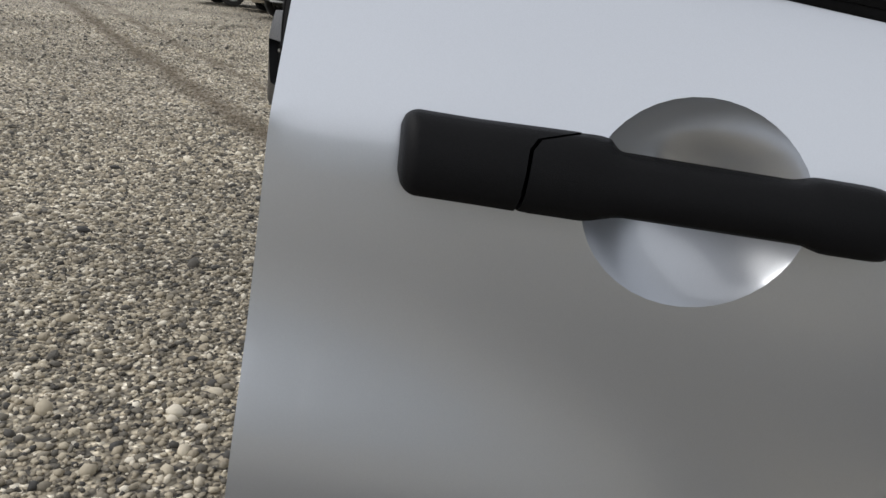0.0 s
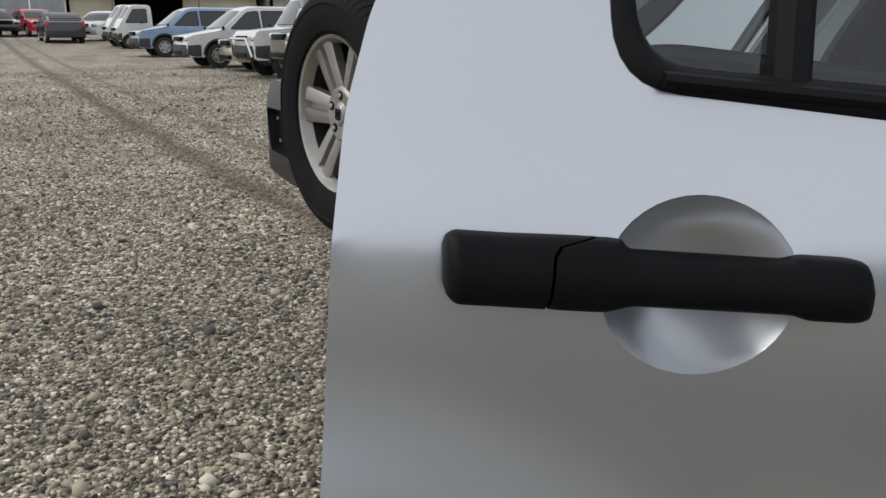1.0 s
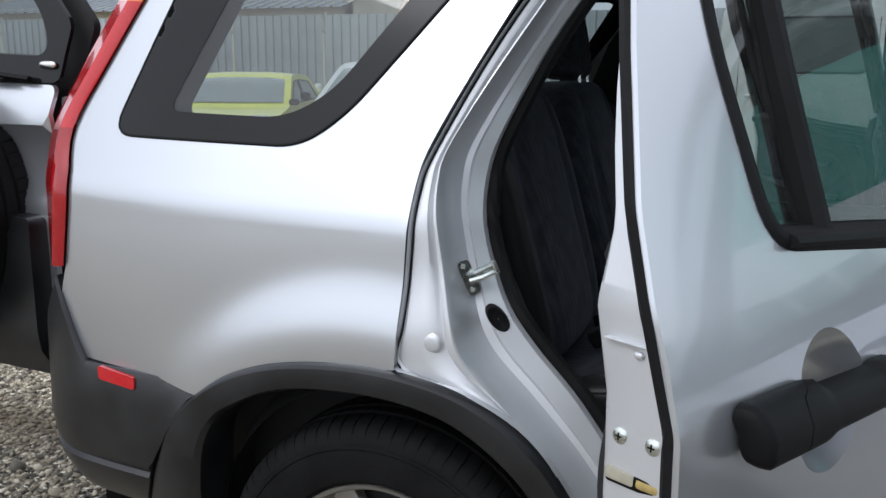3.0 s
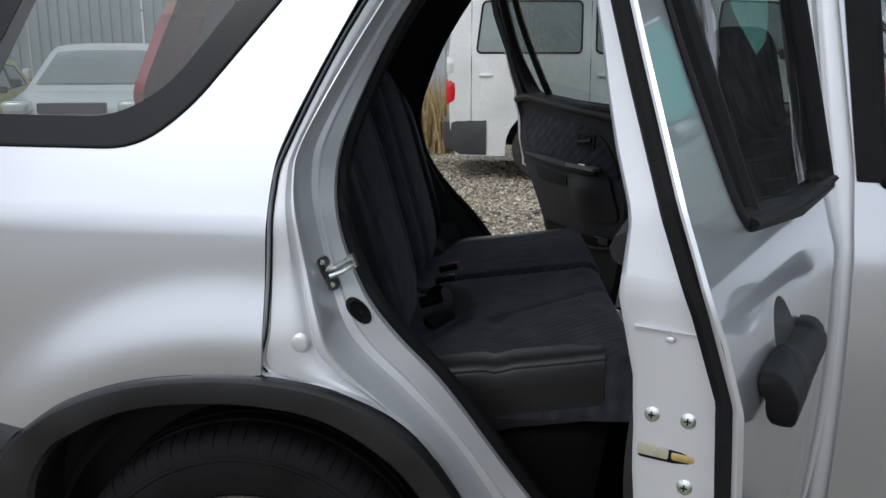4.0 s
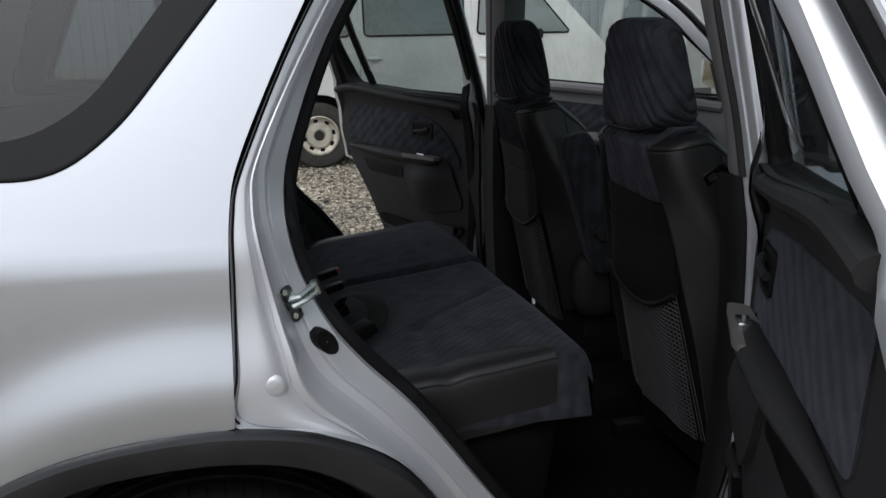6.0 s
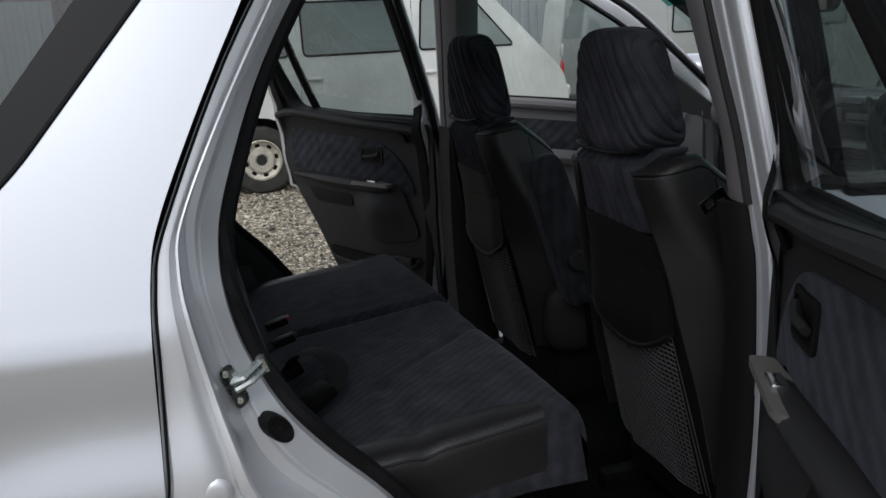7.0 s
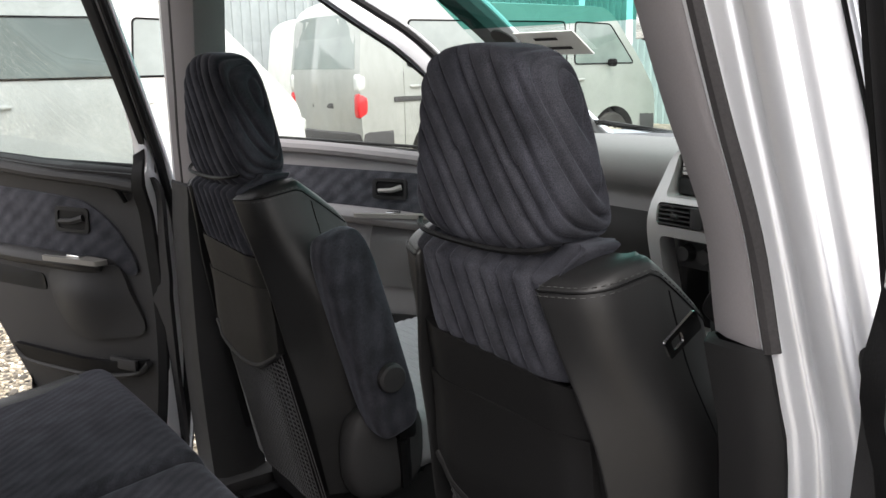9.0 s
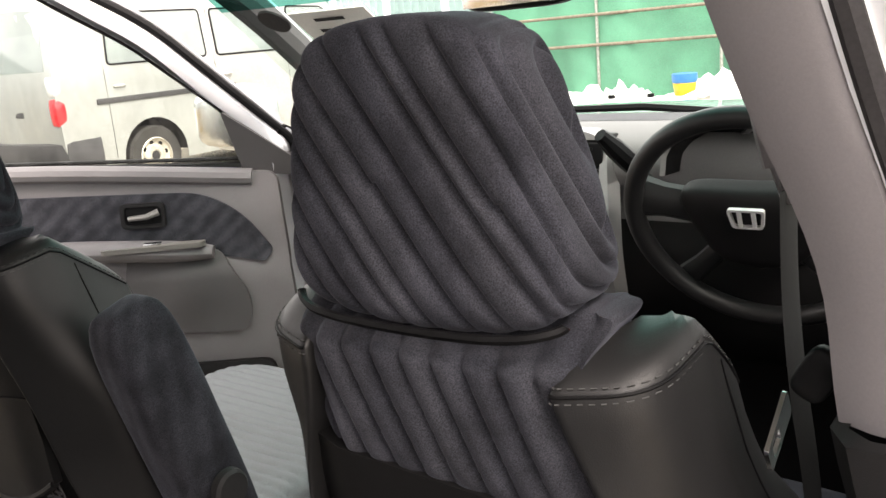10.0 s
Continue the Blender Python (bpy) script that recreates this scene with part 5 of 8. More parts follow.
for s_ in (-1, 1):
    b_pillar(s_)
    # sill
    bm_ = loft([[Vector((x, s_ * y, z)) for y, z in ((0.66, 0.33), (0.70, 0.355), (0.74, 0.362), (0.80, 0.355), (0.84, 0.34), (0.86, 0.30), (0.86, 0.22), (0.80, 0.18))] for x in (0.50, 0.7, 1.0, 1.3, 1.7, 2.1)])
    part("door_sill", bm_, SILVER_IN, car, "silver door sill")
    part("sill_lining", box((0.55, s_ * 0.62, 0.30), (2.0, s_ * 0.69, 0.358), 0.02), DARK, car)
    part("sill_cladding", loft([[Vector((x, s_ * y, z)) for y, z in ((0.83, 0.335), (0.868, 0.32), (0.876, 0.25), (0.85, 0.20), (0.78, 0.19))] for x in (0.46, 1.0, 1.6, 2.22)]), CLAD, car)
    # front wing with its arch
    arch_f = [(AX1 + 0.46 * math.cos(a), 0.32 + 0.44 * math.sin(a)) for a in (radians(v) for v in range(0, 181, 12))]
    wing = [(2.07, 0.34), (2.07, 1.09), (2.6, 1.05), (3.15, 0.93), (3.33, 0.80), (3.33, 0.56), (3.12, 0.40)] + arch_f
    bm_ = thicken(sheet(wing, [], lambda x, z: Vector((x, s_ * (side_w(x, z) - 0.04 * max(0, x - 2.9)), z)), 0.06), (0, -s_ * 0.012, 0))
    part("front_wing", bm_, SILVER, car)
    rows_ = []
    for a in range(0, 181, 9):
        c_, n_ = math.cos(radians(a)), math.sin(radians(a))
        rows_.append([Vector((AX1 + r * c_, s_ * (0.875 + o), 0.32 + r * 0.957 * n_)) for r, o in ((0.465, 0.0), (0.455, 0.016), (0.42, 0.018), (0.405, 0.004), (0.40, -0.08))])
    part("arch_cladding", loft(rows_), CLAD, car)
    bm_ = ring([(0.39, -s_ * 0.05), (0.41, -s_ * 0.30), (0.30, -s_ * 0.33), (0.05, -s_ * 0.33)], (AX1, s_ * 0.84, 0.315), "y", 24, radians(-10), radians(190))
    part("wheel_well", bm_, WELL, car)
    lamp_ = rounded([(-0.02, -0.09), (0.28, -0.05), (0.26, 0.06), (0.0, 0.08)], 0.03)
    bm_ = moved(thicken(sheet(lamp_, [], lambda x, z: Vector((x, 0, z)), 0.05), (0, s_ * 0.06, 0)), Matrix.Translation((3.22, s_ * 0.80, 0.80)) @ Matrix.Rotation(s_ * radians(55), 4, "Z"))
    part("headlamp", bm_, GLASS, car)
    # door mirror
    mir = part("door_mirror", blob((1.98, s_ * 1.0, 1.12), (0.07, 0.115, 0.085), 3, 10), SILVER, car, "silver door mirror")
    part("mirror_glass", blob((1.922, s_ * 1.0, 1.12), (0.012, 0.10, 0.07), 4, 8), CHROME, mir)
    part("mirror_stalk", tube([(1.98, s_ * 0.84, 1.07), (1.98, s_ * 0.93, 1.09)], 0.03, 8), BLACK, mir)
    # C pillar lining and rear side lining
    rows_ = []
    for x_, z_ in ((0.55, 1.55), (0.43, 1.505), (0.290, 1.315), (0.212, 1.15), (0.187, 1.05), (0.198, 0.95), (0.238, 0.86), (0.295, 0.785), (0.377, 0.695), (0.476, 0.555), (0.555, 0.44), (0.60, 0.34)):
        w_ = side_w(x_, z_)
        rows_.append([Vector((x_, s_ * (w_ - 0.146), z_)), Vector((x_ - 0.016, s_ * (w_ - 0.165), z_)), Vector((x_ - 0.065, s_ * (w_ - 0.19), z_)), Vector((x_ - 0.16, s_ * (w_ - 0.19), z_))])
    part("rear_pillar_lining", loft(rows_), DARKER, car, "", 60)
    side_in = rounded([(0.42, 0.33), (-0.70, 0.33), (-0.66, 1.10), (0.10, 1.09), (0.20, 0.95), (0.30, 0.75)], 0.03)
    bm_ = thicken(sheet(side_in, [], lambda x, z: Vector((x, s_ * (side_w(x, z) - 0.17 - 0.06 * ss(0.75, 0.6, z)), z)), 0.08), (0, s_ * 0.03, 0))
    part("cargo_side_lining", bm_, DARK, car)
    frame_in = dense(offset_in(QW_IN, -0.02), 0.05)
    rows_ = [[Vector((p[0], s_ * (side_w(p[0], p[1]) - d), p[1])) for d in (0.012, 0.05, 0.075)] for p in frame_in]
    part("quarter_window_lining", loft(rows_, True), DARK, car)

# small wing mirror on the left front corner
bm_ = blob((2.75, 0.785, 1.052), (0.045, 0.075, 0.034), 3, 10)
tube([(2.75, 0.77, 1.06), (2.76, 0.76, 1.00)], 0.014, 8, bm_)
mir_ = part("wing_mirror", bm_, SILVER, car, "small oval mirror on the front wing")
part("mirror_glass", blob((2.710, 0.785, 1.052), (0.010, 0.064, 0.026), 3, 8), CHROME, mir_)

# bonnet, scuttle, front bumper, windscreen
rows_ = []
for i_ in range(15):
    t_ = i_ / 14
    x_ = 2.10 + 1.16 * t_
    zc = 1.10 - 0.06 * t_ - 0.16 * t_ ** 4
    rows_.append([Vector((x_ + 0.10 * (1 - (k / 6) ** 2) * t_, (k / 6) * (0.80 - 0.06 * t_), zc - 0.05 * (abs(k) / 6) ** 3)) for k in range(-6, 7)])
part("bonnet", thicken(loft(rows_), (0, 0, -0.015)), SILVER, car, "silver bonnet")
rows_ = []
for k_ in range(-12, 13):
    t_ = k_ / 12
    x_ = 3.42 - 0.22 * abs(t_) ** 3
    rows_.append([Vector((x_ + o, t_ * 0.86, z)) for z, o in ((0.72, -0.14), (0.70, -0.02), (0.60, 0.02), (0.48, 0.03), (0.36, 0.0), (0.26, -0.08))])
part("front_bumper", loft(rows_), CLAD, car)
part("grille", box((3.28, -0.55, 0.73), (3.34, 0.55, 0.88), 0.02), BLACK, car)
rows_ = [[Vector((2.16 - 0.72 * t - 0.08 * (k / 8) ** 2, (k / 8) * (0.72 - 0.10 * t), 1.075 + 0.525 * t)) for k in range(-8, 9)] for t in (0, 0.18, 0.36, 0.555)]
ws_ = part("windscreen", loft(rows_), WINDSCREEN, car)
ws_.visible_shadow = False
rows_ = [[Vector((2.16 - 0.72 * t - 0.08 * (k / 8) ** 2, (k / 8) * (0.72 - 0.10 * t), 1.075 + 0.525 * t)) for k in range(-8, 9)] for t in (0.555, 0.7, 0.85, 1.0)]
ws_ = part("windscreen_shade_band", loft(rows_), GREENBAND, car, "green tinted band along the windscreen top")
ws_.visible_shadow = False
part("scuttle", box((2.06, -0.72, 1.045), (2.20, 0.72, 1.075), 0.02), BLACK, car)
for y_ in (-0.35, 0.30):
    part("front_wiper", tube([(2.15, y_, 1.085), (2.10, y_ + 0.28, 1.112), (2.10, y_ + 0.5, 1.108)], 0.008, 6), BLACK, car)
# floor, tunnel, firewall
part("cabin_floor", box((-0.74, -0.70, 0.26), (2.15, 0.70, 0.292), 0.005), CARPET, car, "black carpeted floor")
part("cargo_floor", box((-0.72, -0.64, 0.50), (0.12, 0.64, 0.55), 0.01), CARPET, car)
part("firewall", box((2.10, -0.74, 0.26), (2.14, 0.74, 1.07), 0.01), DARKER, car)
part("centre_tunnel", blob((1.3, 0.0, 0.29), (0.9, 0.12, 0.07), 6, 8), CARPET, car)


# ---- seats ----
def ribs(y, z, pitch=0.035, depth=0.0075):
    """Padded slanting ribs with narrow valleys."""
    ph = (1.55 * y - z) / 1.85 / pitch
    ph += 0.22 * math.sin(1.9 * ph + 0.7) + 0.10 * math.sin(4.3 * ph)
    return depth * (abs(math.sin(math.pi * ph)) ** 0.42 - 0.7)


VALLEYS = list(itertools.accumulate((-0.22, 0.024, 0.030, 0.026, 0.020, 0.032, 0.027, 0.021, 0.031, 0.026, 0.029, 0.022, 0.030, 0.025, 0.031, 0.022, 0.028)))


def quilt(y, z, depth=0.0065, width=0.0):
    """Padded slanting bands of uneven width with narrow valleys, some of which jog."""
    u, w = (1.55 * y - z) / 1.845, (y + 1.55 * z) / 1.845
    if width:
        k = u / width
        d = abs(k - round(k)) * width
    else:
        d = min(abs(u - a - (0.003 if i % 3 == 0 and w > 0.06 * math.sin(7.0 * i) else 0.0)) for i, a in enumerate(VALLEYS))
    return depth * (0.35 * min(1.0, d / 0.012) - math.exp(-(d / 0.0042) ** 2))


def back_x(z):
    return 0.885 + (1.06 - z) * 0.20


def headrest(yc, parent, x0=0.0, z0=0.0, plain=False, square=6.0, size=1.0):
    """Padded plush headrest, narrower above, with slanting ribs."""
    def fn(v):
        t = (v.z + 1) / 2
        hw = 0.127 - 0.030 * t - 0.014 * t * t
        hx = 0.058 - 0.012 * t
        y, z = v.y * hw * size, v.z * 0.112 * size - 0.05 * (size - 1)
        d = Vector((v.x * hx + 0.022 * (0.5 - t), y, z - 0.012 * v.y ** 2 * v.z * (1 if v.z > 0 else 1.3)))
        out = Vector((v.x ** 5, v.y ** 5, 0.3 * v.z ** 5)).normalized()
        wrap = y + math.copysign((v.x + 1) * hx * abs(v.y) ** 5, v.y)
        d += out * quilt(wrap, z) * (1 - abs(v.z) ** 8)
        return d
    bm = blob((0.938 + x0, yc, 1.194 + z0), (1, 1, 1), square, 24 if plain else 104, fn)
    h = part("headrest", bm, CLOTH, parent, "charcoal plush headrest with slanting ribs", 60)
    seam = []
    for i in range(33):
        a = math.pi * i / 32
        seam.append(Vector((0.884 + x0 + 0.02 * abs(math.cos(a)) ** 6, yc + 0.119 * math.cos(a), 1.101 + z0 - 0.012 * math.sin(a))))
    part("headrest_seam", tube(seam, 0.0035, 6), BLACK, h)
    return h


def front_seat(s, armrest):
    """One front seat; s: the side of the car it stands on."""
    yc = s * 0.405

    def core(v):
        z = 0.79 + v.z * 0.285
        hw = 0.135 - 0.02 * ss(0.9, 1.08, z)
        return Vector((back_x(z) + 0.075 + v.x * 0.062, yc + v.y * hw, z))
    bm = blob((0, 0, 0), (1, 1, 1), 5, 14, core)
    seat = part("front_seat", bm, DARKER, car, "black front seat with plush centre and leatherette bolsters")

    # leatherette bolsters: a flat back face that turns outwards, a sewn edge, and a padded top that rises towards the front
    def section(z, grow=1.0):
        bx = back_x(z)
        yi = 0.107 + 0.062 * ss(1.08, 0.84, z) + 0.030 * ss(0.86, 0.63, z)
        yo = 0.186 + 0.010 * ss(1.06, 1.0, z) + 0.042 * ss(1.02, 0.86, z)
        pts = [(bx + 0.002, yi), (bx + 0.026 + 0.05 * ss(1.03, 0.86, z), yo - 0.010), (bx + 0.120, yo), (bx + 0.205, yo - 0.012), (bx + 0.215, yi + 0.01)]
        loop = rounded(pts, [0.010, 0.040, 0.04, 0.05, 0.04], 6)
        mid = sum(loop, Vector((0, 0))) / len(loop)
        return [mid + (p - mid) * grow for p in loop]

    def shoulder(side, p, z):
        return Vector((p[0], yc + side * p[1], z + (0.19 * (p[0] - 0.89) - 0.95 * max(0.0, p[0] - 0.985)) * ss(0.86, 1.05, z)))

    for side in (-1, 1):
        rows = [[shoulder(side, p, z) for p in section(z)] for z in [0.49 + 0.565 * i / 24 for i in range(25)]]
        for grow, up in ((0.985, 0.0030), (0.94, 0.0065), (0.86, 0.0110), (0.72, 0.0150), (0.5, 0.0175), (0.25, 0.0185), (0.02, 0.0188)):
            rows.append([shoulder(side, p, 1.055) + Vector((0, 0, up)) for p in section(1.055, grow)])
        bl = part("bolster", loft(rows, False, True), LEATHER, seat, "black leatherette seat bolster", 60)
        edge = [shoulder(side, p, 1.0562) for p in section(1.055, 1.004)][3:24]
        down = [shoulder(side, section(z, 1.003)[17], z) for z in [1.05 - 0.4 * i / 40 for i in range(41)]]
        part("seam", tube(edge, 0.0014, 5), BLACK, bl)
        part("side_seam", tube(down, 0.0012, 5), BLACK, bl)
        bm = bmesh.new()
        for rise_, grow in ((0.0052, 0.978), (-0.0045, 1.005)):
            line = dense([shoulder(side, p, 1.0555) + Vector((0, 0, rise_)) for p in section(1.055, grow)][3:24], 0.0035, False)
            for k in range(0, len(line) - 1, 2):
                tube(line[k:k + 2], 0.0007, 4, bm)
        part("stitching", bm, STITCH, bl)
    # plush between the bolsters, ribbed
    neck = rounded([(yc - 0.150, 0.945), (yc + 0.150, 0.962), (yc + 0.136, 1.0), (yc + 0.118, 1.055), (yc + 0.140, 1.098), (yc - 0.140, 1.098), (yc - 0.118, 1.055), (yc - 0.136, 1.0)], [0.004, 0.004, 0.05, 0.03, 0.01, 0.01, 0.03, 0.05])

    def neck_at(y, z):
        bend = 0.05 * max(0.0, 1.09 - z) ** 0.5
        return Vector((back_x(z) + 0.006 - quilt(y - bend, z * 0.55, 0.0065, 0.024) * ss(0.945, 0.97, z) + 0.055 * ss(1.062, 1.098, z) + 0.022 * ss(0.088, 0.14, abs(y - yc)) * ss(1.09, 1.05, z) + 0.004 * ss(0.97, 0.94, z), y, z))
    part("plush_neck", thicken(sheet(neck, [], neck_at, 0.0045), (0.05, 0, 0)), CLOTH, seat, "ribbed charcoal plush behind the neck", 70)
    # smooth back panel below the plush
    board = rounded([(yc - 0.185, 0.47), (yc + 0.185, 0.47), (yc + 0.190, 0.75), (yc + 0.152, 0.965), (yc - 0.152, 0.947), (yc - 0.190, 0.75)], 0.006)
    bm = sheet(board, [], lambda y, z: Vector((back_x(z) + 0.004 + 0.014 * ss(0.10, 0.15, abs(y - yc)) + 0.020 * ss(0.14, 0.19, abs(y - yc)), y, z)), 0.02)
    part("back_panel", thicken(bm, (0.03, 0, 0)), DARKER, seat)
    headrest(yc, seat, square=6.5 if s < 0 else 4.4, size=1.0 if s < 0 else 1.10)
    # scooped pocket panel with a sagging lip, and a net below it
    lip_z = lambda y: 0.800 - 0.085 * max(0.0, 1 - ((y - yc) / 0.19) ** 2)
    pk = [(yc - 0.150 + 0.3 * i / 12, lip_z(yc - 0.150 + 0.3 * i / 12)) for i in range(13)] + [(yc + 0.148, 0.890), (yc - 0.148, 0.890)]
    bm = sheet(pk, [], lambda y, z: Vector((back_x(z) + 0.002 - 0.016 * ss(0.885, 0.74, z) + 0.012 * ss(0.10, 0.15, abs(y - yc)), y, z)), 0.02)
    part("hard_pocket", thicken(bm, (0.012, 0, 0)), DARKER, seat, "charcoal seat-back pocket")
    lip = [Vector((back_x(lip_z(y)) - 0.012 + 0.012 * ss(0.10, 0.15, abs(y - yc)), y, lip_z(y))) for y in [yc - 0.149 + 0.298 * i / 16 for i in range(17)]]
    part("pocket_lip", tube(lip, 0.006, 8), DARKER, seat)
    bm = bmesh.new()
    for i in range(34):
        z = 0.462 + 0.0098 * i
        ys = [y for y in [yc - 0.150 + 0.3 * k / 24 for k in range(25)] if z + 0.10 * (y - yc) < lip_z(y) - 0.002]
        for a, b in zip(ys[:-1], ys[1:]):
            if b - a < 0.013:
                tube([Vector((back_x(z) - 0.006 + 0.012 * ss(0.10, 0.15, abs(y - yc)), y, z + 0.10 * (y - yc))) for y in (a, b)], 0.0021, 4, bm)
    for i in range(32):
        y = yc - 0.148 + 0.0095 * i
        top = lip_z(y)
        tube([Vector((back_x(z) - 0.0075 + 0.012 * ss(0.10, 0.15, abs(y - yc)), y + 0.12 * (z - top), z)) for z in (0.455, 0.58, top)], 0.0013, 4, bm)
    part("pocket_net", bm, NET, seat, "grey net pocket")
    # cushion and base
    def cush(v):
        return Vector((1.33 + v.x * 0.27, yc + v.y * 0.25, 0.56 + v.z * 0.075 + 0.03 * v.x + 0.02 * abs(v.y) ** 4 + (0.004 * abs(math.sin(v.x * 0.27 * math.pi / 0.021)) if v.z > 0.3 else 0)))
    part("seat_cushion", blob((0, 0, 0), (1, 1, 1), 4.5, 80 if s > 0 else 26, cush), RIBBED if s > 0 else CLOTH, seat)
    part("seat_base", box((1.06, yc - 0.22, 0.33), (1.55, yc + 0.22, 0.50), 0.03), DARKER, seat)
    for dy in (-0.19, 0.19):
        part("seat_rail", box((0.98, yc + dy - 0.02, 0.29), (1.62, yc + dy + 0.02, 0.335), 0.006), BLACK, seat)
    # recliner cover and knob on the inner side
    inb = yc - s * 0.262
    part("recliner_cover", blob((1.10, inb + s * 0.02, 0.575), (0.085, 0.035, 0.095), 3, 8), DARK, seat)
    if armrest:
        m = Matrix.Translation((1.046, inb - s * 0.030, 0.820)) @ Matrix.Rotation(radians(-16), 4, "Y")
        bm = blob((0, 0, 0), (0.050, 0.036, 0.200), 5, 14, None)
        part("folding_armrest", moved(bm, m), CLOTH_SEAT, seat, "plush armrest folded up beside the seat")
        bm = ring([(0.001, -0.010), (0.022, -0.010), (0.026, -0.006), (0.027, 0.004)], (0, 0, 0), "y", 24)
        part("armrest_pivot", moved(bm, Matrix.Translation((1.064, inb - s * 0.083, 0.752)) @ Matrix.Scale(s, 4, (0, 1, 0))), DARK, seat)
    # buckle stalk
    part("buckle_stalk", tube([(1.14, inb, 0.50), (1.13, inb - s * 0.01, 0.60)], 0.012, 8, flat=2), BLACK, seat)
    part("buckle", box((1.11, inb - s * 0.028, 0.60), (1.15, inb + s * 0.012, 0.685), 0.008), BLACK, seat, "black belt buckle")
    part("buckle_button", box((1.115, inb - s * 0.02, 0.684), (1.145, inb + s * 0.004, 0.690), 0.002), RED_PLASTIC, seat)
    return seat


front_seat(-1, False)
front_seat(1, True)


def rear_seat(s):
    """One part of the split rear bench, the wider behind the driver; s: its side."""
    yc = s * 0.328
    ya, yb = (-0.640, 0.082) if s < 0 else (0.090, 0.640)
    xa, xb = 0.200, 0.738

    def top(x, y):
        z = 0.706 + 0.13 * (x - 0.62) - 0.021 * (y + 0.64) + (0.008 if s > 0 else 0.0)
        z -= 0.007 * math.exp(-((x - 0.465) / 0.016) ** 2) * ss(-0.30, -0.38, y) if s < 0 else 0.0
        z -= 0.008 * math.exp(-((x - 0.465 - 1.3 * max(0.0, y + 0.34)) / 0.020) ** 2) * ss(-0.40, -0.33, y) * ss(0.0, -0.16, y) if s < 0 else 0.0
        z -= 0.030 * math.exp(-((x - 0.27) / 0.05) ** 2) + 0.020 * math.exp(-((x - 0.33) / 0.05) ** 2 - ((y + 0.27) / 0.11) ** 2)
        z += 0.006 * math.sin(9.0 * y + 2.0) * math.sin(8.0 * x) + 0.22 * ribs(0.9 * x, 0.75 * y, 0.024, 0.004)
        return z

    def drop(e, r):
        return 0.0 if e >= r else r - math.sqrt(max(0.0, r * r - (r - e) ** 2))

    def samples(a, b, ra, rb, n):
        fine = [a + ra * (1 - math.cos(math.pi / 2 * i / 6)) for i in range(6)] + [b - rb * (1 - math.cos(math.pi / 2 * i / 6)) for i in range(6)]
        return sorted(fine + [a + ra + (b - a - ra - rb) * i / n for i in range(n + 1)])

    r_split, r_out = 0.016, 0.030
    ra, rb = (r_out, r_split) if s < 0 else (r_split, r_out)
    xs, ys = samples(xa, xb, 0.03, 0.050, 44), samples(ya, yb, ra, rb, 52)
    rows = []
    for x in xs:
        row = [Vector((x, y, top(x, y) - drop(x - xa, 0.03) - drop(xb - x, 0.050) - drop(y - ya, ra) - drop(yb - y, rb))) for y in ys]
        rows.append([Vector((x, ya, 0.575))] + row + [Vector((x, yb, 0.575))])
    rows = [[Vector((xa, v.y, 0.575)) for v in rows[0]]] + rows + [[Vector((xb - 0.012, v.y, 0.66)) for v in rows[-1]], [Vector((xb - 0.035, v.y, 0.575)) for v in rows[-1]]]
    seat = part("rear_seat", loft(rows), CLOTH_SEAT, car, "dark navy plush rear seat with leatherette edges", 60)
    # leatherette strip and side along the outer edge, with piping
    yo, yi = (ya, ya + 0.082) if s < 0 else (yb, yb - 0.082)
    rows = []
    for i in range(25):
        x = 0.215 + (0.665 - 0.215) * i / 24
        row = []
        for t, up in ((0.0, -0.006), (0.12, 0.003), (0.4, 0.005), (0.7, 0.003), (0.90, -0.003), (0.975, -0.011), (1.03, -0.022), (1.035, -0.05), (0.98, -0.13)):
            y = yi + (yo - yi) * t
            row.append(Vector((x, y, top(x, yo) + up - 0.012 * ss(0.60, 0.665, x) * ss(0.6, 0.0, t))))
        rows.append(row)
    bol = part("side_bolster", loft(rows), LEATHER, seat, "black leatherette cushion edge", 60)
    part("piping", tube([r[5] + Vector((0, s * 0.001, 0.002)) for r in rows], 0.0022, 6), DARK, bol)
    bm = bmesh.new()
    line = dense([r[4] + Vector((0, 0, 0.0006)) for r in rows], 0.005, False)
    for k in range(0, len(line) - 1, 2):
        tube(line[k:k + 2], 0.0007, 4, bm)
    part("stitching", bm, STITCH, bol)

    def base(v):
        return Vector((0.46 + v.x * 0.225 + 0.025 * v.z, (ya + yb) / 2 + v.y * (yb - ya) * 0.48, 0.44 + v.z * 0.15))
    part("seat_base", blob((0, 0, 0), (1, 1, 1), 8, 8, base), CARPET, seat)
    # backrest, leaning, with a fluted face
    def back(v):
        z = 0.935 + v.z * 0.275
        x = 0.140 - 0.27 * (z - 0.94) + v.x * 0.072
        if v.x > 0.2:
            x -= 0.012 * math.exp(-((abs(v.y) - 0.55) / 0.07) ** 2) - 0.006 * math.cos(v.y * 3)
        return Vector((x, yc + v.y * (0.315 - 0.05 * ss(0.95, 1.2, z)), z))
    part("backrest", blob((0, 0, 0), (1, 1, 1), 5.5, 26, back), CLOTH_SEAT, seat, "", 60)
    def wing(v):
        z = 0.90 + v.z * 0.25
        return Vector((0.130 - 0.27 * (z - 0.94) + v.x * 0.09, s * (0.600 + v.y * 0.045), z))
    part("side_wing", blob((0, 0, 0), (1, 1, 1), 5, 10, wing), DARKER, seat)
    headrest(yc, seat, -0.885, 0.13, True)
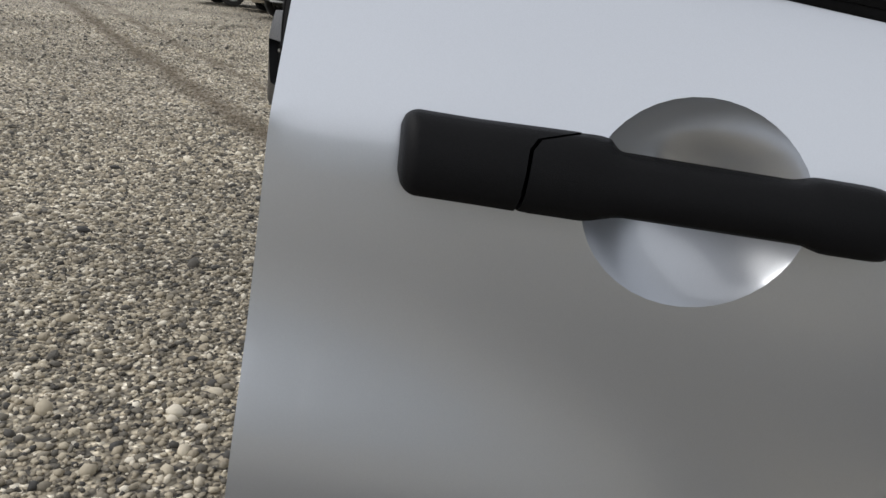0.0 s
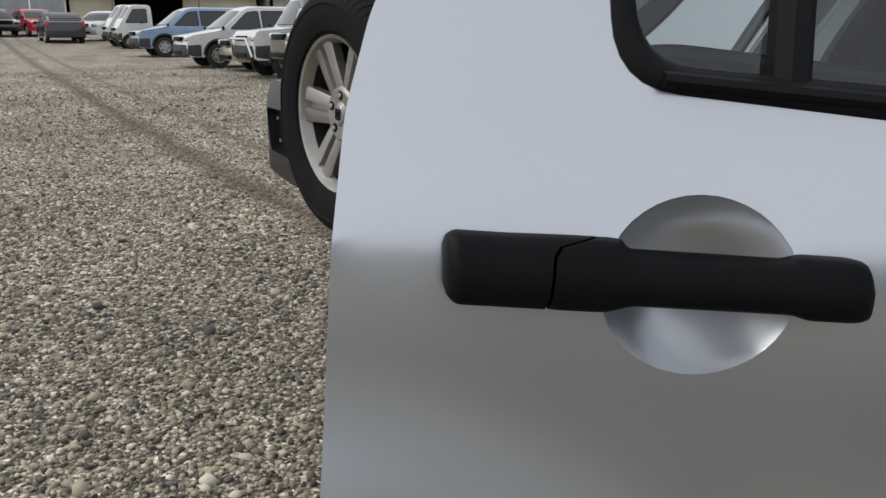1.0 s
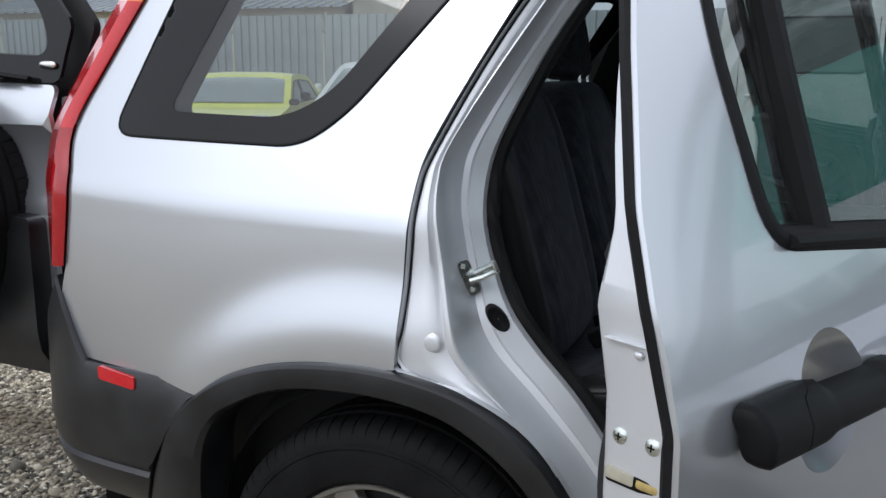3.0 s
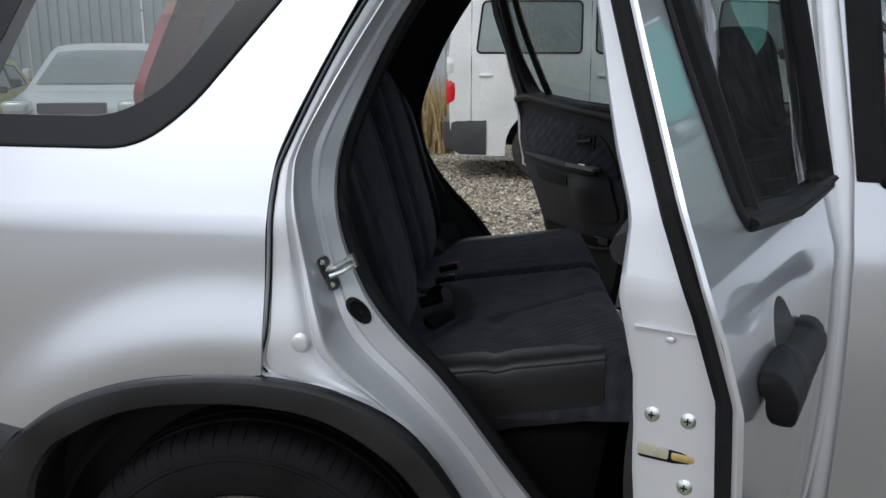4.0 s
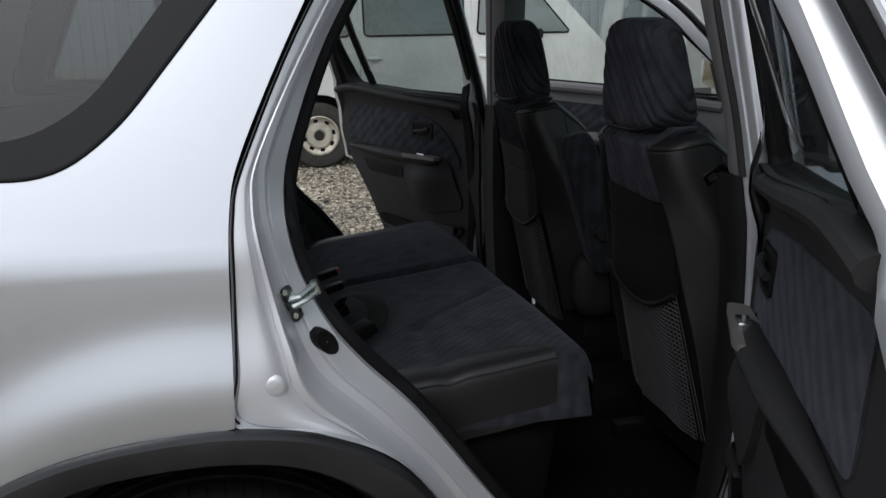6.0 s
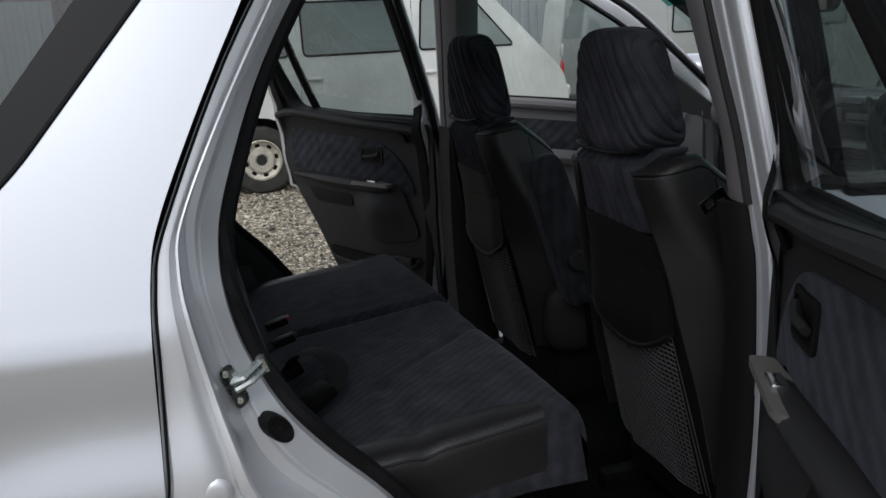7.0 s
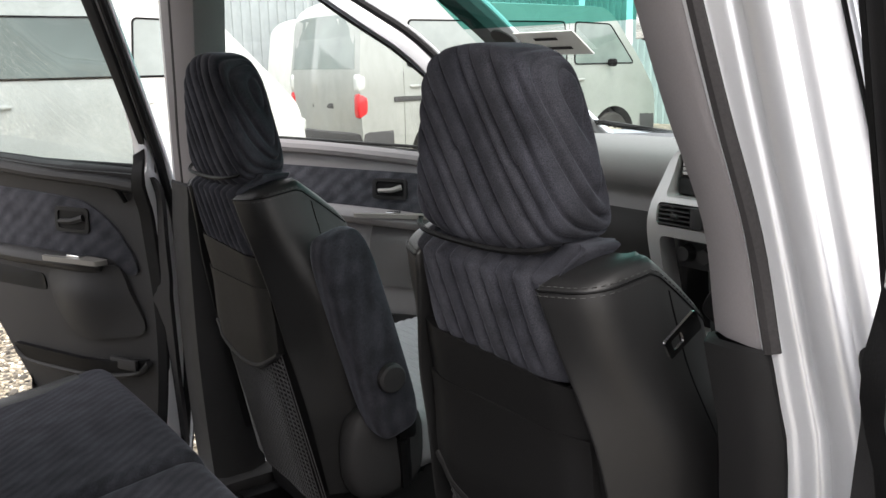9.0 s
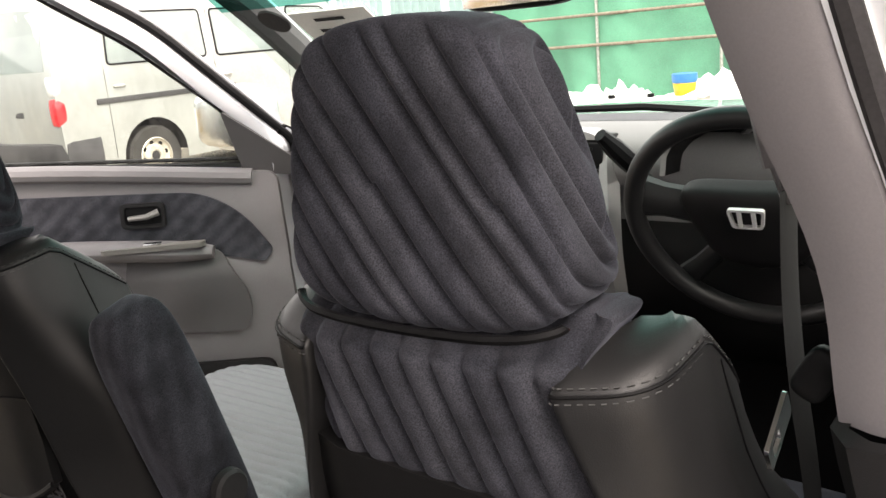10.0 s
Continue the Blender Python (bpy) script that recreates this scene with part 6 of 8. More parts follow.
    part("headrest_post", tube([(0.115, yc - 0.05, 1.17), (0.105, yc - 0.05, 1.26)], 0.006, 8), CHROME, seat)
    part("headrest_post", tube([(0.115, yc + 0.05, 1.17), (0.105, yc + 0.05, 1.26)], 0.006, 8), CHROME, seat)
    # buckles and folded webbing in the dip before the backrest
    if s < 0:
        part("seat_belt_buckle", moved(box((-0.030, -0.022, -0.012), (0.034, 0.022, 0.014), 0.008), pose(0.335, -0.385, 0.692, 0, -22, 24)), BLACK, seat, "black belt buckle lying on the cushion")
        loop = [(0.30, -0.20, 0.672), (0.325, -0.225, 0.722), (0.36, -0.26, 0.735), (0.385, -0.31, 0.722), (0.375, -0.345, 0.698), (0.345, -0.355, 0.690)]
        part("buckle_webbing", tube(spline(loop, 4), 0.022, 6, flat=0.10), BELT, seat)
        part("second_buckle", moved(box((-0.028, -0.018, -0.011), (0.030, 0.018, 0.012), 0.007), pose(0.305, -0.215, 0.684, 0, -18, 10)), BLACK, seat)
    y = 0.020 if s < 0 else 0.150
    part("centre_buckle", moved(box((-0.026, -0.014, -0.009), (0.028, 0.014, 0.010), 0.006), pose(0.325, y, 0.672, 0, -14, 4)), BLACK, seat)
    part("buckle_button", box((0.351, y - 0.006, 0.676), (0.356, y + 0.006, 0.688), 0.0015), RED_PLASTIC if s > 0 else STITCH, seat)
    return seat


rear_seat(-1)
rear_seat(1)

# ---- driver's belt ----
belt_ = [Vector(p) for p in ((1.040, -0.626, 1.17), (1.040, -0.628, 1.10), (1.040, -0.634, 1.03), (1.040, -0.648, 0.92), (1.04, -0.66, 0.70), (1.03, -0.67, 0.45))]
bm_ = tube(spline(belt_, 6), 0.022, 6, flat=0.06, up=(0, 1, 0))
webbing = part("belt_webbing", bm_, BELT, car, "grey seat belt hanging on the centre pillar")
part("belt_tongue_grip", moved(blob((0, 0, 0), (0.008, 0.013, 0.020), 3.5, 8), Matrix.Translation((1.003, -0.656, 1.053)) @ Matrix.Rotation(radians(30), 4, "X")), BLACK, webbing)
bm_ = thicken(sheet(rounded([(-0.011, -0.03), (0.011, -0.03), (0.012, 0.02), (-0.012, 0.02)], 0.004), [rounded([(-0.006, -0.022), (0.006, -0.022), (0.006, -0.006), (-0.006, -0.006)], 0.003)], lambda x, z: Vector((0, x, z)), 0.01), (0.003, 0, 0))
part("belt_tongue", moved(bm_, Matrix.Translation((0.974, -0.641, 1.026)) @ Matrix.Rotation(radians(60), 4, "Y") @ Matrix.Rotation(radians(90), 4, "Z")), CHROME, webbing, "bright steel belt tongue")

# ---- dashboard ----
prof_ = [(2.03, 1.06), (1.95, 1.088), (1.86, 1.098), (1.77, 1.080), (1.745, 1.045), (1.755, 1.00), (1.80, 0.965), (1.79, 0.93), (1.775, 0.86), (1.80, 0.76), (1.87, 0.66), (2.0, 0.60)]
line_ = spline([(x, 0, z) for x, z in prof_], 4)
rows_ = [[Vector((p.x + 0.05 * (abs(y) / 0.74) ** 3, y, p.z - 0.02 * (abs(y) / 0.74) ** 4)) for p in line_] for y in [(-0.74 + 1.48 * i / 28) for i in range(29)]]
dash = part("dashboard", loft([r[:29] for r in rows_]), DASH, car, "grey moulded dashboard")
# black covers both the dark lower plastic and the shade behind the wheel
part("lower_dashboard", loft([r[28:] for r in rows_]), DARKER, dash, "black lower dashboard")
# centre stack: satin frame, radio, tray, vents, controls
stack = rounded([(-0.125, 0.62), (0.125, 0.62), (0.135, 0.92), (0.105, 1.07), (-0.105, 1.07), (-0.135, 0.92)], [0.02, 0.02, 0.04, 0.05, 0.05, 0.04])
cut_a = rounded([(-0.106, 0.960), (0.096, 0.960), (0.090, 1.054), (-0.100, 1.054)], 0.012)
cut_b = rounded([(-0.108, 0.898), (0.108, 0.898), (0.112, 0.948), (-0.112, 0.948)], 0.014)
cut_c = rounded([(-0.10, 0.66), (0.10, 0.66), (0.10, 0.875), (-0.10, 0.875)], 0.02)
fx = lambda z: 1.735 - 0.05 * ss(1.07, 0.90, z) + 0.05 * ss(0.9, 0.65, z)
bm_ = sheet(stack, [cut_a, cut_b, cut_c], lambda y, z: Vector((fx(z), y, z)), 0.02)
part("stack_bezel", thicken(bm_, (0.05, 0, 0)), SATIN, dash, "satin silver centre console frame")
part("radio_surround", box((1.745, -0.110, 0.955), (1.79, 0.100, 1.060), 0.004), DARKER, dash)
part("radio", box((1.722, -0.108, 1.004), (1.78, 0.072, 1.050), 0.004), BLACK, dash, "black car radio")
part("radio_display", box((1.7195, -0.050, 1.016), (1.724, 0.030, 1.032), 0.001), SATIN, dash)
for k_ in range(4):
    part("radio_button", box((1.7185, 0.048, 1.0085 + 0.0095 * k_), (1.724, 0.066, 1.0150 + 0.0095 * k_), 0.001), SATIN, dash)
    part("radio_button", box((1.7185, -0.050 + 0.021 * k_, 1.0070), (1.724, -0.034 + 0.021 * k_, 1.0115), 0.001), SATIN, dash)
part("radio_slot", box((1.7195, -0.090, 1.038), (1.724, 0.036, 1.0425), 0.001), BLACK, dash)
part("radio_tray", box((1.732, -0.098, 0.964), (1.78, 0.088, 1.000), 0.004), DARK, dash)
part("tray_grip", box((1.729, -0.040, 0.990), (1.735, 0.020, 0.996), 0.002), BLACK, dash)
part("vent_back", box((1.74, -0.108, 0.896), (1.76, 0.108, 0.950), 0.002), BLACK, dash)
for sgn in (-1, 1):
    for k_ in range(5):
        z_ = 0.904 + 0.0095 * k_
        part("vent_slat", box((fx(z_) - 0.002, sgn * 0.018, z_ - 0.0015), (fx(z_) + 0.018, sgn * 0.102, z_ + 0.0015), 0.001), DARK, dash)
    part("vent_tab", box((fx(0.922) - 0.010, sgn * 0.055 - 0.008, 0.919), (fx(0.922), sgn * 0.055 + 0.008, 0.927), 0.002), DARK, dash)
part("hazard_panel", box((fx(0.92) - 0.004, -0.016, 0.900), (fx(0.92) + 0.02, 0.016, 0.946), 0.004), DARK, dash)
part("console_recess", box((1.78, -0.10, 0.655), (1.82, 0.10, 0.88), 0.01), BLACK, dash)
part("control_panel", box((1.735, -0.09, 0.80), (1.79, 0.09, 0.872), 0.008), DARK, dash)
for k_ in (-0.055, 0.0, 0.055):
    part("control_knob", ring([(0.001, -0.022), (0.016, -0.022), (0.020, 0.0)], (1.735, k_, 0.836), "x", 18), DARK, dash)
part("lever_knob", blob((1.66, -0.115, 0.86), (0.016, 0.014, 0.03), 3, 8), CHROME, dash)
passenger_vent = part("passenger_vent", box((1.752, 0.48, 0.945), (1.79, 0.64, 1.045), 0.012), BLACK, dash)
for k_ in range(6):
    part("slat", box((1.745, 0.487, 0.953 + 0.0155 * k_), (1.765, 0.633, 0.957 + 0.0155 * k_), 0.001), DARK, passenger_vent)
# instrument hood and cluster
rows_ = []
for i_ in range(17):
    a_ = math.pi * i_ / 16
    rows_.append([Vector((x, -0.405 + 0.185 * math.cos(a_) * k, 1.03 + (0.105 * math.sin(a_) ** 0.7) * k)) for x, k in ((1.90, 0.98), (1.78, 1.03), (1.71, 1.01), (1.695, 0.98), (1.70, 0.94), (1.74, 0.90), (1.82, 0.86), (1.95, 0.9))])
part("hood_inside", loft([r[4:] for r in rows_]), BLACK, dash)
part("instrument_hood", loft([r[:5] for r in rows_]), DASH, dash, "grey instrument hood")
part("instrument_panel", box((1.80, -0.57, 0.98), (1.83, -0.24, 1.12), 0.01), BLACK, dash)
for y_, r_ in ((-0.47, 0.045), (-0.36, 0.045), (-0.28, 0.03)):
    part("gauge", ring([(r_ * 0.85, 0.0), (r_, -0.004), (r_ * 1.06, 0.002)], (1.797, y_, 1.055), "x", 24), SATIN, dash)
part("column_shroud", tube([(1.80, -0.412, 0.92), (1.62, -0.412, 0.965)], 0.055, 12), DARKER, dash)
# selector lever on the dash
bm_ = tube([(1.70, -0.205, 1.020), (1.65, -0.19, 1.06)], 0.009, 8)
lever_ = part("selector_lever", bm_, BLACK, dash, "black dash-mounted gear selector")
part("selector_grip", tube([(1.68, -0.200, 1.035), (1.655, -0.189, 1.060), (1.625, -0.176, 1.088), (1.60, -0.165, 1.112)], lambda t: 0.011 + 0.007 * math.sin(math.pi * min(1, t * 0.9 + 0.1)), 10), BLACK, lever_)

dash.location = (0.10, 0, 0)
for ob_ in dash.children:
    if ob_.name.split("_")[0] in ("stack", "radio", "vent", "hazard", "console", "control"):
        ob_.location.z = 0.03

# steering wheel
SW = Matrix.Translation((1.585, -0.412, 0.985)) @ Matrix.Rotation(radians(-26), 4, "Y")
rows_ = []
for i_ in range(56):
    a_ = 2 * math.pi * i_ / 56
    c_ = Vector((0, 0.183 * math.cos(a_), 0.183 * math.sin(a_)))
    d_ = c_.normalized()
    rows_.append([SW @ (c_ + d_ * 0.0155 * math.cos(b) + Vector((0.0165 * math.sin(b), 0, 0))) for b in (2 * math.pi * j / 12 for j in range(12))])
wheel = part("steering_wheel", loft(rows_, True, True), LEATHER, dash, "black leather-rimmed steering wheel")
def pad(v):
    z = v.z * 0.070 - 0.006
    return Vector((0.018 + v.x * 0.028 - 0.012 * (1 - v.y ** 2), v.y * (0.096 + 0.026 * v.z), z))
part("wheel_pad", moved(blob((0, 0, 0), (1, 1, 1), 4, 16, pad), SW), DARKER, wheel, "charcoal steering wheel pad")
for a_, w_ in ((170, 0.030), (10, 0.030), (226, 0.019), (314, 0.019)):
    u_ = Vector((0, math.cos(radians(a_)), math.sin(radians(a_))))
    bm_ = tube([SW @ (u_ * r + Vector((0.018, 0, 0))) for r in (0.06, 0.10, 0.14, 0.182)], lambda t: w_ * (1.15 - 0.3 * math.sin(math.pi * t)), 10, flat=0.6, up=(1, 0, 0))
    part("wheel_spoke", bm_, LEATHER, wheel)
bm_ = thicken(sheet(rounded([(-0.022, -0.016), (0.022, -0.016), (0.027, 0.018), (-0.027, 0.018)], 0.007), [rounded([(-0.018, -0.0125), (0.018, -0.0125), (0.0225, 0.014), (-0.0225, 0.014)], 0.005)], lambda y, z: Vector((0, y, z)), 0.01), (0.006, 0, 0))
for a_ in (-0.010, 0.010):
    box((0, a_ - 0.003, -0.013), (0.005, a_ + 0.003, 0.014), 0.001, bm_, 1)
part("chrome_badge", moved(bm_, SW @ Matrix.Translation((-0.030, 0, 0.030))), BADGE, wheel, "chrome badge on the steering wheel pad")
# interior mirror, tag and stickers on the windscreen
bm_ = moved(blob((0, 0, 0), (0.018, 0.115, 0.032), 4.5, 12), Matrix.Translation((1.60, -0.09, 1.347)) @ Matrix.Rotation(radians(-14), 4, "Z"))
mir_ = part("interior_mirror", bm_, BLACK, car, "black interior mirror")
bm_ = moved(box((-0.020, -0.104, -0.025), (-0.0165, 0.104, 0.025), 0.002), Matrix.Translation((1.60, -0.09, 1.347)) @ Matrix.Rotation(radians(-14), 4, "Z"))
part("mirror_glass", bm_, CHROME, mir_)
part("mirror_arm", tube([(1.61, -0.09, 1.365), (1.68, -0.06, 1.43)], 0.010, 8), BLACK, mir_)


def on_screen(y, t, off=-0.006):
    return Vector((2.16 - 0.72 * t - 0.08 * (y / 0.7) ** 2 + off * 0.6, y, 1.075 + 0.525 * t + off))


bm_ = loft([[on_screen(y, t) for y in (0.34, 0.40, 0.46, 0.52)] for t in (0.44, 0.49, 0.54)])
card = part("price_card", thicken(bm_, (-0.002, 0, -0.002)), PRIMER, car, "white paper card taped inside the windscreen")
bm_ = bmesh.new()
for y0_, y1_, t_ in ((0.40, 0.47, 0.515), (0.38, 0.48, 0.475)):
    loft([[on_screen(y, t, -0.011) for y in (y0_, y1_)] for t in (t_ - 0.006, t_ + 0.006)], bm=bm_)
part("card_bars", bm_, DARK, card)
bm_ = ring([(0.001, 0), (0.035, 0), (0.036, 0.004)], (0, 0, 0), "x", 20)
part("round_sensor", moved(bm_, Matrix.Translation(on_screen(0.565, 0.52, -0.01)) @ Matrix.Rotation(radians(-54), 4, "Y")), DARK, car)


# ---- yard: gravel ground, loose stones ----
def gravel_colour(n, l, source):
    """Colours of mixed stones, with large damp stains, two worn wheel tracks and a patch darkened for the door's
    reflection. Returns the colour socket.
    """
    co = n.new("ShaderNodeTexCoord")
    rp = n.new("ShaderNodeValToRGB")
    e = rp.color_ramp.elements
    e[0].position, e[0].color = 0.0, (0.045, 0.043, 0.039, 1)
    e[1].position, e[1].color = 1.0, (0.74, 0.68, 0.56, 1)
    for p, c in ((0.18, (0.106, 0.095, 0.076, 1)), (0.40, (0.220, 0.194, 0.146, 1)), (0.62, (0.325, 0.280, 0.204, 1)), (0.82, (0.475, 0.416, 0.310, 1))):
        k = e.new(p)
        k.color = c
    l.new(source(co), rp.inputs["Fac"])
    nz = n.new("ShaderNodeTexNoise")
    nz.inputs["Scale"].default_value, nz.inputs["Detail"].default_value = 0.55, 7
    l.new(co.outputs["Object"], nz.inputs["Vector"])
    mr = n.new("ShaderNodeMapRange")
    mr.inputs["From Min"].default_value, mr.inputs["From Max"].default_value = 0.35, 0.65
    mr.inputs["To Min"].default_value, mr.inputs["To Max"].default_value = 0.72, 1.12
    l.new(nz.outputs["Fac"], mr.inputs["Value"])
    sc = n.new("ShaderNodeVectorMath")
    sc.operation = "SCALE"
    l.new(rp.outputs["Color"], sc.inputs[0])
    l.new(mr.outputs[0], sc.inputs["Scale"])
    last = sc.outputs[0]
    # wheel tracks: earth shows through along two lines
    sep = n.new("ShaderNodeSeparateXYZ")
    wob = n.new("ShaderNodeTexNoise")
    wob.inputs["Scale"].default_value, wob.inputs["Detail"].default_value = 1.3, 6
    l.new(co.outputs["Object"], wob.inputs["Vector"])
    l.new(co.outputs["Object"], sep.inputs[0])
    for slope, off, width in TRACKS:
        a = n.new("ShaderNodeMath")
        a.operation = "MULTIPLY_ADD"
        a.inputs[1].default_value, a.inputs[2].default_value = slope, off
        l.new(sep.outputs["X"], a.inputs[0])
        b = n.new("ShaderNodeMath")
        b.operation = "SUBTRACT"
        l.new(sep.outputs["Y"], b.inputs[0])
        l.new(a.outputs[0], b.inputs[1])
        w = n.new("ShaderNodeMath")
        w.operation = "MULTIPLY_ADD"
        w.inputs[1].default_value, w.inputs[2].default_value = 0.36, -0.18
        l.new(wob.outputs["Fac"], w.inputs[0])
        c = n.new("ShaderNodeMath")
        c.operation = "ADD"
        l.new(b.outputs[0], c.inputs[0])
        l.new(w.outputs[0], c.inputs[1])
        d = n.new("ShaderNodeMath")
        d.operation = "ABSOLUTE"
        l.new(c.outputs[0], d.inputs[0])
        m = n.new("ShaderNodeMapRange")
        m.inputs["From Min"].default_value, m.inputs["From Max"].default_value = 0.0, width
        m.inputs["To Min"].default_value, m.inputs["To Max"].default_value = width * 4.2, 0.0
        l.new(d.outputs[0], m.inputs["Value"])
        mx = n.new("ShaderNodeMixRGB")
        mx.inputs["Color2"].default_value = (0.14, 0.112, 0.076, 1)
        l.new(m.outputs[0], mx.inputs["Fac"])
        l.new(last, mx.inputs["Color1"])
        last = mx.outputs["Color"]
    # unseen ground darkened ahead of the rear door, to dim the door's reflection
    far, dim_patch, dk = n.new("ShaderNodeVectorMath"), n.new("ShaderNodeMapRange"), n.new("ShaderNodeVectorMath")
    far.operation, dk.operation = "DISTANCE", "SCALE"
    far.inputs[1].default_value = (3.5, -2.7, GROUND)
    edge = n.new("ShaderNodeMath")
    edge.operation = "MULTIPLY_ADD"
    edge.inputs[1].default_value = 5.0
    dim_patch.inputs["From Min"].default_value, dim_patch.inputs["From Max"].default_value = 3.7, 5.2
    dim_patch.inputs["To Min"].default_value, dim_patch.inputs["To Max"].default_value = 0.33, 1.0
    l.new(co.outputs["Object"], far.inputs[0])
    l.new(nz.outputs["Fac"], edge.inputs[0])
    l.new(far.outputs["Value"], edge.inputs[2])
    l.new(edge.outputs[0], dim_patch.inputs["Value"])
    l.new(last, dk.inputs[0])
    l.new(dim_patch.outputs[0], dk.inputs["Scale"])
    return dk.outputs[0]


TRACKS = ((-0.027, 0.05, 0.24), (-0.027, 0.80, 0.16))

GRAVEL = bpy.data.materials.new("packed_gravel")
GRAVEL.use_nodes = True
n_, l_ = GRAVEL.node_tree.nodes, GRAVEL.node_tree.links
vo_ = n_.new("ShaderNodeTexVoronoi")
vo_.inputs["Scale"].default_value, vo_.inputs["Randomness"].default_value = 46, 1.0


def cell_source(co):
    l_.new(co.outputs["Object"], vo_.inputs["Vector"])
    sp = n_.new("ShaderNodeSeparateColor")
    l_.new(vo_.outputs["Color"], sp.inputs[0])
    return sp.outputs[0]


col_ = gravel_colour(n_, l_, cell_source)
# cells darken away from their centres: shade between the stones put into colour
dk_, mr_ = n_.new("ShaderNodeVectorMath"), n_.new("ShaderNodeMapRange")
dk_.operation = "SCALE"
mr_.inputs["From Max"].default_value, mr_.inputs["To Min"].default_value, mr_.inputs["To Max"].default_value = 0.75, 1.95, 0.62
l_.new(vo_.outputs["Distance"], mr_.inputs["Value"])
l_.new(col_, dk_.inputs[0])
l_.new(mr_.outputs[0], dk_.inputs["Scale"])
bs_ = n_["Principled BSDF"]
bs_.inputs["Roughness"].default_value = 0.85
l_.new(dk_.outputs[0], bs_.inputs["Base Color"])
bp_ = n_.new("ShaderNodeBump")
bp_.inputs["Strength"].default_value, bp_.inputs["Distance"].default_value, bp_.invert = 1.0, 0.02, True
l_.new(vo_.outputs["Distance"], bp_.inputs["Height"])
l_.new(bp_.outputs["Normal"], bs_.inputs["Normal"])

PEBBLE = bpy.data.materials.new("loose_stone")
PEBBLE.use_nodes = True
n_, l_ = PEBBLE.node_tree.nodes, PEBBLE.node_tree.links
ge_ = n_.new("ShaderNodeNewGeometry")
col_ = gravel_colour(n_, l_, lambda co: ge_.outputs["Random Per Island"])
bs_ = n_["Principled BSDF"]
bs_.inputs["Roughness"].default_value = 0.8
l_.new(col_, bs_.inputs["Base Color"])



def rise(x):
    """Ground height, raised towards the sheds to fit the camera's view of the parked row."""
    d = min(56.0, max(0.0, -x - 8))
    return GROUND + 0.007 * d + 0.0003 * d * d


xs_ = [-300, -200, -140, -100, -80] + [-70 + 2 * i for i in range(40)] + [20 + 28 * i for i in range(11)]
rows_ = [[Vector((x, -300 + 12.5 * j, rise(x))) for j in range(49)] for x in xs_]
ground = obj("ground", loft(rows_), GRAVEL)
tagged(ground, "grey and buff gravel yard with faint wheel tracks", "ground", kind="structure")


def stones(name, label, patches):
    """Loose stones over patches of (x0, x1, y0, y1, how many, size)."""
    rng = np.random.default_rng(5)
    t = (1 + 5 ** 0.5) / 2
    ico = np.array([(-1, t, 0), (1, t, 0), (-1, -t, 0), (1, -t, 0), (0, -1, t), (0, 1, t), (0, -1, -t), (0, 1, -t), (t, 0, -1), (t, 0, 1), (-t, 0, -1), (-t, 0, 1)]) / 1.9
    fc = np.array([(0, 11, 5), (0, 5, 1), (0, 1, 7), (0, 7, 10), (0, 10, 11), (1, 5, 9), (5, 11, 4), (11, 10, 2), (10, 7, 6), (7, 1, 8),
                   (3, 9, 4), (3, 4, 2), (3, 2, 6), (3, 6, 8), (3, 8, 9), (4, 9, 5), (2, 4, 11), (6, 2, 10), (8, 6, 7), (9, 8, 1)])
    vs, fs, base = [], [], 0
    for x0, x1, y0, y1, count, size in patches:
        p = np.stack([rng.uniform(x0, x1, count), rng.uniform(y0, y1, count)], 1)
        s = size * rng.lognormal(0, 0.38, count)
        a = rng.uniform(0, 2 * np.pi, count)
        tl = rng.normal(0, 0.45, count)
        sh = np.stack([rng.uniform(0.75, 1.25, count), rng.uniform(0.7, 1.1, count), rng.uniform(0.4, 0.8, count)], 1)
        v = ico[None] * (1 + rng.normal(0, 0.13, (count, 12, 1))) * sh[:, None] * s[:, None, None]
        ct, st = np.cos(tl)[:, None], np.sin(tl)[:, None]
        v = np.stack([v[..., 0] * ct - v[..., 2] * st, v[..., 1], v[..., 0] * st + v[..., 2] * ct], -1)
        ca, sa = np.cos(a)[:, None], np.sin(a)[:, None]
        v = np.stack([v[..., 0] * ca - v[..., 1] * sa, v[..., 0] * sa + v[..., 1] * ca, v[..., 2]], -1)
        v[..., 0] += p[:, 0:1]
        v[..., 1] += p[:, 1:2]
        d = np.clip(-p[:, 0] - 8, 0, 56)
        v[..., 2] += (GROUND + 0.007 * d + 0.0003 * d * d + s * 0.22)[:, None]
        vs.append(v.reshape(-1, 3))
        fs.append((fc[None] + (base + 12 * np.arange(count))[:, None, None]).reshape(-1, 3))
        base += 12 * count
    v, f = np.concatenate(vs), np.concatenate(fs)
    me = bpy.data.meshes.new(name)
    me.vertices.add(len(v))
    me.vertices.foreach_set("co", v.astype(np.float32).ravel())
    me.loops.add(len(f) * 3)
    me.loops.foreach_set("vertex_index", f.astype(np.int32).ravel())
    me.polygons.add(len(f))
    me.polygons.foreach_set("loop_start", np.arange(0, len(f) * 3, 3, dtype=np.int32))
    me.update(calc_edges=True)
    me.materials.append(PEBBLE)
    return tagged(new(name, me), label, "gravel", kind="stuff")


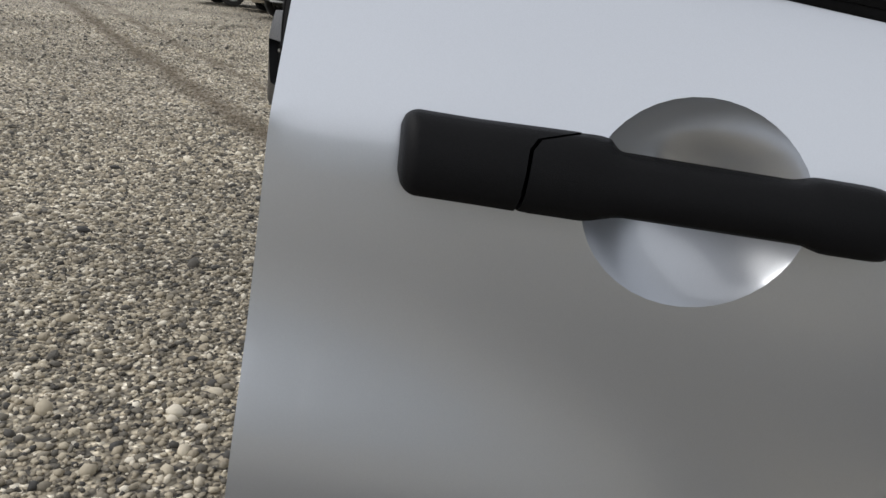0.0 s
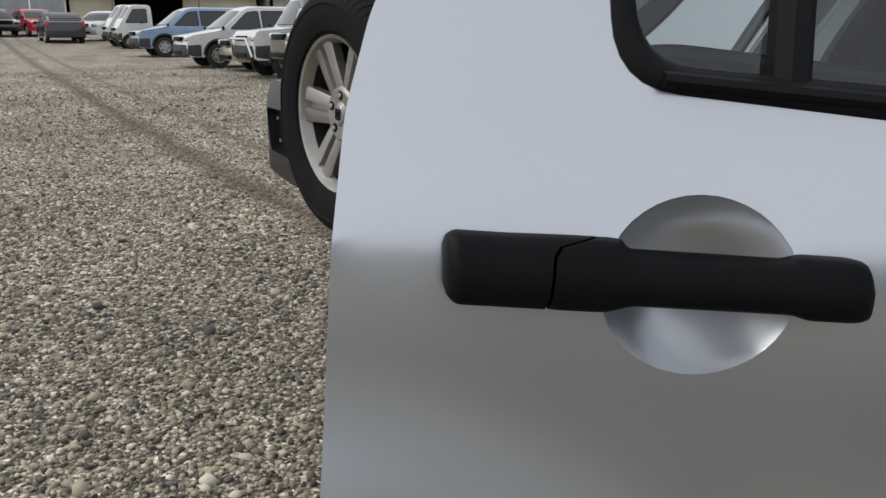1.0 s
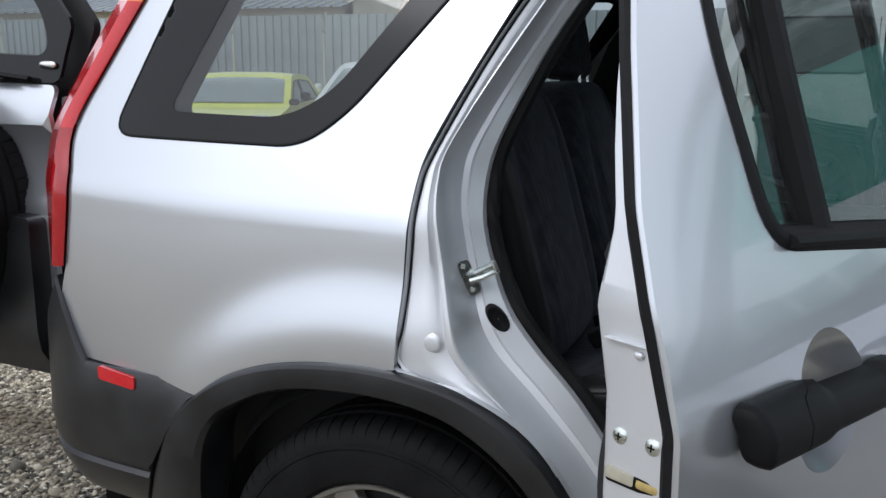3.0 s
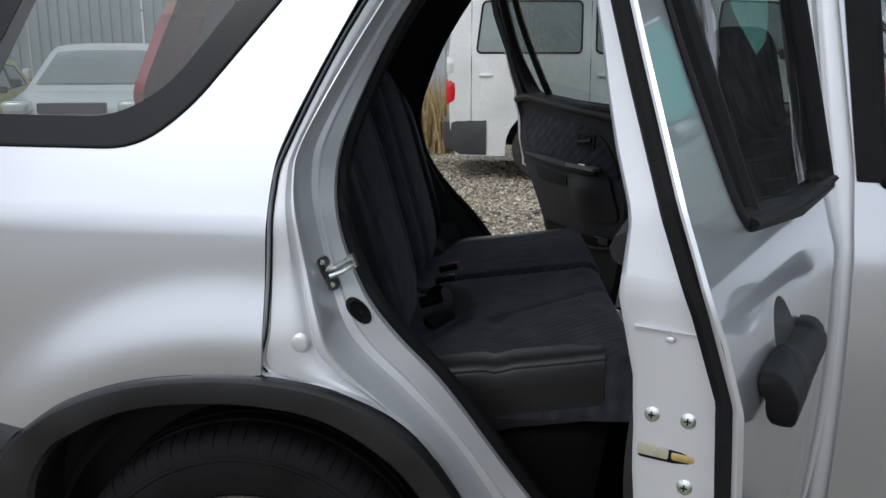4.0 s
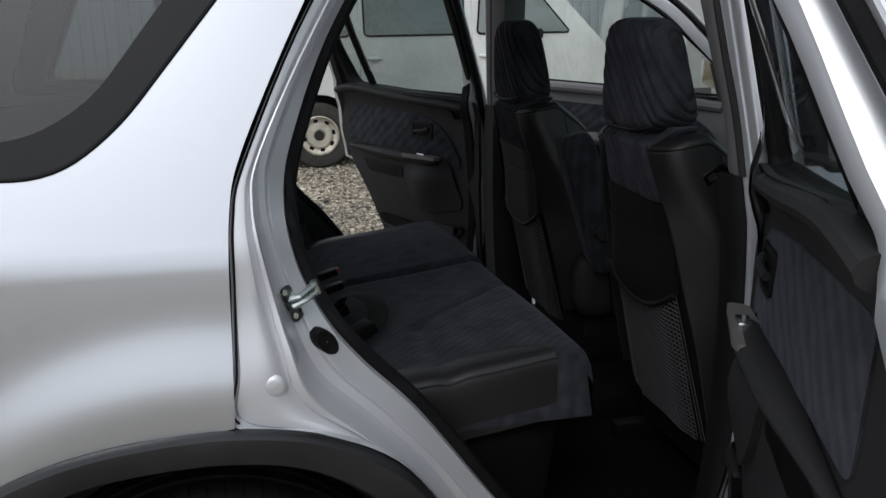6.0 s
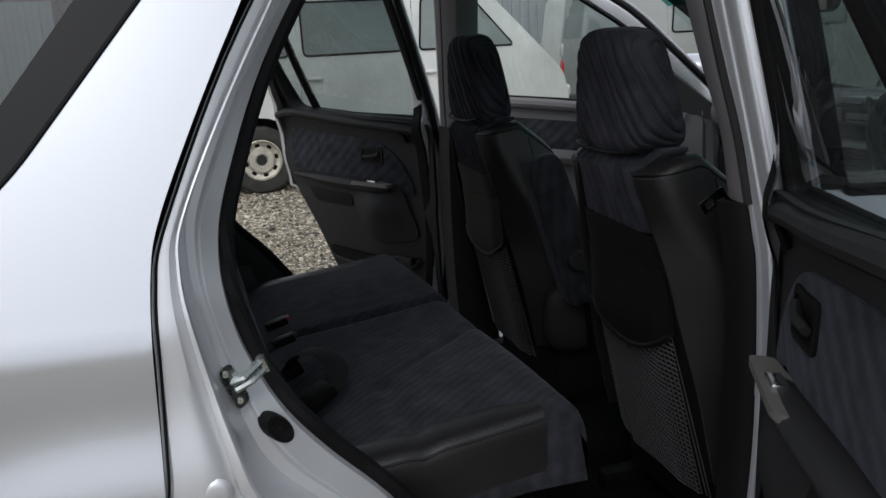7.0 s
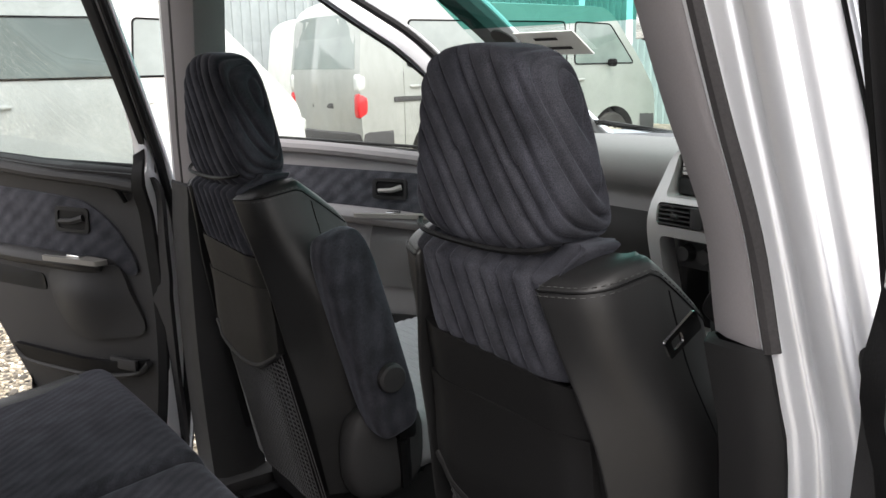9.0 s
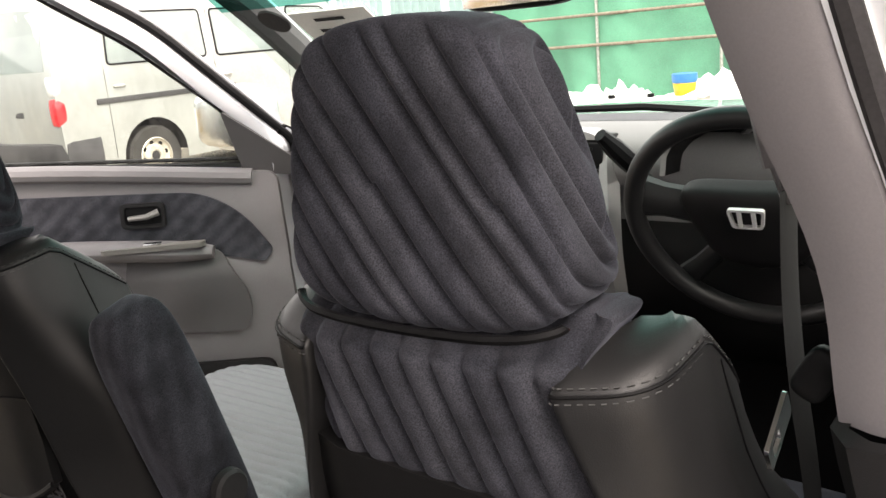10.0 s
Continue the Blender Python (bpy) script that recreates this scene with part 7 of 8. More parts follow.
stones("gravel", "loose grey, buff and white gravel stones", (
    (-2.6, 0.5, -1.9, 0.6, 32000, 0.0075), (-6.0, -2.6, -2.6, 1.8, 34000, 0.0088), (-12.0, -6.0, -3.0, 3.0, 24000, 0.0096), (-17.0, -12.0, -3.5, 4.0, 9000, 0.0125), (-24.0, -17.0, -3.5, 5.5, 4000, 0.013),
    (-2.6, -0.6, 0.6, 2.6, 6000, 0.011), (-1.0, 2.6, 1.0, 4.0, 20000, 0.0078), (-1.5, 3.0, 4.0, 8.0, 20000, 0.0092)))


# ---- parked vehicles ----
def vehicle_material(name, colour, metal=0.0, rough=0.3):
    return mat(name, colour, rough, metal, 0.8, grain=40, grain_amount=0.05, stain=0.12, stain_scale=2.5, coat_rough=0.1)


WHITE = vehicle_material("white_vehicle_paint", (0.58, 0.59, 0.57))
VAN_SILVER = vehicle_material("silver_vehicle_paint", (0.315, 0.328, 0.312), 0.3, 0.35)
BLUE_PAINT = vehicle_material("light_blue_paint", (0.22, 0.32, 0.46), 0.3, 0.35)
BLACK_PAINT = vehicle_material("black_vehicle_paint", (0.012, 0.012, 0.013))
RED_PAINT = vehicle_material("red_vehicle_paint", (0.40, 0.02, 0.03))
YELLOW_PAINT = vehicle_material("yellow_paint", (0.62, 0.62, 0.05))
BEIGE_PAINT = vehicle_material("champagne_paint", (0.40, 0.34, 0.26), 0.3)
OLIVE = vehicle_material("faded_olive_paint", (0.11, 0.10, 0.085), 0.0, 0.6)
PALE_GREEN = vehicle_material("pale_green_paint", (0.50, 0.54, 0.42))
V_GLASS = mat("dark_vehicle_glass", (0.018, 0.021, 0.021), 0.06, 0.0, 0.25, stain=0.1, stain_scale=3)
V_GLASS_PALE = mat("pale_vehicle_glass", (0.16, 0.19, 0.18), 0.06, 0.0, 0.6, stain=0.2, stain_scale=3)
V_LAMP = mat("headlamp_lens", (0.62, 0.64, 0.62), 0.12, 0.3, 1.0, stain=0.1, stain_scale=15)
V_RIM = mat("pressed_steel_rim", (0.50, 0.47, 0.40), 0.5, 0.5, grain=60, grain_amount=0.15, stain=0.3, stain_scale=15)
V_TYRE = mat("dusty_tyre", (0.040, 0.039, 0.036), 0.85, grain=120, grain_amount=0.25, stain=0.4, stain_scale=9, bump=0.3, spec=0.15)
V_ALLOY = mat("dull_alloy", (0.42, 0.42, 0.41), 0.4, 0.7, grain=60, grain_amount=0.1, stain=0.15, stain_scale=15)
GREY_BUMPER = mat("grey_vehicle_bumper", (0.030, 0.030, 0.031), 0.6, grain=90, stain=0.25, stain_scale=8, bump=0.2)


def vehicle(name, label, category, where, profile, half, belt, paint, wheels, r_wheel, windows, front, back, bumper_mat=None, lean=0.28, lamps=True, glass_mat=None, group=""):
    """A parked vehicle, nose towards local +x, from its side profile. windows: outlines on the flank; front, back: spans of the
    profile (two points each) that are glazed; wheels: places of the axles."""
    root = thing(name, label, category, where, group)
    reach_ = max(abs(p[0]) for p in profile)

    def w_at(z, x=0.0):
        end = max(0.0, (abs(x) / reach_ - 0.72) / 0.28)
        return (half - lean * max(0.0, z - belt) ** 1.15 - 0.05 * max(0.0, 0.45 - z)) * (1 - (0.10 if x > 0 else 0.05) * end ** 2.2)
    pts = [Vector(p) for p in profile]
    cuts = []
    for ax in wheels:
        cuts.append([(ax + (r_wheel + 0.07) * math.cos(a), 0.02 + r_wheel + (r_wheel + 0.06) * math.sin(a)) for a in (math.pi * k / 12 for k in range(13))])
    low = min(p.y for p in pts)
    body = rounded([tuple(p) for p in pts], 0.10, 5)
    # lower edge with wheel arches
    edge = [p for p in body if p.y > low + 0.02]
    bottom = []
    for c in sorted(cuts, key=lambda c: c[0][0]):
        arc = [Vector(q) for q in reversed(c) if q[1] >= low]
        bottom += [Vector((arc[0].x, low))] + arc + [Vector((arc[-1].x, low))]
    # profile runs from the lower nose over the roof to the lower tail
    full = edge + [Vector((edge[-1].x + 0.02, low))] + bottom + [Vector((edge[0].x - 0.02, low))]
    bm = bmesh.new()
    for s in (-1, 1):
        side = sheet(full, [], lambda x, z: Vector((x, s * w_at(z, x), z)), 0.16)
        me = bpy.data.meshes.new("tmp")
        side.to_mesh(me)
        side.free()
        bm.from_mesh(me)
        bpy.data.meshes.remove(me)
    rows = [[Vector((p.x + 0.06 * (1 - t * t) * (1 if p.x > 0 else -1) * (abs(p.x) > 0.8 * max(abs(q.x) for q in edge)), t * w_at(p.y, p.x), p.y + 0.035 * (1 - t ** 4) * (p.y > belt))) for t in (-1, -0.85, -0.5, 0, 0.5, 0.85, 1)] for p in edge]
    loft(rows, bm=bm)
    shell = part("body", bm, paint, root, "", 40)
    g = glass_mat or V_GLASS
    for o in windows:
        for s in (-1, 1):
            q = rounded(o, 0.05)
            w = part("side_window", thicken(sheet(q, [], lambda x, z: Vector((x, s * (w_at(z, x) + 0.006), z)), 0.2), (0, -s * 0.02, 0)), g, root)
            bm = tube([Vector((p[0], s * (w_at(p[1], p[0]) + 0.006), p[1])) for p in q], 0.010, 5, closed=True)
            part("window_gasket", bm, BLACK, w)
    for nm, span in (("windscreen", front), ("rear_window", back)):
        if span:
            a, b = Vector(span[0]), Vector(span[1])
            n = Vector((b.y - a.y, -(b.x - a.x))).normalized() * 0.012
            if n.x * a.x < 0:
                n = -n
            rows = []
            for t in (0.08, 0.3, 0.6, 0.92):
                p = a.lerp(b, t) + n
                rows.append([Vector((p.x + 0.05 * (1 - k * k) * (1 if a.x > 0 else -1), k * (w_at(p.y, p.x) - 0.09), p.y + 0.03 * (1 - k ** 4) * t)) for k in (-1, -0.6, 0, 0.6, 1)])
            part(nm, thicken(loft(rows), (-0.02 * (1 if a.x > 0 else -1), 0, 0)), g, root)
    for ax in wheels:
        for s in (-1, 1):
            prof = [(0.58 * r_wheel, -0.085), (0.75 * r_wheel, -0.095), (0.93 * r_wheel, -0.09), (r_wheel, -0.07), (r_wheel, 0.07), (0.93 * r_wheel, 0.09), (0.6 * r_wheel, 0.085)]
            c = (ax, s * (half - 0.11), r_wheel)
            ty = part("wheel", ring(prof, c, "y", 28), V_TYRE, root)
            k = s
            steel = r_wheel < 0.33
            rim = [(0.61 * r_wheel, k * 0.088), (0.58 * r_wheel, k * 0.096), (0.55 * r_wheel, k * 0.066), (0.43 * r_wheel, k * 0.050), (0.35 * r_wheel, k * 0.078), (0.20 * r_wheel, k * 0.080), (0.17 * r_wheel, k * 0.062), (0.001, k * 0.062)]
            part("rim", ring(rim, c, "y", 28), V_RIM if steel else V_ALLOY, ty)
            part("hub_hole", ring([(0.16 * r_wheel, k * 0.066), (0.001, k * 0.068)], c, "y", 12), WELL if steel else V_ALLOY, ty)
            for h in range(8 if steel else 6):
                a = 2 * math.pi * h / (8 if steel else 6) + 0.2
                hc = (c[0] + 0.455 * r_wheel * math.cos(a), c[1] + k * 0.060, c[2] + 0.455 * r_wheel * math.sin(a))
                size = (0.075 if steel else 0.12) * r_wheel
                part("rim_slot", ring([(0.001, 0), (size, 0), (size * 1.05, -k * 0.02)], hc, "y", 10), BLACK, ty)
            if not steel and bumper_mat:
                arc = [Vector((ax + (r_wheel + 0.085) * math.cos(a), s * (half + 0.004), 0.02 + r_wheel + (r_wheel + 0.075) * math.sin(a))) for a in (math.pi * k_ / 14 for k_ in range(15))]
                part("arch_moulding", tube(arc, 0.032, 6, flat=0.6, up=(0, 1, 0)), bumper_mat, root)
            part("arch_lining", ring([(r_wheel + 0.075, 0.0), (r_wheel + 0.075, -s * 0.24), (0.1, -s * 0.24)], (ax, s * (half - 0.01), r_wheel + 0.02), "y", 16, 0, math.pi), WELL, root)
    nose, tail = max(p.x for p in pts), min(p.x for p in pts)
    if bumper_mat:
        for x, sg in ((nose, 1), (tail, -1)):
            rows = []
            back = min(0.34, abs(x) - max(abs(a) for a in wheels) - r_wheel - 0.10)
            for i in range(21):
                t = -1 + i / 10
                across = math.copysign(min(1.0, abs(t) * 1.25), t)
                behind = back * max(0.0, abs(t) - 0.8) / 0.2
                y = across * (w_at(0.5, x - sg * behind) + 0.012)
                px = x + sg * (0.07 - 0.11 * abs(across) ** 5 - behind)
                inset = 0.08 * (1 if abs(t) <= 0.8 else 0.4)
                rows.append([Vector((px + sg * (o if abs(t) <= 0.8 else 0), y * (1 + 0.4 * (o if abs(t) > 0.8 else 0)), z)) for z, o in ((low + 0.35, -inset), (low + 0.32, 0.0), (low + 0.2, 0.015), (low + 0.06, 0.0), (low + 0.01, -inset))])
            part("bumper", loft(rows), bumper_mat, root)
    if lamps:
        for s in (-1, 1):
            part("headlamp", blob((nose - 0.10, s * (w_at(low + 0.5, nose) - 0.14), low + 0.50), (0.13, 0.15, 0.075), 4, 8), V_LAMP, root)
            part("tail_lamp", blob((tail + 0.06, s * (w_at(low + 0.6, tail) - 0.055), low + 0.62), (0.08, 0.065, 0.14), 5, 6), RED_BRIGHT, root)
            part("reversing_lamp", blob((tail + 0.06, s * (w_at(low + 0.8, tail) - 0.055), low + 0.86), (0.08, 0.062, 0.10), 5, 6), V_LAMP, root)
            part("side_mirror", blob((nose - 1.0 if front else 0, s * (half + 0.08), belt + 0.08), (0.03, 0.07, 0.05), 3.5, 6), BLACK, root)
        part("grille", box((nose - 0.05, -0.36, low + 0.43), (nose + 0.078, 0.36, low + 0.55), 0.02), BLACK, root)
        part("air_intake", box((nose - 0.05, -0.45, low + 0.07), (nose + 0.098, 0.45, low + 0.17), 0.02), BLACK, root)
    # door seams and handles on the flanks
    for o in windows:
        xs = [p[0] for p in o]
        for s in (-1, 1):
            x = min(xs) - 0.05
            line = [Vector((x, s * (w_at(z, x) + 0.001), z)) for z in (low + 0.12, low + 0.4, belt - 0.02, max(p[1] for p in o))]
            part("door_seam", tube(line, 0.003, 4), BLACK, shell)
            part("door_handle", blob((x + 0.14, s * (w_at(belt - 0.12, x) + 0.012), belt - 0.12), (0.07, 0.02, 0.018), 3, 5), paint, shell)
    return root


VAN = [(2.0, 0.25), (2.06, 0.60), (1.98, 0.95), (1.72, 1.20), (1.12, 1.82), (0.95, 1.90), (-1.85, 1.93), (-2.0, 1.80), (-2.08, 1.15), (-2.06, 0.55), (-2.03, 0.25)]
VAN_WIN = [[(0.45, 1.24), (1.42, 1.24), (1.02, 1.70), (0.50, 1.72)], [(-0.66, 1.24), (0.32, 1.24), (0.32, 1.72), (-0.66, 1.72)], [(-1.80, 1.24), (-0.80, 1.24), (-0.80, 1.72), (-1.74, 1.72)]]
vehicle("minivan", "white minivan with grey steel wheels parked on the gravel", "van", pose(2.04, 7.25, GROUND), VAN, 0.85, 1.15, WHITE, (-1.13, 1.30), 0.315, VAN_WIN, ((1.72, 1.22), (1.12, 1.82)), ((-2.08, 1.2), (-2.0, 1.8)), GREY_BUMPER, 0.10, group="vans beside the car", glass_mat=V_GLASS_PALE)
BIGVAN = [(2.25, 0.25), (2.33, 0.55), (2.28, 0.90), (2.05, 1.15), (1.48, 1.85), (1.30, 1.95), (-2.05, 1.98), (-2.22, 1.85), (-2.30, 1.15), (-2.28, 0.5), (-2.25, 0.25)]
BIG_WIN = [[(0.75, 1.25), (1.80, 1.25), (1.40, 1.74), (0.80, 1.76)], [(-0.35, 1.27), (0.62, 1.27), (0.62, 1.76), (-0.35, 1.76)], [(-1.72, 1.27), (-0.50, 1.27), (-0.50, 1.76), (-1.66, 1.76)]]
sv = vehicle("minivan", "silver panel van with dark side rail parked by the fence", "van", pose(7.28, 7.78, GROUND), BIGVAN, 0.86, 1.18, VAN_SILVER, (-1.30, 1.45), 0.315, BIG_WIN, ((2.05, 1.17), (1.48, 1.85)), ((-2.30, 1.2), (-2.22, 1.85)), GREY_BUMPER, 0.10, group="vans beside the car", glass_mat=V_GLASS_PALE)
part("side_rail", box((-1.9, -0.874, 0.90), (-0.15, -0.856, 0.955), 0.008), GREY_BUMPER, sv)
part("plate_panel", box((-2.335, -0.32, 0.62), (-2.30, 0.22, 0.80), 0.02), VAN_SILVER, sv)
part("tailgate_handle", box((-2.345, -0.30, 0.83), (-2.30, 0.20, 0.89), 0.01), GREY_BUMPER, sv)
part("rear_wiper", tube([(-2.33, -0.05, 1.22), (-2.335, -0.16, 1.12)], 0.012, 6), BLACK, sv)
vehicle("minivan", "white van beyond the silver one", "van", pose(8.6, 11.4, GROUND), BIGVAN, 0.86, 1.18, WHITE, (-1.30, 1.45), 0.315, BIG_WIN, ((2.05, 1.17), (1.48, 1.85)), None, GREY_BUMPER, 0.10, group="vans beside the car", glass_mat=V_GLASS_PALE)

SUV = [(2.15, 0.30), (2.20, 0.60), (2.10, 0.88), (1.25, 1.02), (0.55, 1.58), (0.30, 1.66), (-1.75, 1.66), (-2.02, 1.20), (-2.14, 1.0), (-2.16, 0.5), (-2.10, 0.30)]
SUV_WIN = [[(0.10, 1.06), (0.98, 1.06), (0.46, 1.52), (0.12, 1.56)], [(-0.95, 1.06), (0.02, 1.06), (0.04, 1.56), (-0.92, 1.56)], [(-1.85, 1.10), (-1.05, 1.06), (-1.02, 1.56), (-1.62, 1.54)]]
SEDAN = [(2.15, 0.25), (2.20, 0.50), (2.08, 0.72), (1.10, 0.90), (0.35, 1.36), (0.10, 1.42), (-0.95, 1.38), (-1.60, 1.00), (-2.12, 0.93), (-2.18, 0.5), (-2.10, 0.25)]
SEDAN_WIN = [[(0.0, 0.94), (0.92, 0.94), (0.30, 1.29), (0.02, 1.32)], [(-1.25, 0.96), (-0.08, 0.94), (-0.06, 1.32), (-0.85, 1.28)]]
KEI = [(1.62, 0.30), (1.66, 0.75), (1.50, 1.05), (1.05, 1.72), (0.90, 1.76), (0.25, 1.74), (0.22, 0.90), (0.20, 0.88), (-1.62, 0.88), (-1.64, 0.55), (-1.6, 0.30)]
KEI_WIN = [[(0.42, 1.05), (1.32, 1.05), (0.98, 1.60), (0.44, 1.62)]]
row_group = "vehicles in the row behind"
rear_face = lambda x, y, l: pose(x, y + l, rise(x), 0, 0, -90)
vehicle("suv", "light blue off-road wagon with steel wheels", "car", rear_face(-31.6, 4.4, 2.2), SUV, 0.88, 1.0, BLUE_PAINT, (-1.30, 1.32), 0.34, SUV_WIN, ((1.25, 1.04), (0.55, 1.58)), ((-2.05, 1.15), (-1.78, 1.64)), GREY_BUMPER, group=row_group)
vehicle("suv", "white off-road wagon with dark arches", "car", rear_face(-24.6, 4.3, 2.2), SUV, 0.88, 1.0, WHITE, (-1.30, 1.32), 0.34, SUV_WIN, ((1.25, 1.04), (0.55, 1.58)), None, GREY_BUMPER, group=row_group)
vehicle("sedan", "champagne saloon between two off-road cars", "car", rear_face(-22.4, 5.0, 2.2), SEDAN, 0.84, 0.9, BEIGE_PAINT, (-1.32, 1.30), 0.31, SEDAN_WIN, ((1.10, 0.92), (0.35, 1.36)), None, None, group=row_group)
OFF = [(2.1, 0.42), (2.12, 0.80), (2.05, 1.08), (1.05, 1.16), (0.62, 1.82), (0.45, 1.90), (-1.9, 1.90), (-2.02, 1.75), (-2.08, 1.1), (-2.08, 0.7), (-2.05, 0.42)]
OFF_WIN = [[(0.0, 1.18), (0.92, 1.18), (0.56, 1.74), (0.02, 1.76)], [(-0.98, 1.18), (-0.08, 1.18), (-0.06, 1.76), (-0.96, 1.76)], [(-1.9, 1.18), (-1.06, 1.18), (-1.04, 1.76), (-1.84, 1.74)]]
off = vehicle("off_roader", "white boxy off-roader with damaged front and bull bar", "car", rear_face(-19.6, 4.6, 2.1), OFF, 0.88, 1.12, WHITE, (-1.30, 1.32), 0.37, OFF_WIN, ((1.05, 1.18), (0.62, 1.82)), None, GREY_BUMPER, 0.12, group=row_group)
part("bull_bar", tube([(2.15, -0.7, 0.5), (2.24, -0.6, 0.9), (2.24, 0.6, 0.9), (2.15, 0.7, 0.5)], 0.03, 8), CHROME, off)
part("dark_band", box((-2.0, -0.887, 0.86), (1.9, -0.872, 0.94), 0.005), BLACK, off)
JEEP = [(1.75, 0.50), (1.78, 0.95), (1.70, 1.05), (0.62, 1.10), (0.50, 1.72), (0.38, 1.78), (-1.55, 1.74), (-1.65, 1.05), (-1.65, 0.55), (-1.6, 0.50)]
JEEP_WIN = [[(-0.28, 1.15), (0.40, 1.15), (0.34, 1.64), (-0.26, 1.64)], [(-1.45, 1.15), (-0.42, 1.15), (-0.42, 1.62), (-1.40, 1.60)]]
vehicle("jeep", "faded brown open-fronted jeep with round headlamps", "car", rear_face(-17.0, 4.6, 1.75), JEEP, 0.76, 1.10, OLIVE, (-1.05, 1.12), 0.37, JEEP_WIN, ((0.62, 1.14), (0.50, 1.70)), None, None, 0.06, group=row_group)
vehicle("kei_truck", "pale green small van", "van", rear_face(-14.6, 6.2, 2.0), VAN, 0.74, 1.15, PALE_GREEN, (-1.13, 1.30), 0.29, VAN_WIN, ((1.72, 1.22), (1.12, 1.82)), None, GREY_BUMPER, 0.10, group=row_group)
vehicle("suv", "white off-road wagon with a black grille", "car", rear_face(-12.6, 4.9, 2.2), SUV, 0.88, 1.0, WHITE, (-1.30, 1.32), 0.34, SUV_WIN, ((1.25, 1.04), (0.55, 1.58)), None, GREY_BUMPER, group=row_group)
for x_, y_ in ((-38.6, 5.0), (-40.8, 5.0)):
    vehicle("kei_truck", "small white flatbed truck", "truck", rear_face(x_, y_, 1.65), KEI, 0.72, 1.0, WHITE, (-1.05, 1.15), 0.27, KEI_WIN, ((1.50, 1.07), (1.05, 1.72)), None, GREY_BUMPER, 0.1, group=row_group)
vehicle("sedan", "white saloon near the shed", "car", pose(-48.5, 6.3, rise(-48.5), 0, 0, -40), SEDAN, 0.84, 0.9, WHITE, (-1.32, 1.30), 0.31, SEDAN_WIN, ((1.10, 0.92), (0.35, 1.36)), None, None, group=row_group)
vehicle("sedan", "red saloon near the shed", "car", pose(-54.0, 3.4, rise(-54), 0, 0, 12), SEDAN, 0.84, 0.9, RED_PAINT, (-1.32, 1.30), 0.31, SEDAN_WIN, ((1.10, 0.92), (0.35, 1.36)), None, None, group=row_group)
vehicle("sedan", "black saloon near the shed", "car", pose(-54.0, 1.3, rise(-54), 0, 0, 14), SEDAN, 0.84, 0.9, BLACK_PAINT, (-1.32, 1.30), 0.31, SEDAN_WIN, ((1.10, 0.92), (0.35, 1.36)), None, None, group=row_group)
bl = vehicle("coupe", "black coupe with a rear spoiler, its back to the yard", "car", pose(-46.2, 3.8, rise(-44.2), 0, 0, 180), SEDAN, 0.88, 0.9, BLACK_PAINT, (-1.32, 1.30), 0.31, SEDAN_WIN, ((1.10, 0.92), (0.35, 1.36)), ((-1.60, 1.02), (-0.95, 1.36)), GREY_BUMPER, group=row_group)
part("spoiler", box((-2.2, -0.86, 1.12), (-1.95, 0.86, 1.17), 0.02), BLACK_PAINT, bl)
# cars behind, on the left
vehicle("coupe", "bright yellow coupe parked by the fence", "car", pose(-6.9, 9.2, GROUND - 0.04, 0, 0, -70) @ Matrix.Diagonal((1, 1, 0.84, 1)), SEDAN, 0.80, 0.9, YELLOW_PAINT, (-1.32, 1.30), 0.30, SEDAN_WIN, ((1.10, 0.92), (0.35, 1.36)), ((-1.60, 1.02), (-0.95, 1.36)), None, group="cars by the fence", glass_mat=V_GLASS_PALE)
vehicle("sedan", "white saloon with a crumpled bonnet", "car", pose(-4.6, 9.4, GROUND - 0.1, 0, 0, -80), SEDAN, 0.84, 0.9, WHITE, (-1.32, 1.30), 0.31, SEDAN_WIN, ((1.10, 0.92), (0.35, 1.36)), ((-1.60, 1.02), (-0.95, 1.36)), None, group="cars by the fence", glass_mat=V_GLASS_PALE)


# ---- fences, net, sheds, clutter ----
SHEET_STEEL = mat("grey_sheet_steel", (0.33, 0.36, 0.37), 0.5, 0.2, grain=6, grain_amount=0.08, stain=0.18, stain_scale=1.1, random_amount=0.06)
TEAL_STEEL = mat("teal_sheet_steel", (0.30, 0.40, 0.39), 0.5, 0.2, grain=6, grain_amount=0.08, stain=0.15, stain_scale=1.1, random_amount=0.06)
CREAM_WALL = mat("cream_sheet_wall", (0.50, 0.47, 0.36), 0.7, grain=4, grain_amount=0.06, stain=0.12, stain_scale=0.6)
TEAL_ROOF = mat("teal_sheet_roof", (0.10, 0.20, 0.20), 0.5, 0.1, grain=5, grain_amount=0.1, stain=0.15, stain_scale=0.6)
BLUE_ROOF = mat("sky_blue_roof", (0.10, 0.35, 0.60), 0.5, 0.1, grain=5, grain_amount=0.08, stain=0.1, stain_scale=0.5)
GREY_ROOF = mat("grey_roof", (0.20, 0.22, 0.24), 0.6, grain=5, grain_amount=0.1, stain=0.15, stain_scale=0.6)
# near-black, so the shade inside the open shed comes from the wall's colour
DARKNESS = mat("dark_shed_inside", (0.012, 0.011, 0.010), 0.9, grain=3, grain_amount=0.3)
GREEN_NET = mat("green_safety_net", (0.09, 0.28, 0.18), 0.8, grain=120, grain_amount=0.25, stain=0.2, stain_scale=2)
WHITE_BAG = mat("white_plastic_bag", (0.72, 0.73, 0.70), 0.45, grain=15, grain_amount=0.1, bump=1.0, bump_scale=25)
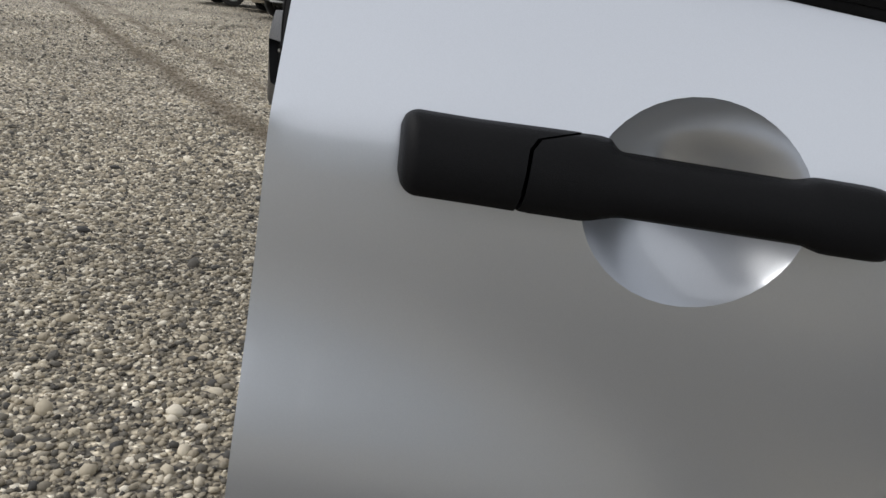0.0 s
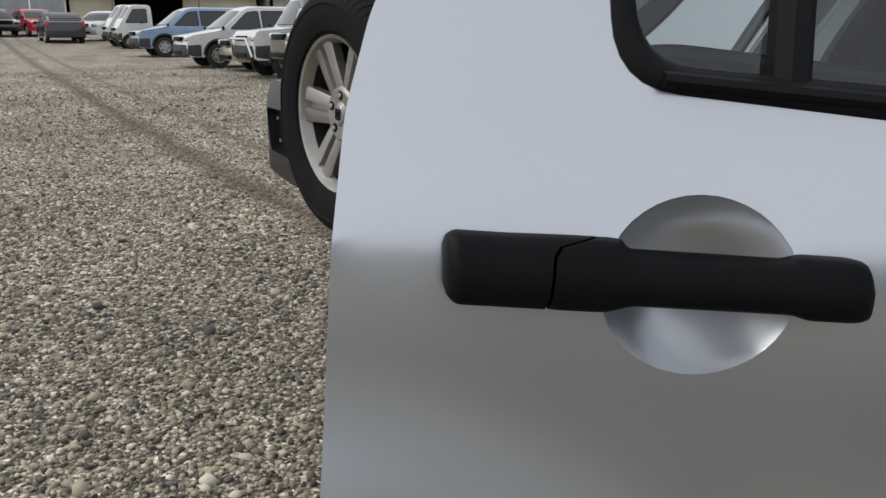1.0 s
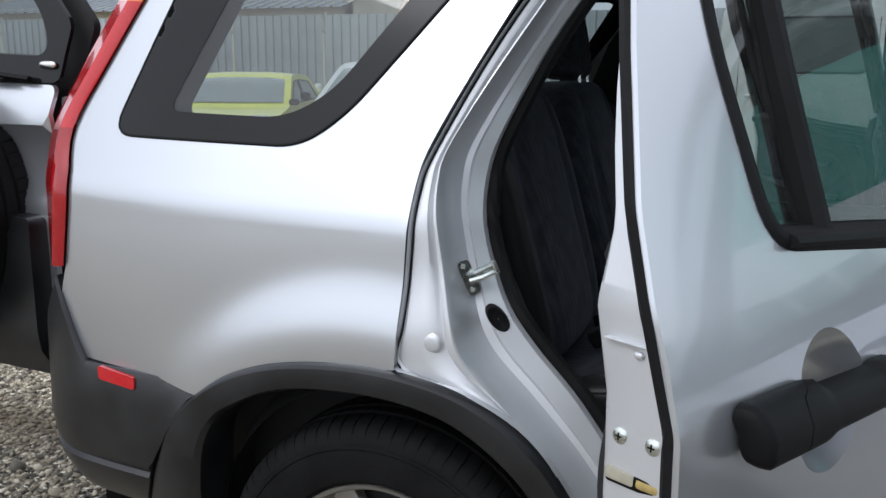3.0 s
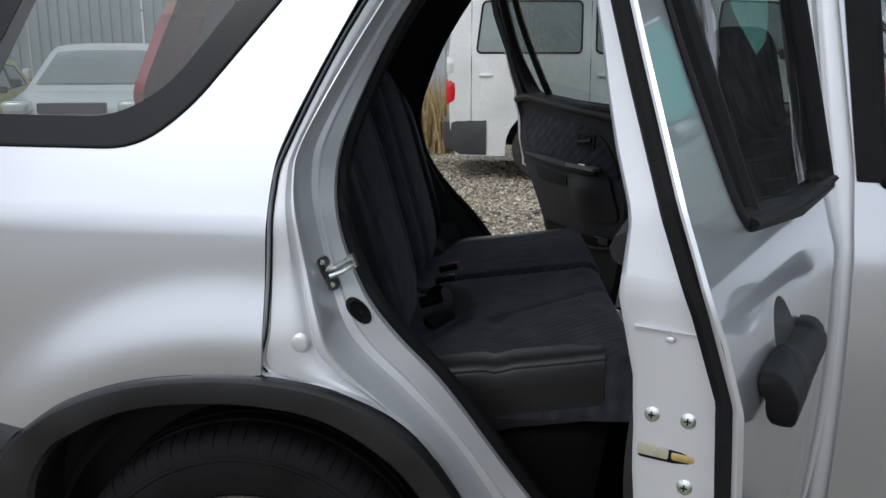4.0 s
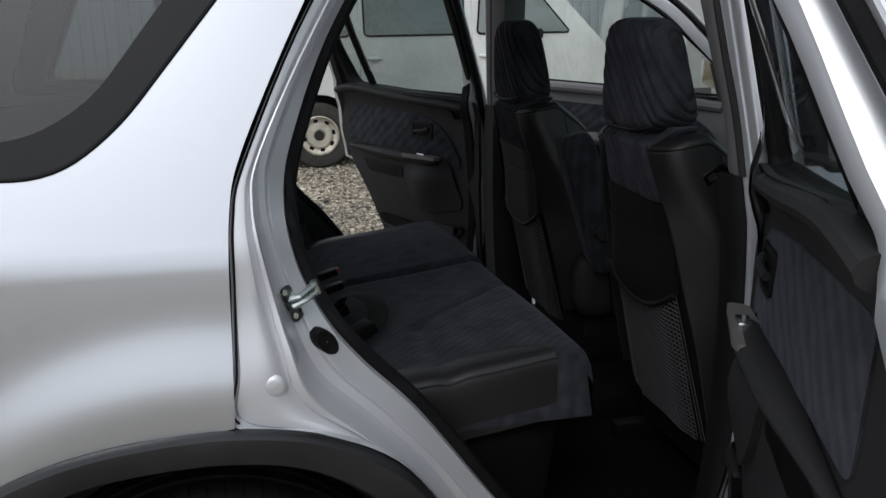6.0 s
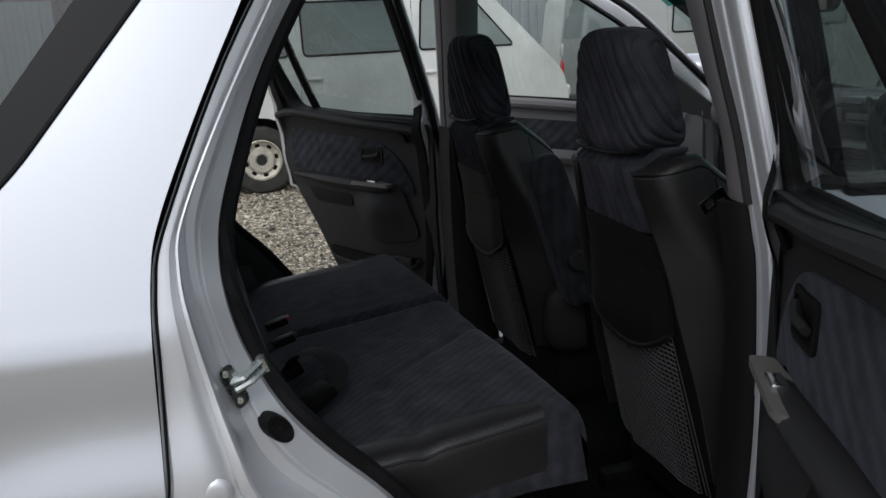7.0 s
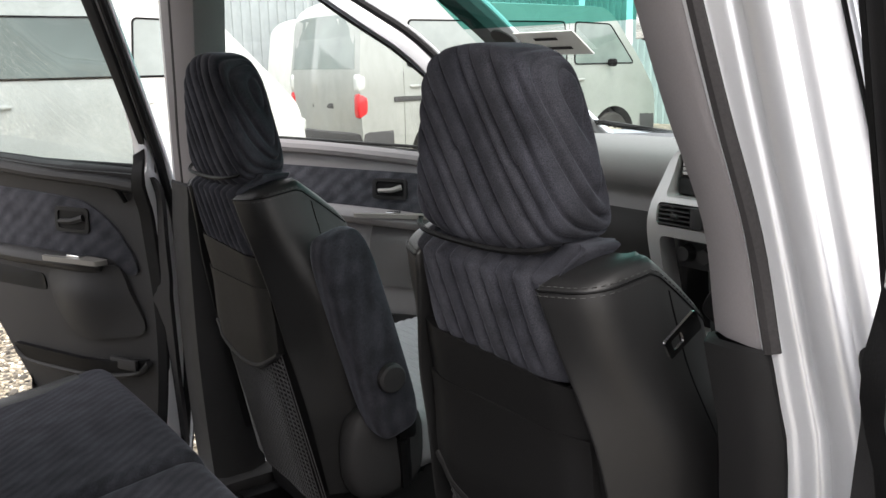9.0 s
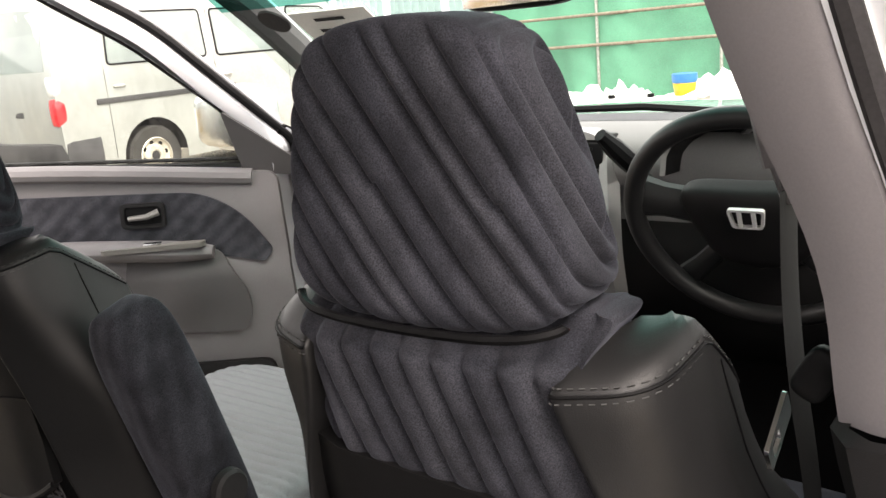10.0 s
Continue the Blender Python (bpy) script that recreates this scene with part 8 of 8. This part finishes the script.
OLD_WOOD = mat("weathered_timber", (0.20, 0.16, 0.12), 0.85, grain=20, grain_amount=0.3, bump=0.5, bump_scale=60)
DRY_GRASS = mat("dry_grass", (0.36, 0.27, 0.13), 0.9, grain=10, grain_amount=0.4)


def corrugated(length, height, pitch=0.10, depth=0.025):
    """Profiled steel sheet in the local xz plane."""
    n = int(length / pitch)
    xs = []
    for i in range(n):
        x = i * pitch
        xs += [(x, 0.0), (x + 0.42 * pitch, 0.0), (x + 0.5 * pitch, -depth), (x + 0.92 * pitch, -depth)]
    return loft([[Vector((x, y, z)) for x, y in xs] for z in (0.0, height)])


def fence(label, where, panels, length, height, material):
    root = thing("fence", label, "fence", where)
    first = None
    for i in range(panels):
        if first is None:
            first = part("fence_panel", corrugated(length - 0.02, height, 0.18, 0.03), material, root)
            ob = first
        else:
            ob = new("fence_panel", first.data)
            ob.parent = root
        ob.matrix_basis = pose(i * length, 0.004 * (i % 2), 0)
    for i in range(panels + 1):
        part("fence_post", tube([(i * length - 0.01, 0.05, 0), (i * length - 0.01, 0.05, height + 0.06)], 0.026, 8), STEEL, root)
    for z in (0.5, height - 0.3):
        part("fence_rail", tube([(0, 0.04, z), (panels * length, 0.04, z)], 0.022, 6), STEEL, root)
    return root


fence("grey corrugated steel fence along the yard", pose(-19.5, 12.6, GROUND), 11, 2.0, 2.2, SHEET_STEEL)
fence("teal corrugated steel fence ahead of the vans", pose(14.2, 14.5, GROUND, 0, 0, -90), 9, 1.4, 3.0, TEAL_STEEL)
fence("grey corrugated steel fence behind the vans", pose(2.2, 14.4, GROUND), 6, 2.0, 3.0, SHEET_STEEL)
netting = thing("safety_net", "green safety netting on a pole frame before the fence", "net", pose(13.0, 7.2, GROUND, 0, 0, -90))
rows_ = [[Vector((x, 0.10 * math.sin(2.3 * x) * (1 - z / 3.2) + 0.04 * math.sin(7 * x + z), z)) for x in [0.15 * k for k in range(38)]] for z in (0.1, 0.6, 1.1, 1.6, 2.1, 2.6)]
part("net", loft(rows_), GREEN_NET, netting)
for x_ in (0.0, 1.9, 3.8, 5.6):
    part("upright_pole", tube([(x_, -0.06, 0), (x_, -0.06, 2.8)], 0.025, 8), STEEL, netting)
for z_ in (0.9, 1.35, 2.2):
    part("cross_pole", tube([(-0.2, -0.1, z_), (5.8, -0.1, z_ + 0.05)], 0.024, 8), OLD_WOOD, netting)
fence("grey corrugated steel fence ahead of the car", pose(15.0, 3.5, GROUND, 0, 0, -90), 9, 1.6, 2.8, SHEET_STEEL)


def crumpled(name, label, centre, size, material, seed, category="plastic bag", group=""):
    def fn(v):
        k = 1 + 0.35 * noise.noise(v * 2.1 + Vector((seed, 0, 0))) + 0.15 * noise.noise(v * 5.3 + Vector((0, seed, 0)))
        return Vector((v.x * size[0] * k, v.y * size[1] * k, (v.z + 1) * size[2] * k * 0.8))
    ob = obj(name, blob(centre, size, 2.6, 12, fn), material)
    return tagged(ob, label, category, group)


for i_, (x_, y_, s_) in enumerate(((10.2, 4.1, (0.42, 0.36, 0.28)), (10.0, 3.55, (0.35, 0.30, 0.30)), (10.5, 3.2, (0.30, 0.35, 0.20)), (10.9, 2.75, (0.40, 0.40, 0.30)), (10.4, 4.7, (0.30, 0.28, 0.18)), (11.2, 2.2, (0.4, 0.4, 0.34)))):
    crumpled("rubbish_bag", "white plastic rubbish bag on the heap", (x_, y_, GROUND), s_, WHITE_BAG if i_ != 5 else mat("pale_green_bag", (0.35, 0.50, 0.32), 0.5, grain=12, bump=0.8, bump_scale=25), 3.7 * i_, group="rubbish heap")
can = thing("canister", "white plastic canister standing by the rubbish", "container", pose(9.6, 3.45, GROUND), "rubbish heap")
part("tank", box((-0.12, -0.16, 0.0), (0.12, 0.16, 0.42), 0.04), WHITE_BAG, can)
part("cap", ring([(0.001, 0.46), (0.04, 0.46), (0.04, 0.42)], (0, 0.08, 0), "z", 12), BLACK, can)
copy_thing(can, pose(9.7, 3.02, GROUND, 0, 0, 25))
tub = thing("tub", "blue and yellow plastic tub on the heap", "container", pose(10.0, 2.83, 0.38), "rubbish heap")
part("tub_body", ring([(0.001, 0.0), (0.11, 0.0), (0.13, 0.14), (0.13, 0.15)], (0, 0, 0), "z", 16), mat("yellow_plastic", (0.6, 0.36, 0.02), 0.4, grain=20), tub)
part("tub_lid", ring([(0.13, 0.14), (0.14, 0.16), (0.14, 0.24), (0.001, 0.25)], (0, 0, 0), "z", 16), mat("blue_plastic", (0.02, 0.16, 0.42), 0.4, grain=20), tub)
hose = obj("hose", tube(spline([(9.8, 3.2, 0.35), (9.6, 2.9, 0.30), (9.7, 2.6, 0.42), (10.0, 2.2, 0.55), (10.2, 1.9, 0.5)], 8), 0.035, 8), WHITE_BAG)
tagged(hose, "thick white plastic hose over the heap", "hose", "rubbish heap")
pallet = thing("pallet", "weathered timber pallet under the rubbish", "pallet", pose(10.3, 3.2, GROUND, 0, 0, 12), "rubbish heap")
for i_ in range(9):
    part("board", box((-0.6, -1.6 + 0.38 * i_, 0.24), (0.6, -1.32 + 0.38 * i_, 0.28), 0.004), OLD_WOOD, pallet)
for x_ in (-0.5, 0.0, 0.5):
    part("bearer", box((x_ - 0.05, -1.6, 0.0), (x_ + 0.05, 1.75, 0.24), 0.005), OLD_WOOD, pallet)


def shed(label, where, length, depth, eave, rise, wall, roof, opening=None, windows=()):
    """A long low shed with a ribbed pitched roof; its front stands in the local xz plane, facing -y."""
    root = thing("shed", label, "building", where)
    front = [(0, 0), (length, 0), (length, eave), (0, eave)]
    holes = [[(a, 0.02), (b, 0.02), (b, h), (a, h)] for a, b, h in ([opening] if opening else [])]
    holes += [[(a, z0), (b, z0), (b, z1), (a, z1)] for a, b, z0, z1 in windows]
    part("wall", thicken(sheet(front, holes, lambda x, z: Vector((x, 0, z)), 2.0), (0, 0.2, 0)), wall, root)
    for x in (0, length):
        gable = [(0, 0), (depth, 0), (depth, eave), (depth / 2, eave + rise), (0, eave)]
        part("gable_wall", thicken(sheet(gable, [], lambda y, z: Vector((x, y, z)), 2.0), (0.2 if x == 0 else -0.2, 0, 0)), wall, root)
    part("wall", box((0, depth - 0.2, 0), (length, depth, eave), 0), wall, root)
    for sgn in (0, 1):
        n = int((length + 1) / 0.45)
        rows = []
        for i in range(n):
            for dx, dz in ((0, 0), (0.32, 0), (0.35, 0.05), (0.42, 0.05)):
                x = -0.5 + 0.45 * i + dx
                y0, y1 = (-0.6, depth / 2) if sgn == 0 else (depth + 0.6, depth / 2)
                rows.append([Vector((x, y0, eave - 0.18 + dz)), Vector((x, y1, eave + rise + 0.05 + dz))])
        part("roof", loft(rows), roof, root)
    part("ridge_cap", tube([(-0.5, depth / 2, eave + rise + 0.08), (length + 0.5, depth / 2, eave + rise + 0.08)], 0.18, 6), roof, root)
    if opening:
        a, b, h = opening
        part("dark_inside", box((a - 2, 6, 0.0), (b + 2, 6.2, eave), 0), DARKNESS, root)
        part("lean_to_roof", box((a - 0.6, -1.2, h + 0.05), (b + 0.6, 0.0, h + 0.18), 0.02), GREY_ROOF, root)
    for a, b, z0, z1 in windows:
        part("window", box((a, 0.06, z0), (b, 0.12, z1), 0.01), V_GLASS, root)
    for i in range(3):
        x = length * (0.2 + 0.3 * i)
        part("roof_vent", box((x - 0.35, depth / 2 - 0.3, eave + rise), (x + 0.35, depth / 2 + 0.3, eave + rise + 0.55), 0.05), STEEL, root)
        part("vent_cap", box((x - 0.6, depth / 2 - 0.5, eave + rise + 0.55), (x + 0.6, depth / 2 + 0.5, eave + rise + 0.68), 0.03), STEEL, root)
    return root


shed("long cream shed with a teal ribbed roof", pose(-62, 6.2, 1.1, 0, 0, 90), 12.9, 12, 2.6, 1.45, CREAM_WALL, TEAL_ROOF, (3.0, 7.5, 2.28))
shed("low shed with a bright blue ribbed roof", pose(-61, 19.6, 1.1, 0, 0, 90), 26, 12, 2.45, 1.5, CREAM_WALL, BLUE_ROOF)
shed("cream building with a dark window beyond the fence", pose(-42, 22, 0.3), 12, 8, 4.15, 0.35, CREAM_WALL, GREY_ROOF, None, ((0.8, 2.0, 3.55, 4.05), (3.9, 6.2, 3.15, 3.9)))
shed("pale hut behind the corrugated fence", pose(-28.6, 23.5, 0.0), 16, 6, 3.25, 0.7, CREAM_WALL, GREY_ROOF, None, ((9.0, 10.4, 1.7, 2.5),))
fence("blue-grey corrugated fence beside the shed", pose(-60.5, -14.5, 1.1, 0, 0, 90), 10, 2.05, 2.9, SHEET_STEEL)
shed("cream hut with a window behind the vans", pose(3.0, 19.5, GROUND), 7, 5, 2.4, 0.8, CREAM_WALL, GREY_ROOF, None, ((2.4, 3.5, 1.2, 2.0), (4.8, 5.8, 1.2, 2.0)))
# poles and a mast
for x_, y_, h_ in ((-56, 8.0, 3.6), (-44, 16.5, 4.9), (-56, 13.2, 3.4)):
    p_ = obj("pole", tube([(x_, y_, rise(x_)), (x_, y_, h_)], lambda t: 0.09 - 0.03 * t, 8), OLD_WOOD)
    tagged(p_, "weathered wooden pole standing by the sheds", "pole", "poles")


# dry grass along the fence foot
def grass(name, label, patches):
    rng = random.Random(4)
    verts, faces = [], []
    for x0, x1, y0, y1, count, h in patches:
        for _ in range(count):
            x, y, a, hh = rng.uniform(x0, x1), rng.uniform(y0, y1), rng.uniform(0, 6.28), h * rng.uniform(0.5, 1.2)
            dx, dy, b = 0.012 * math.cos(a), 0.012 * math.sin(a), rng.uniform(-0.3, 0.3)
            k = len(verts)
            verts += [(x - dx, y - dy, GROUND), (x + dx, y + dy, GROUND), (x + dx * 0.7 + b * hh * 0.4, y + dy * 0.7, GROUND + 0.6 * hh), (x - dx * 0.7 + b * hh * 0.4, y - dy * 0.7, GROUND + 0.6 * hh), (x + b * hh, y, GROUND + hh)]
            faces += [(k, k + 1, k + 2, k + 3), (k + 3, k + 2, k + 4)]
    me = bpy.data.meshes.new(name)
    me.from_pydata(verts, [], faces)
    me.materials.append(DRY_GRASS)
    return tagged(new(name, me), label, "grass", kind="stuff")


grass("dry_grass", "straw-coloured dry grass at the foot of the fence", ((-3.0, 0.2, 8.6, 9.6, 1500, 0.9), (-19, 2, 12.0, 12.5, 2500, 0.7)))
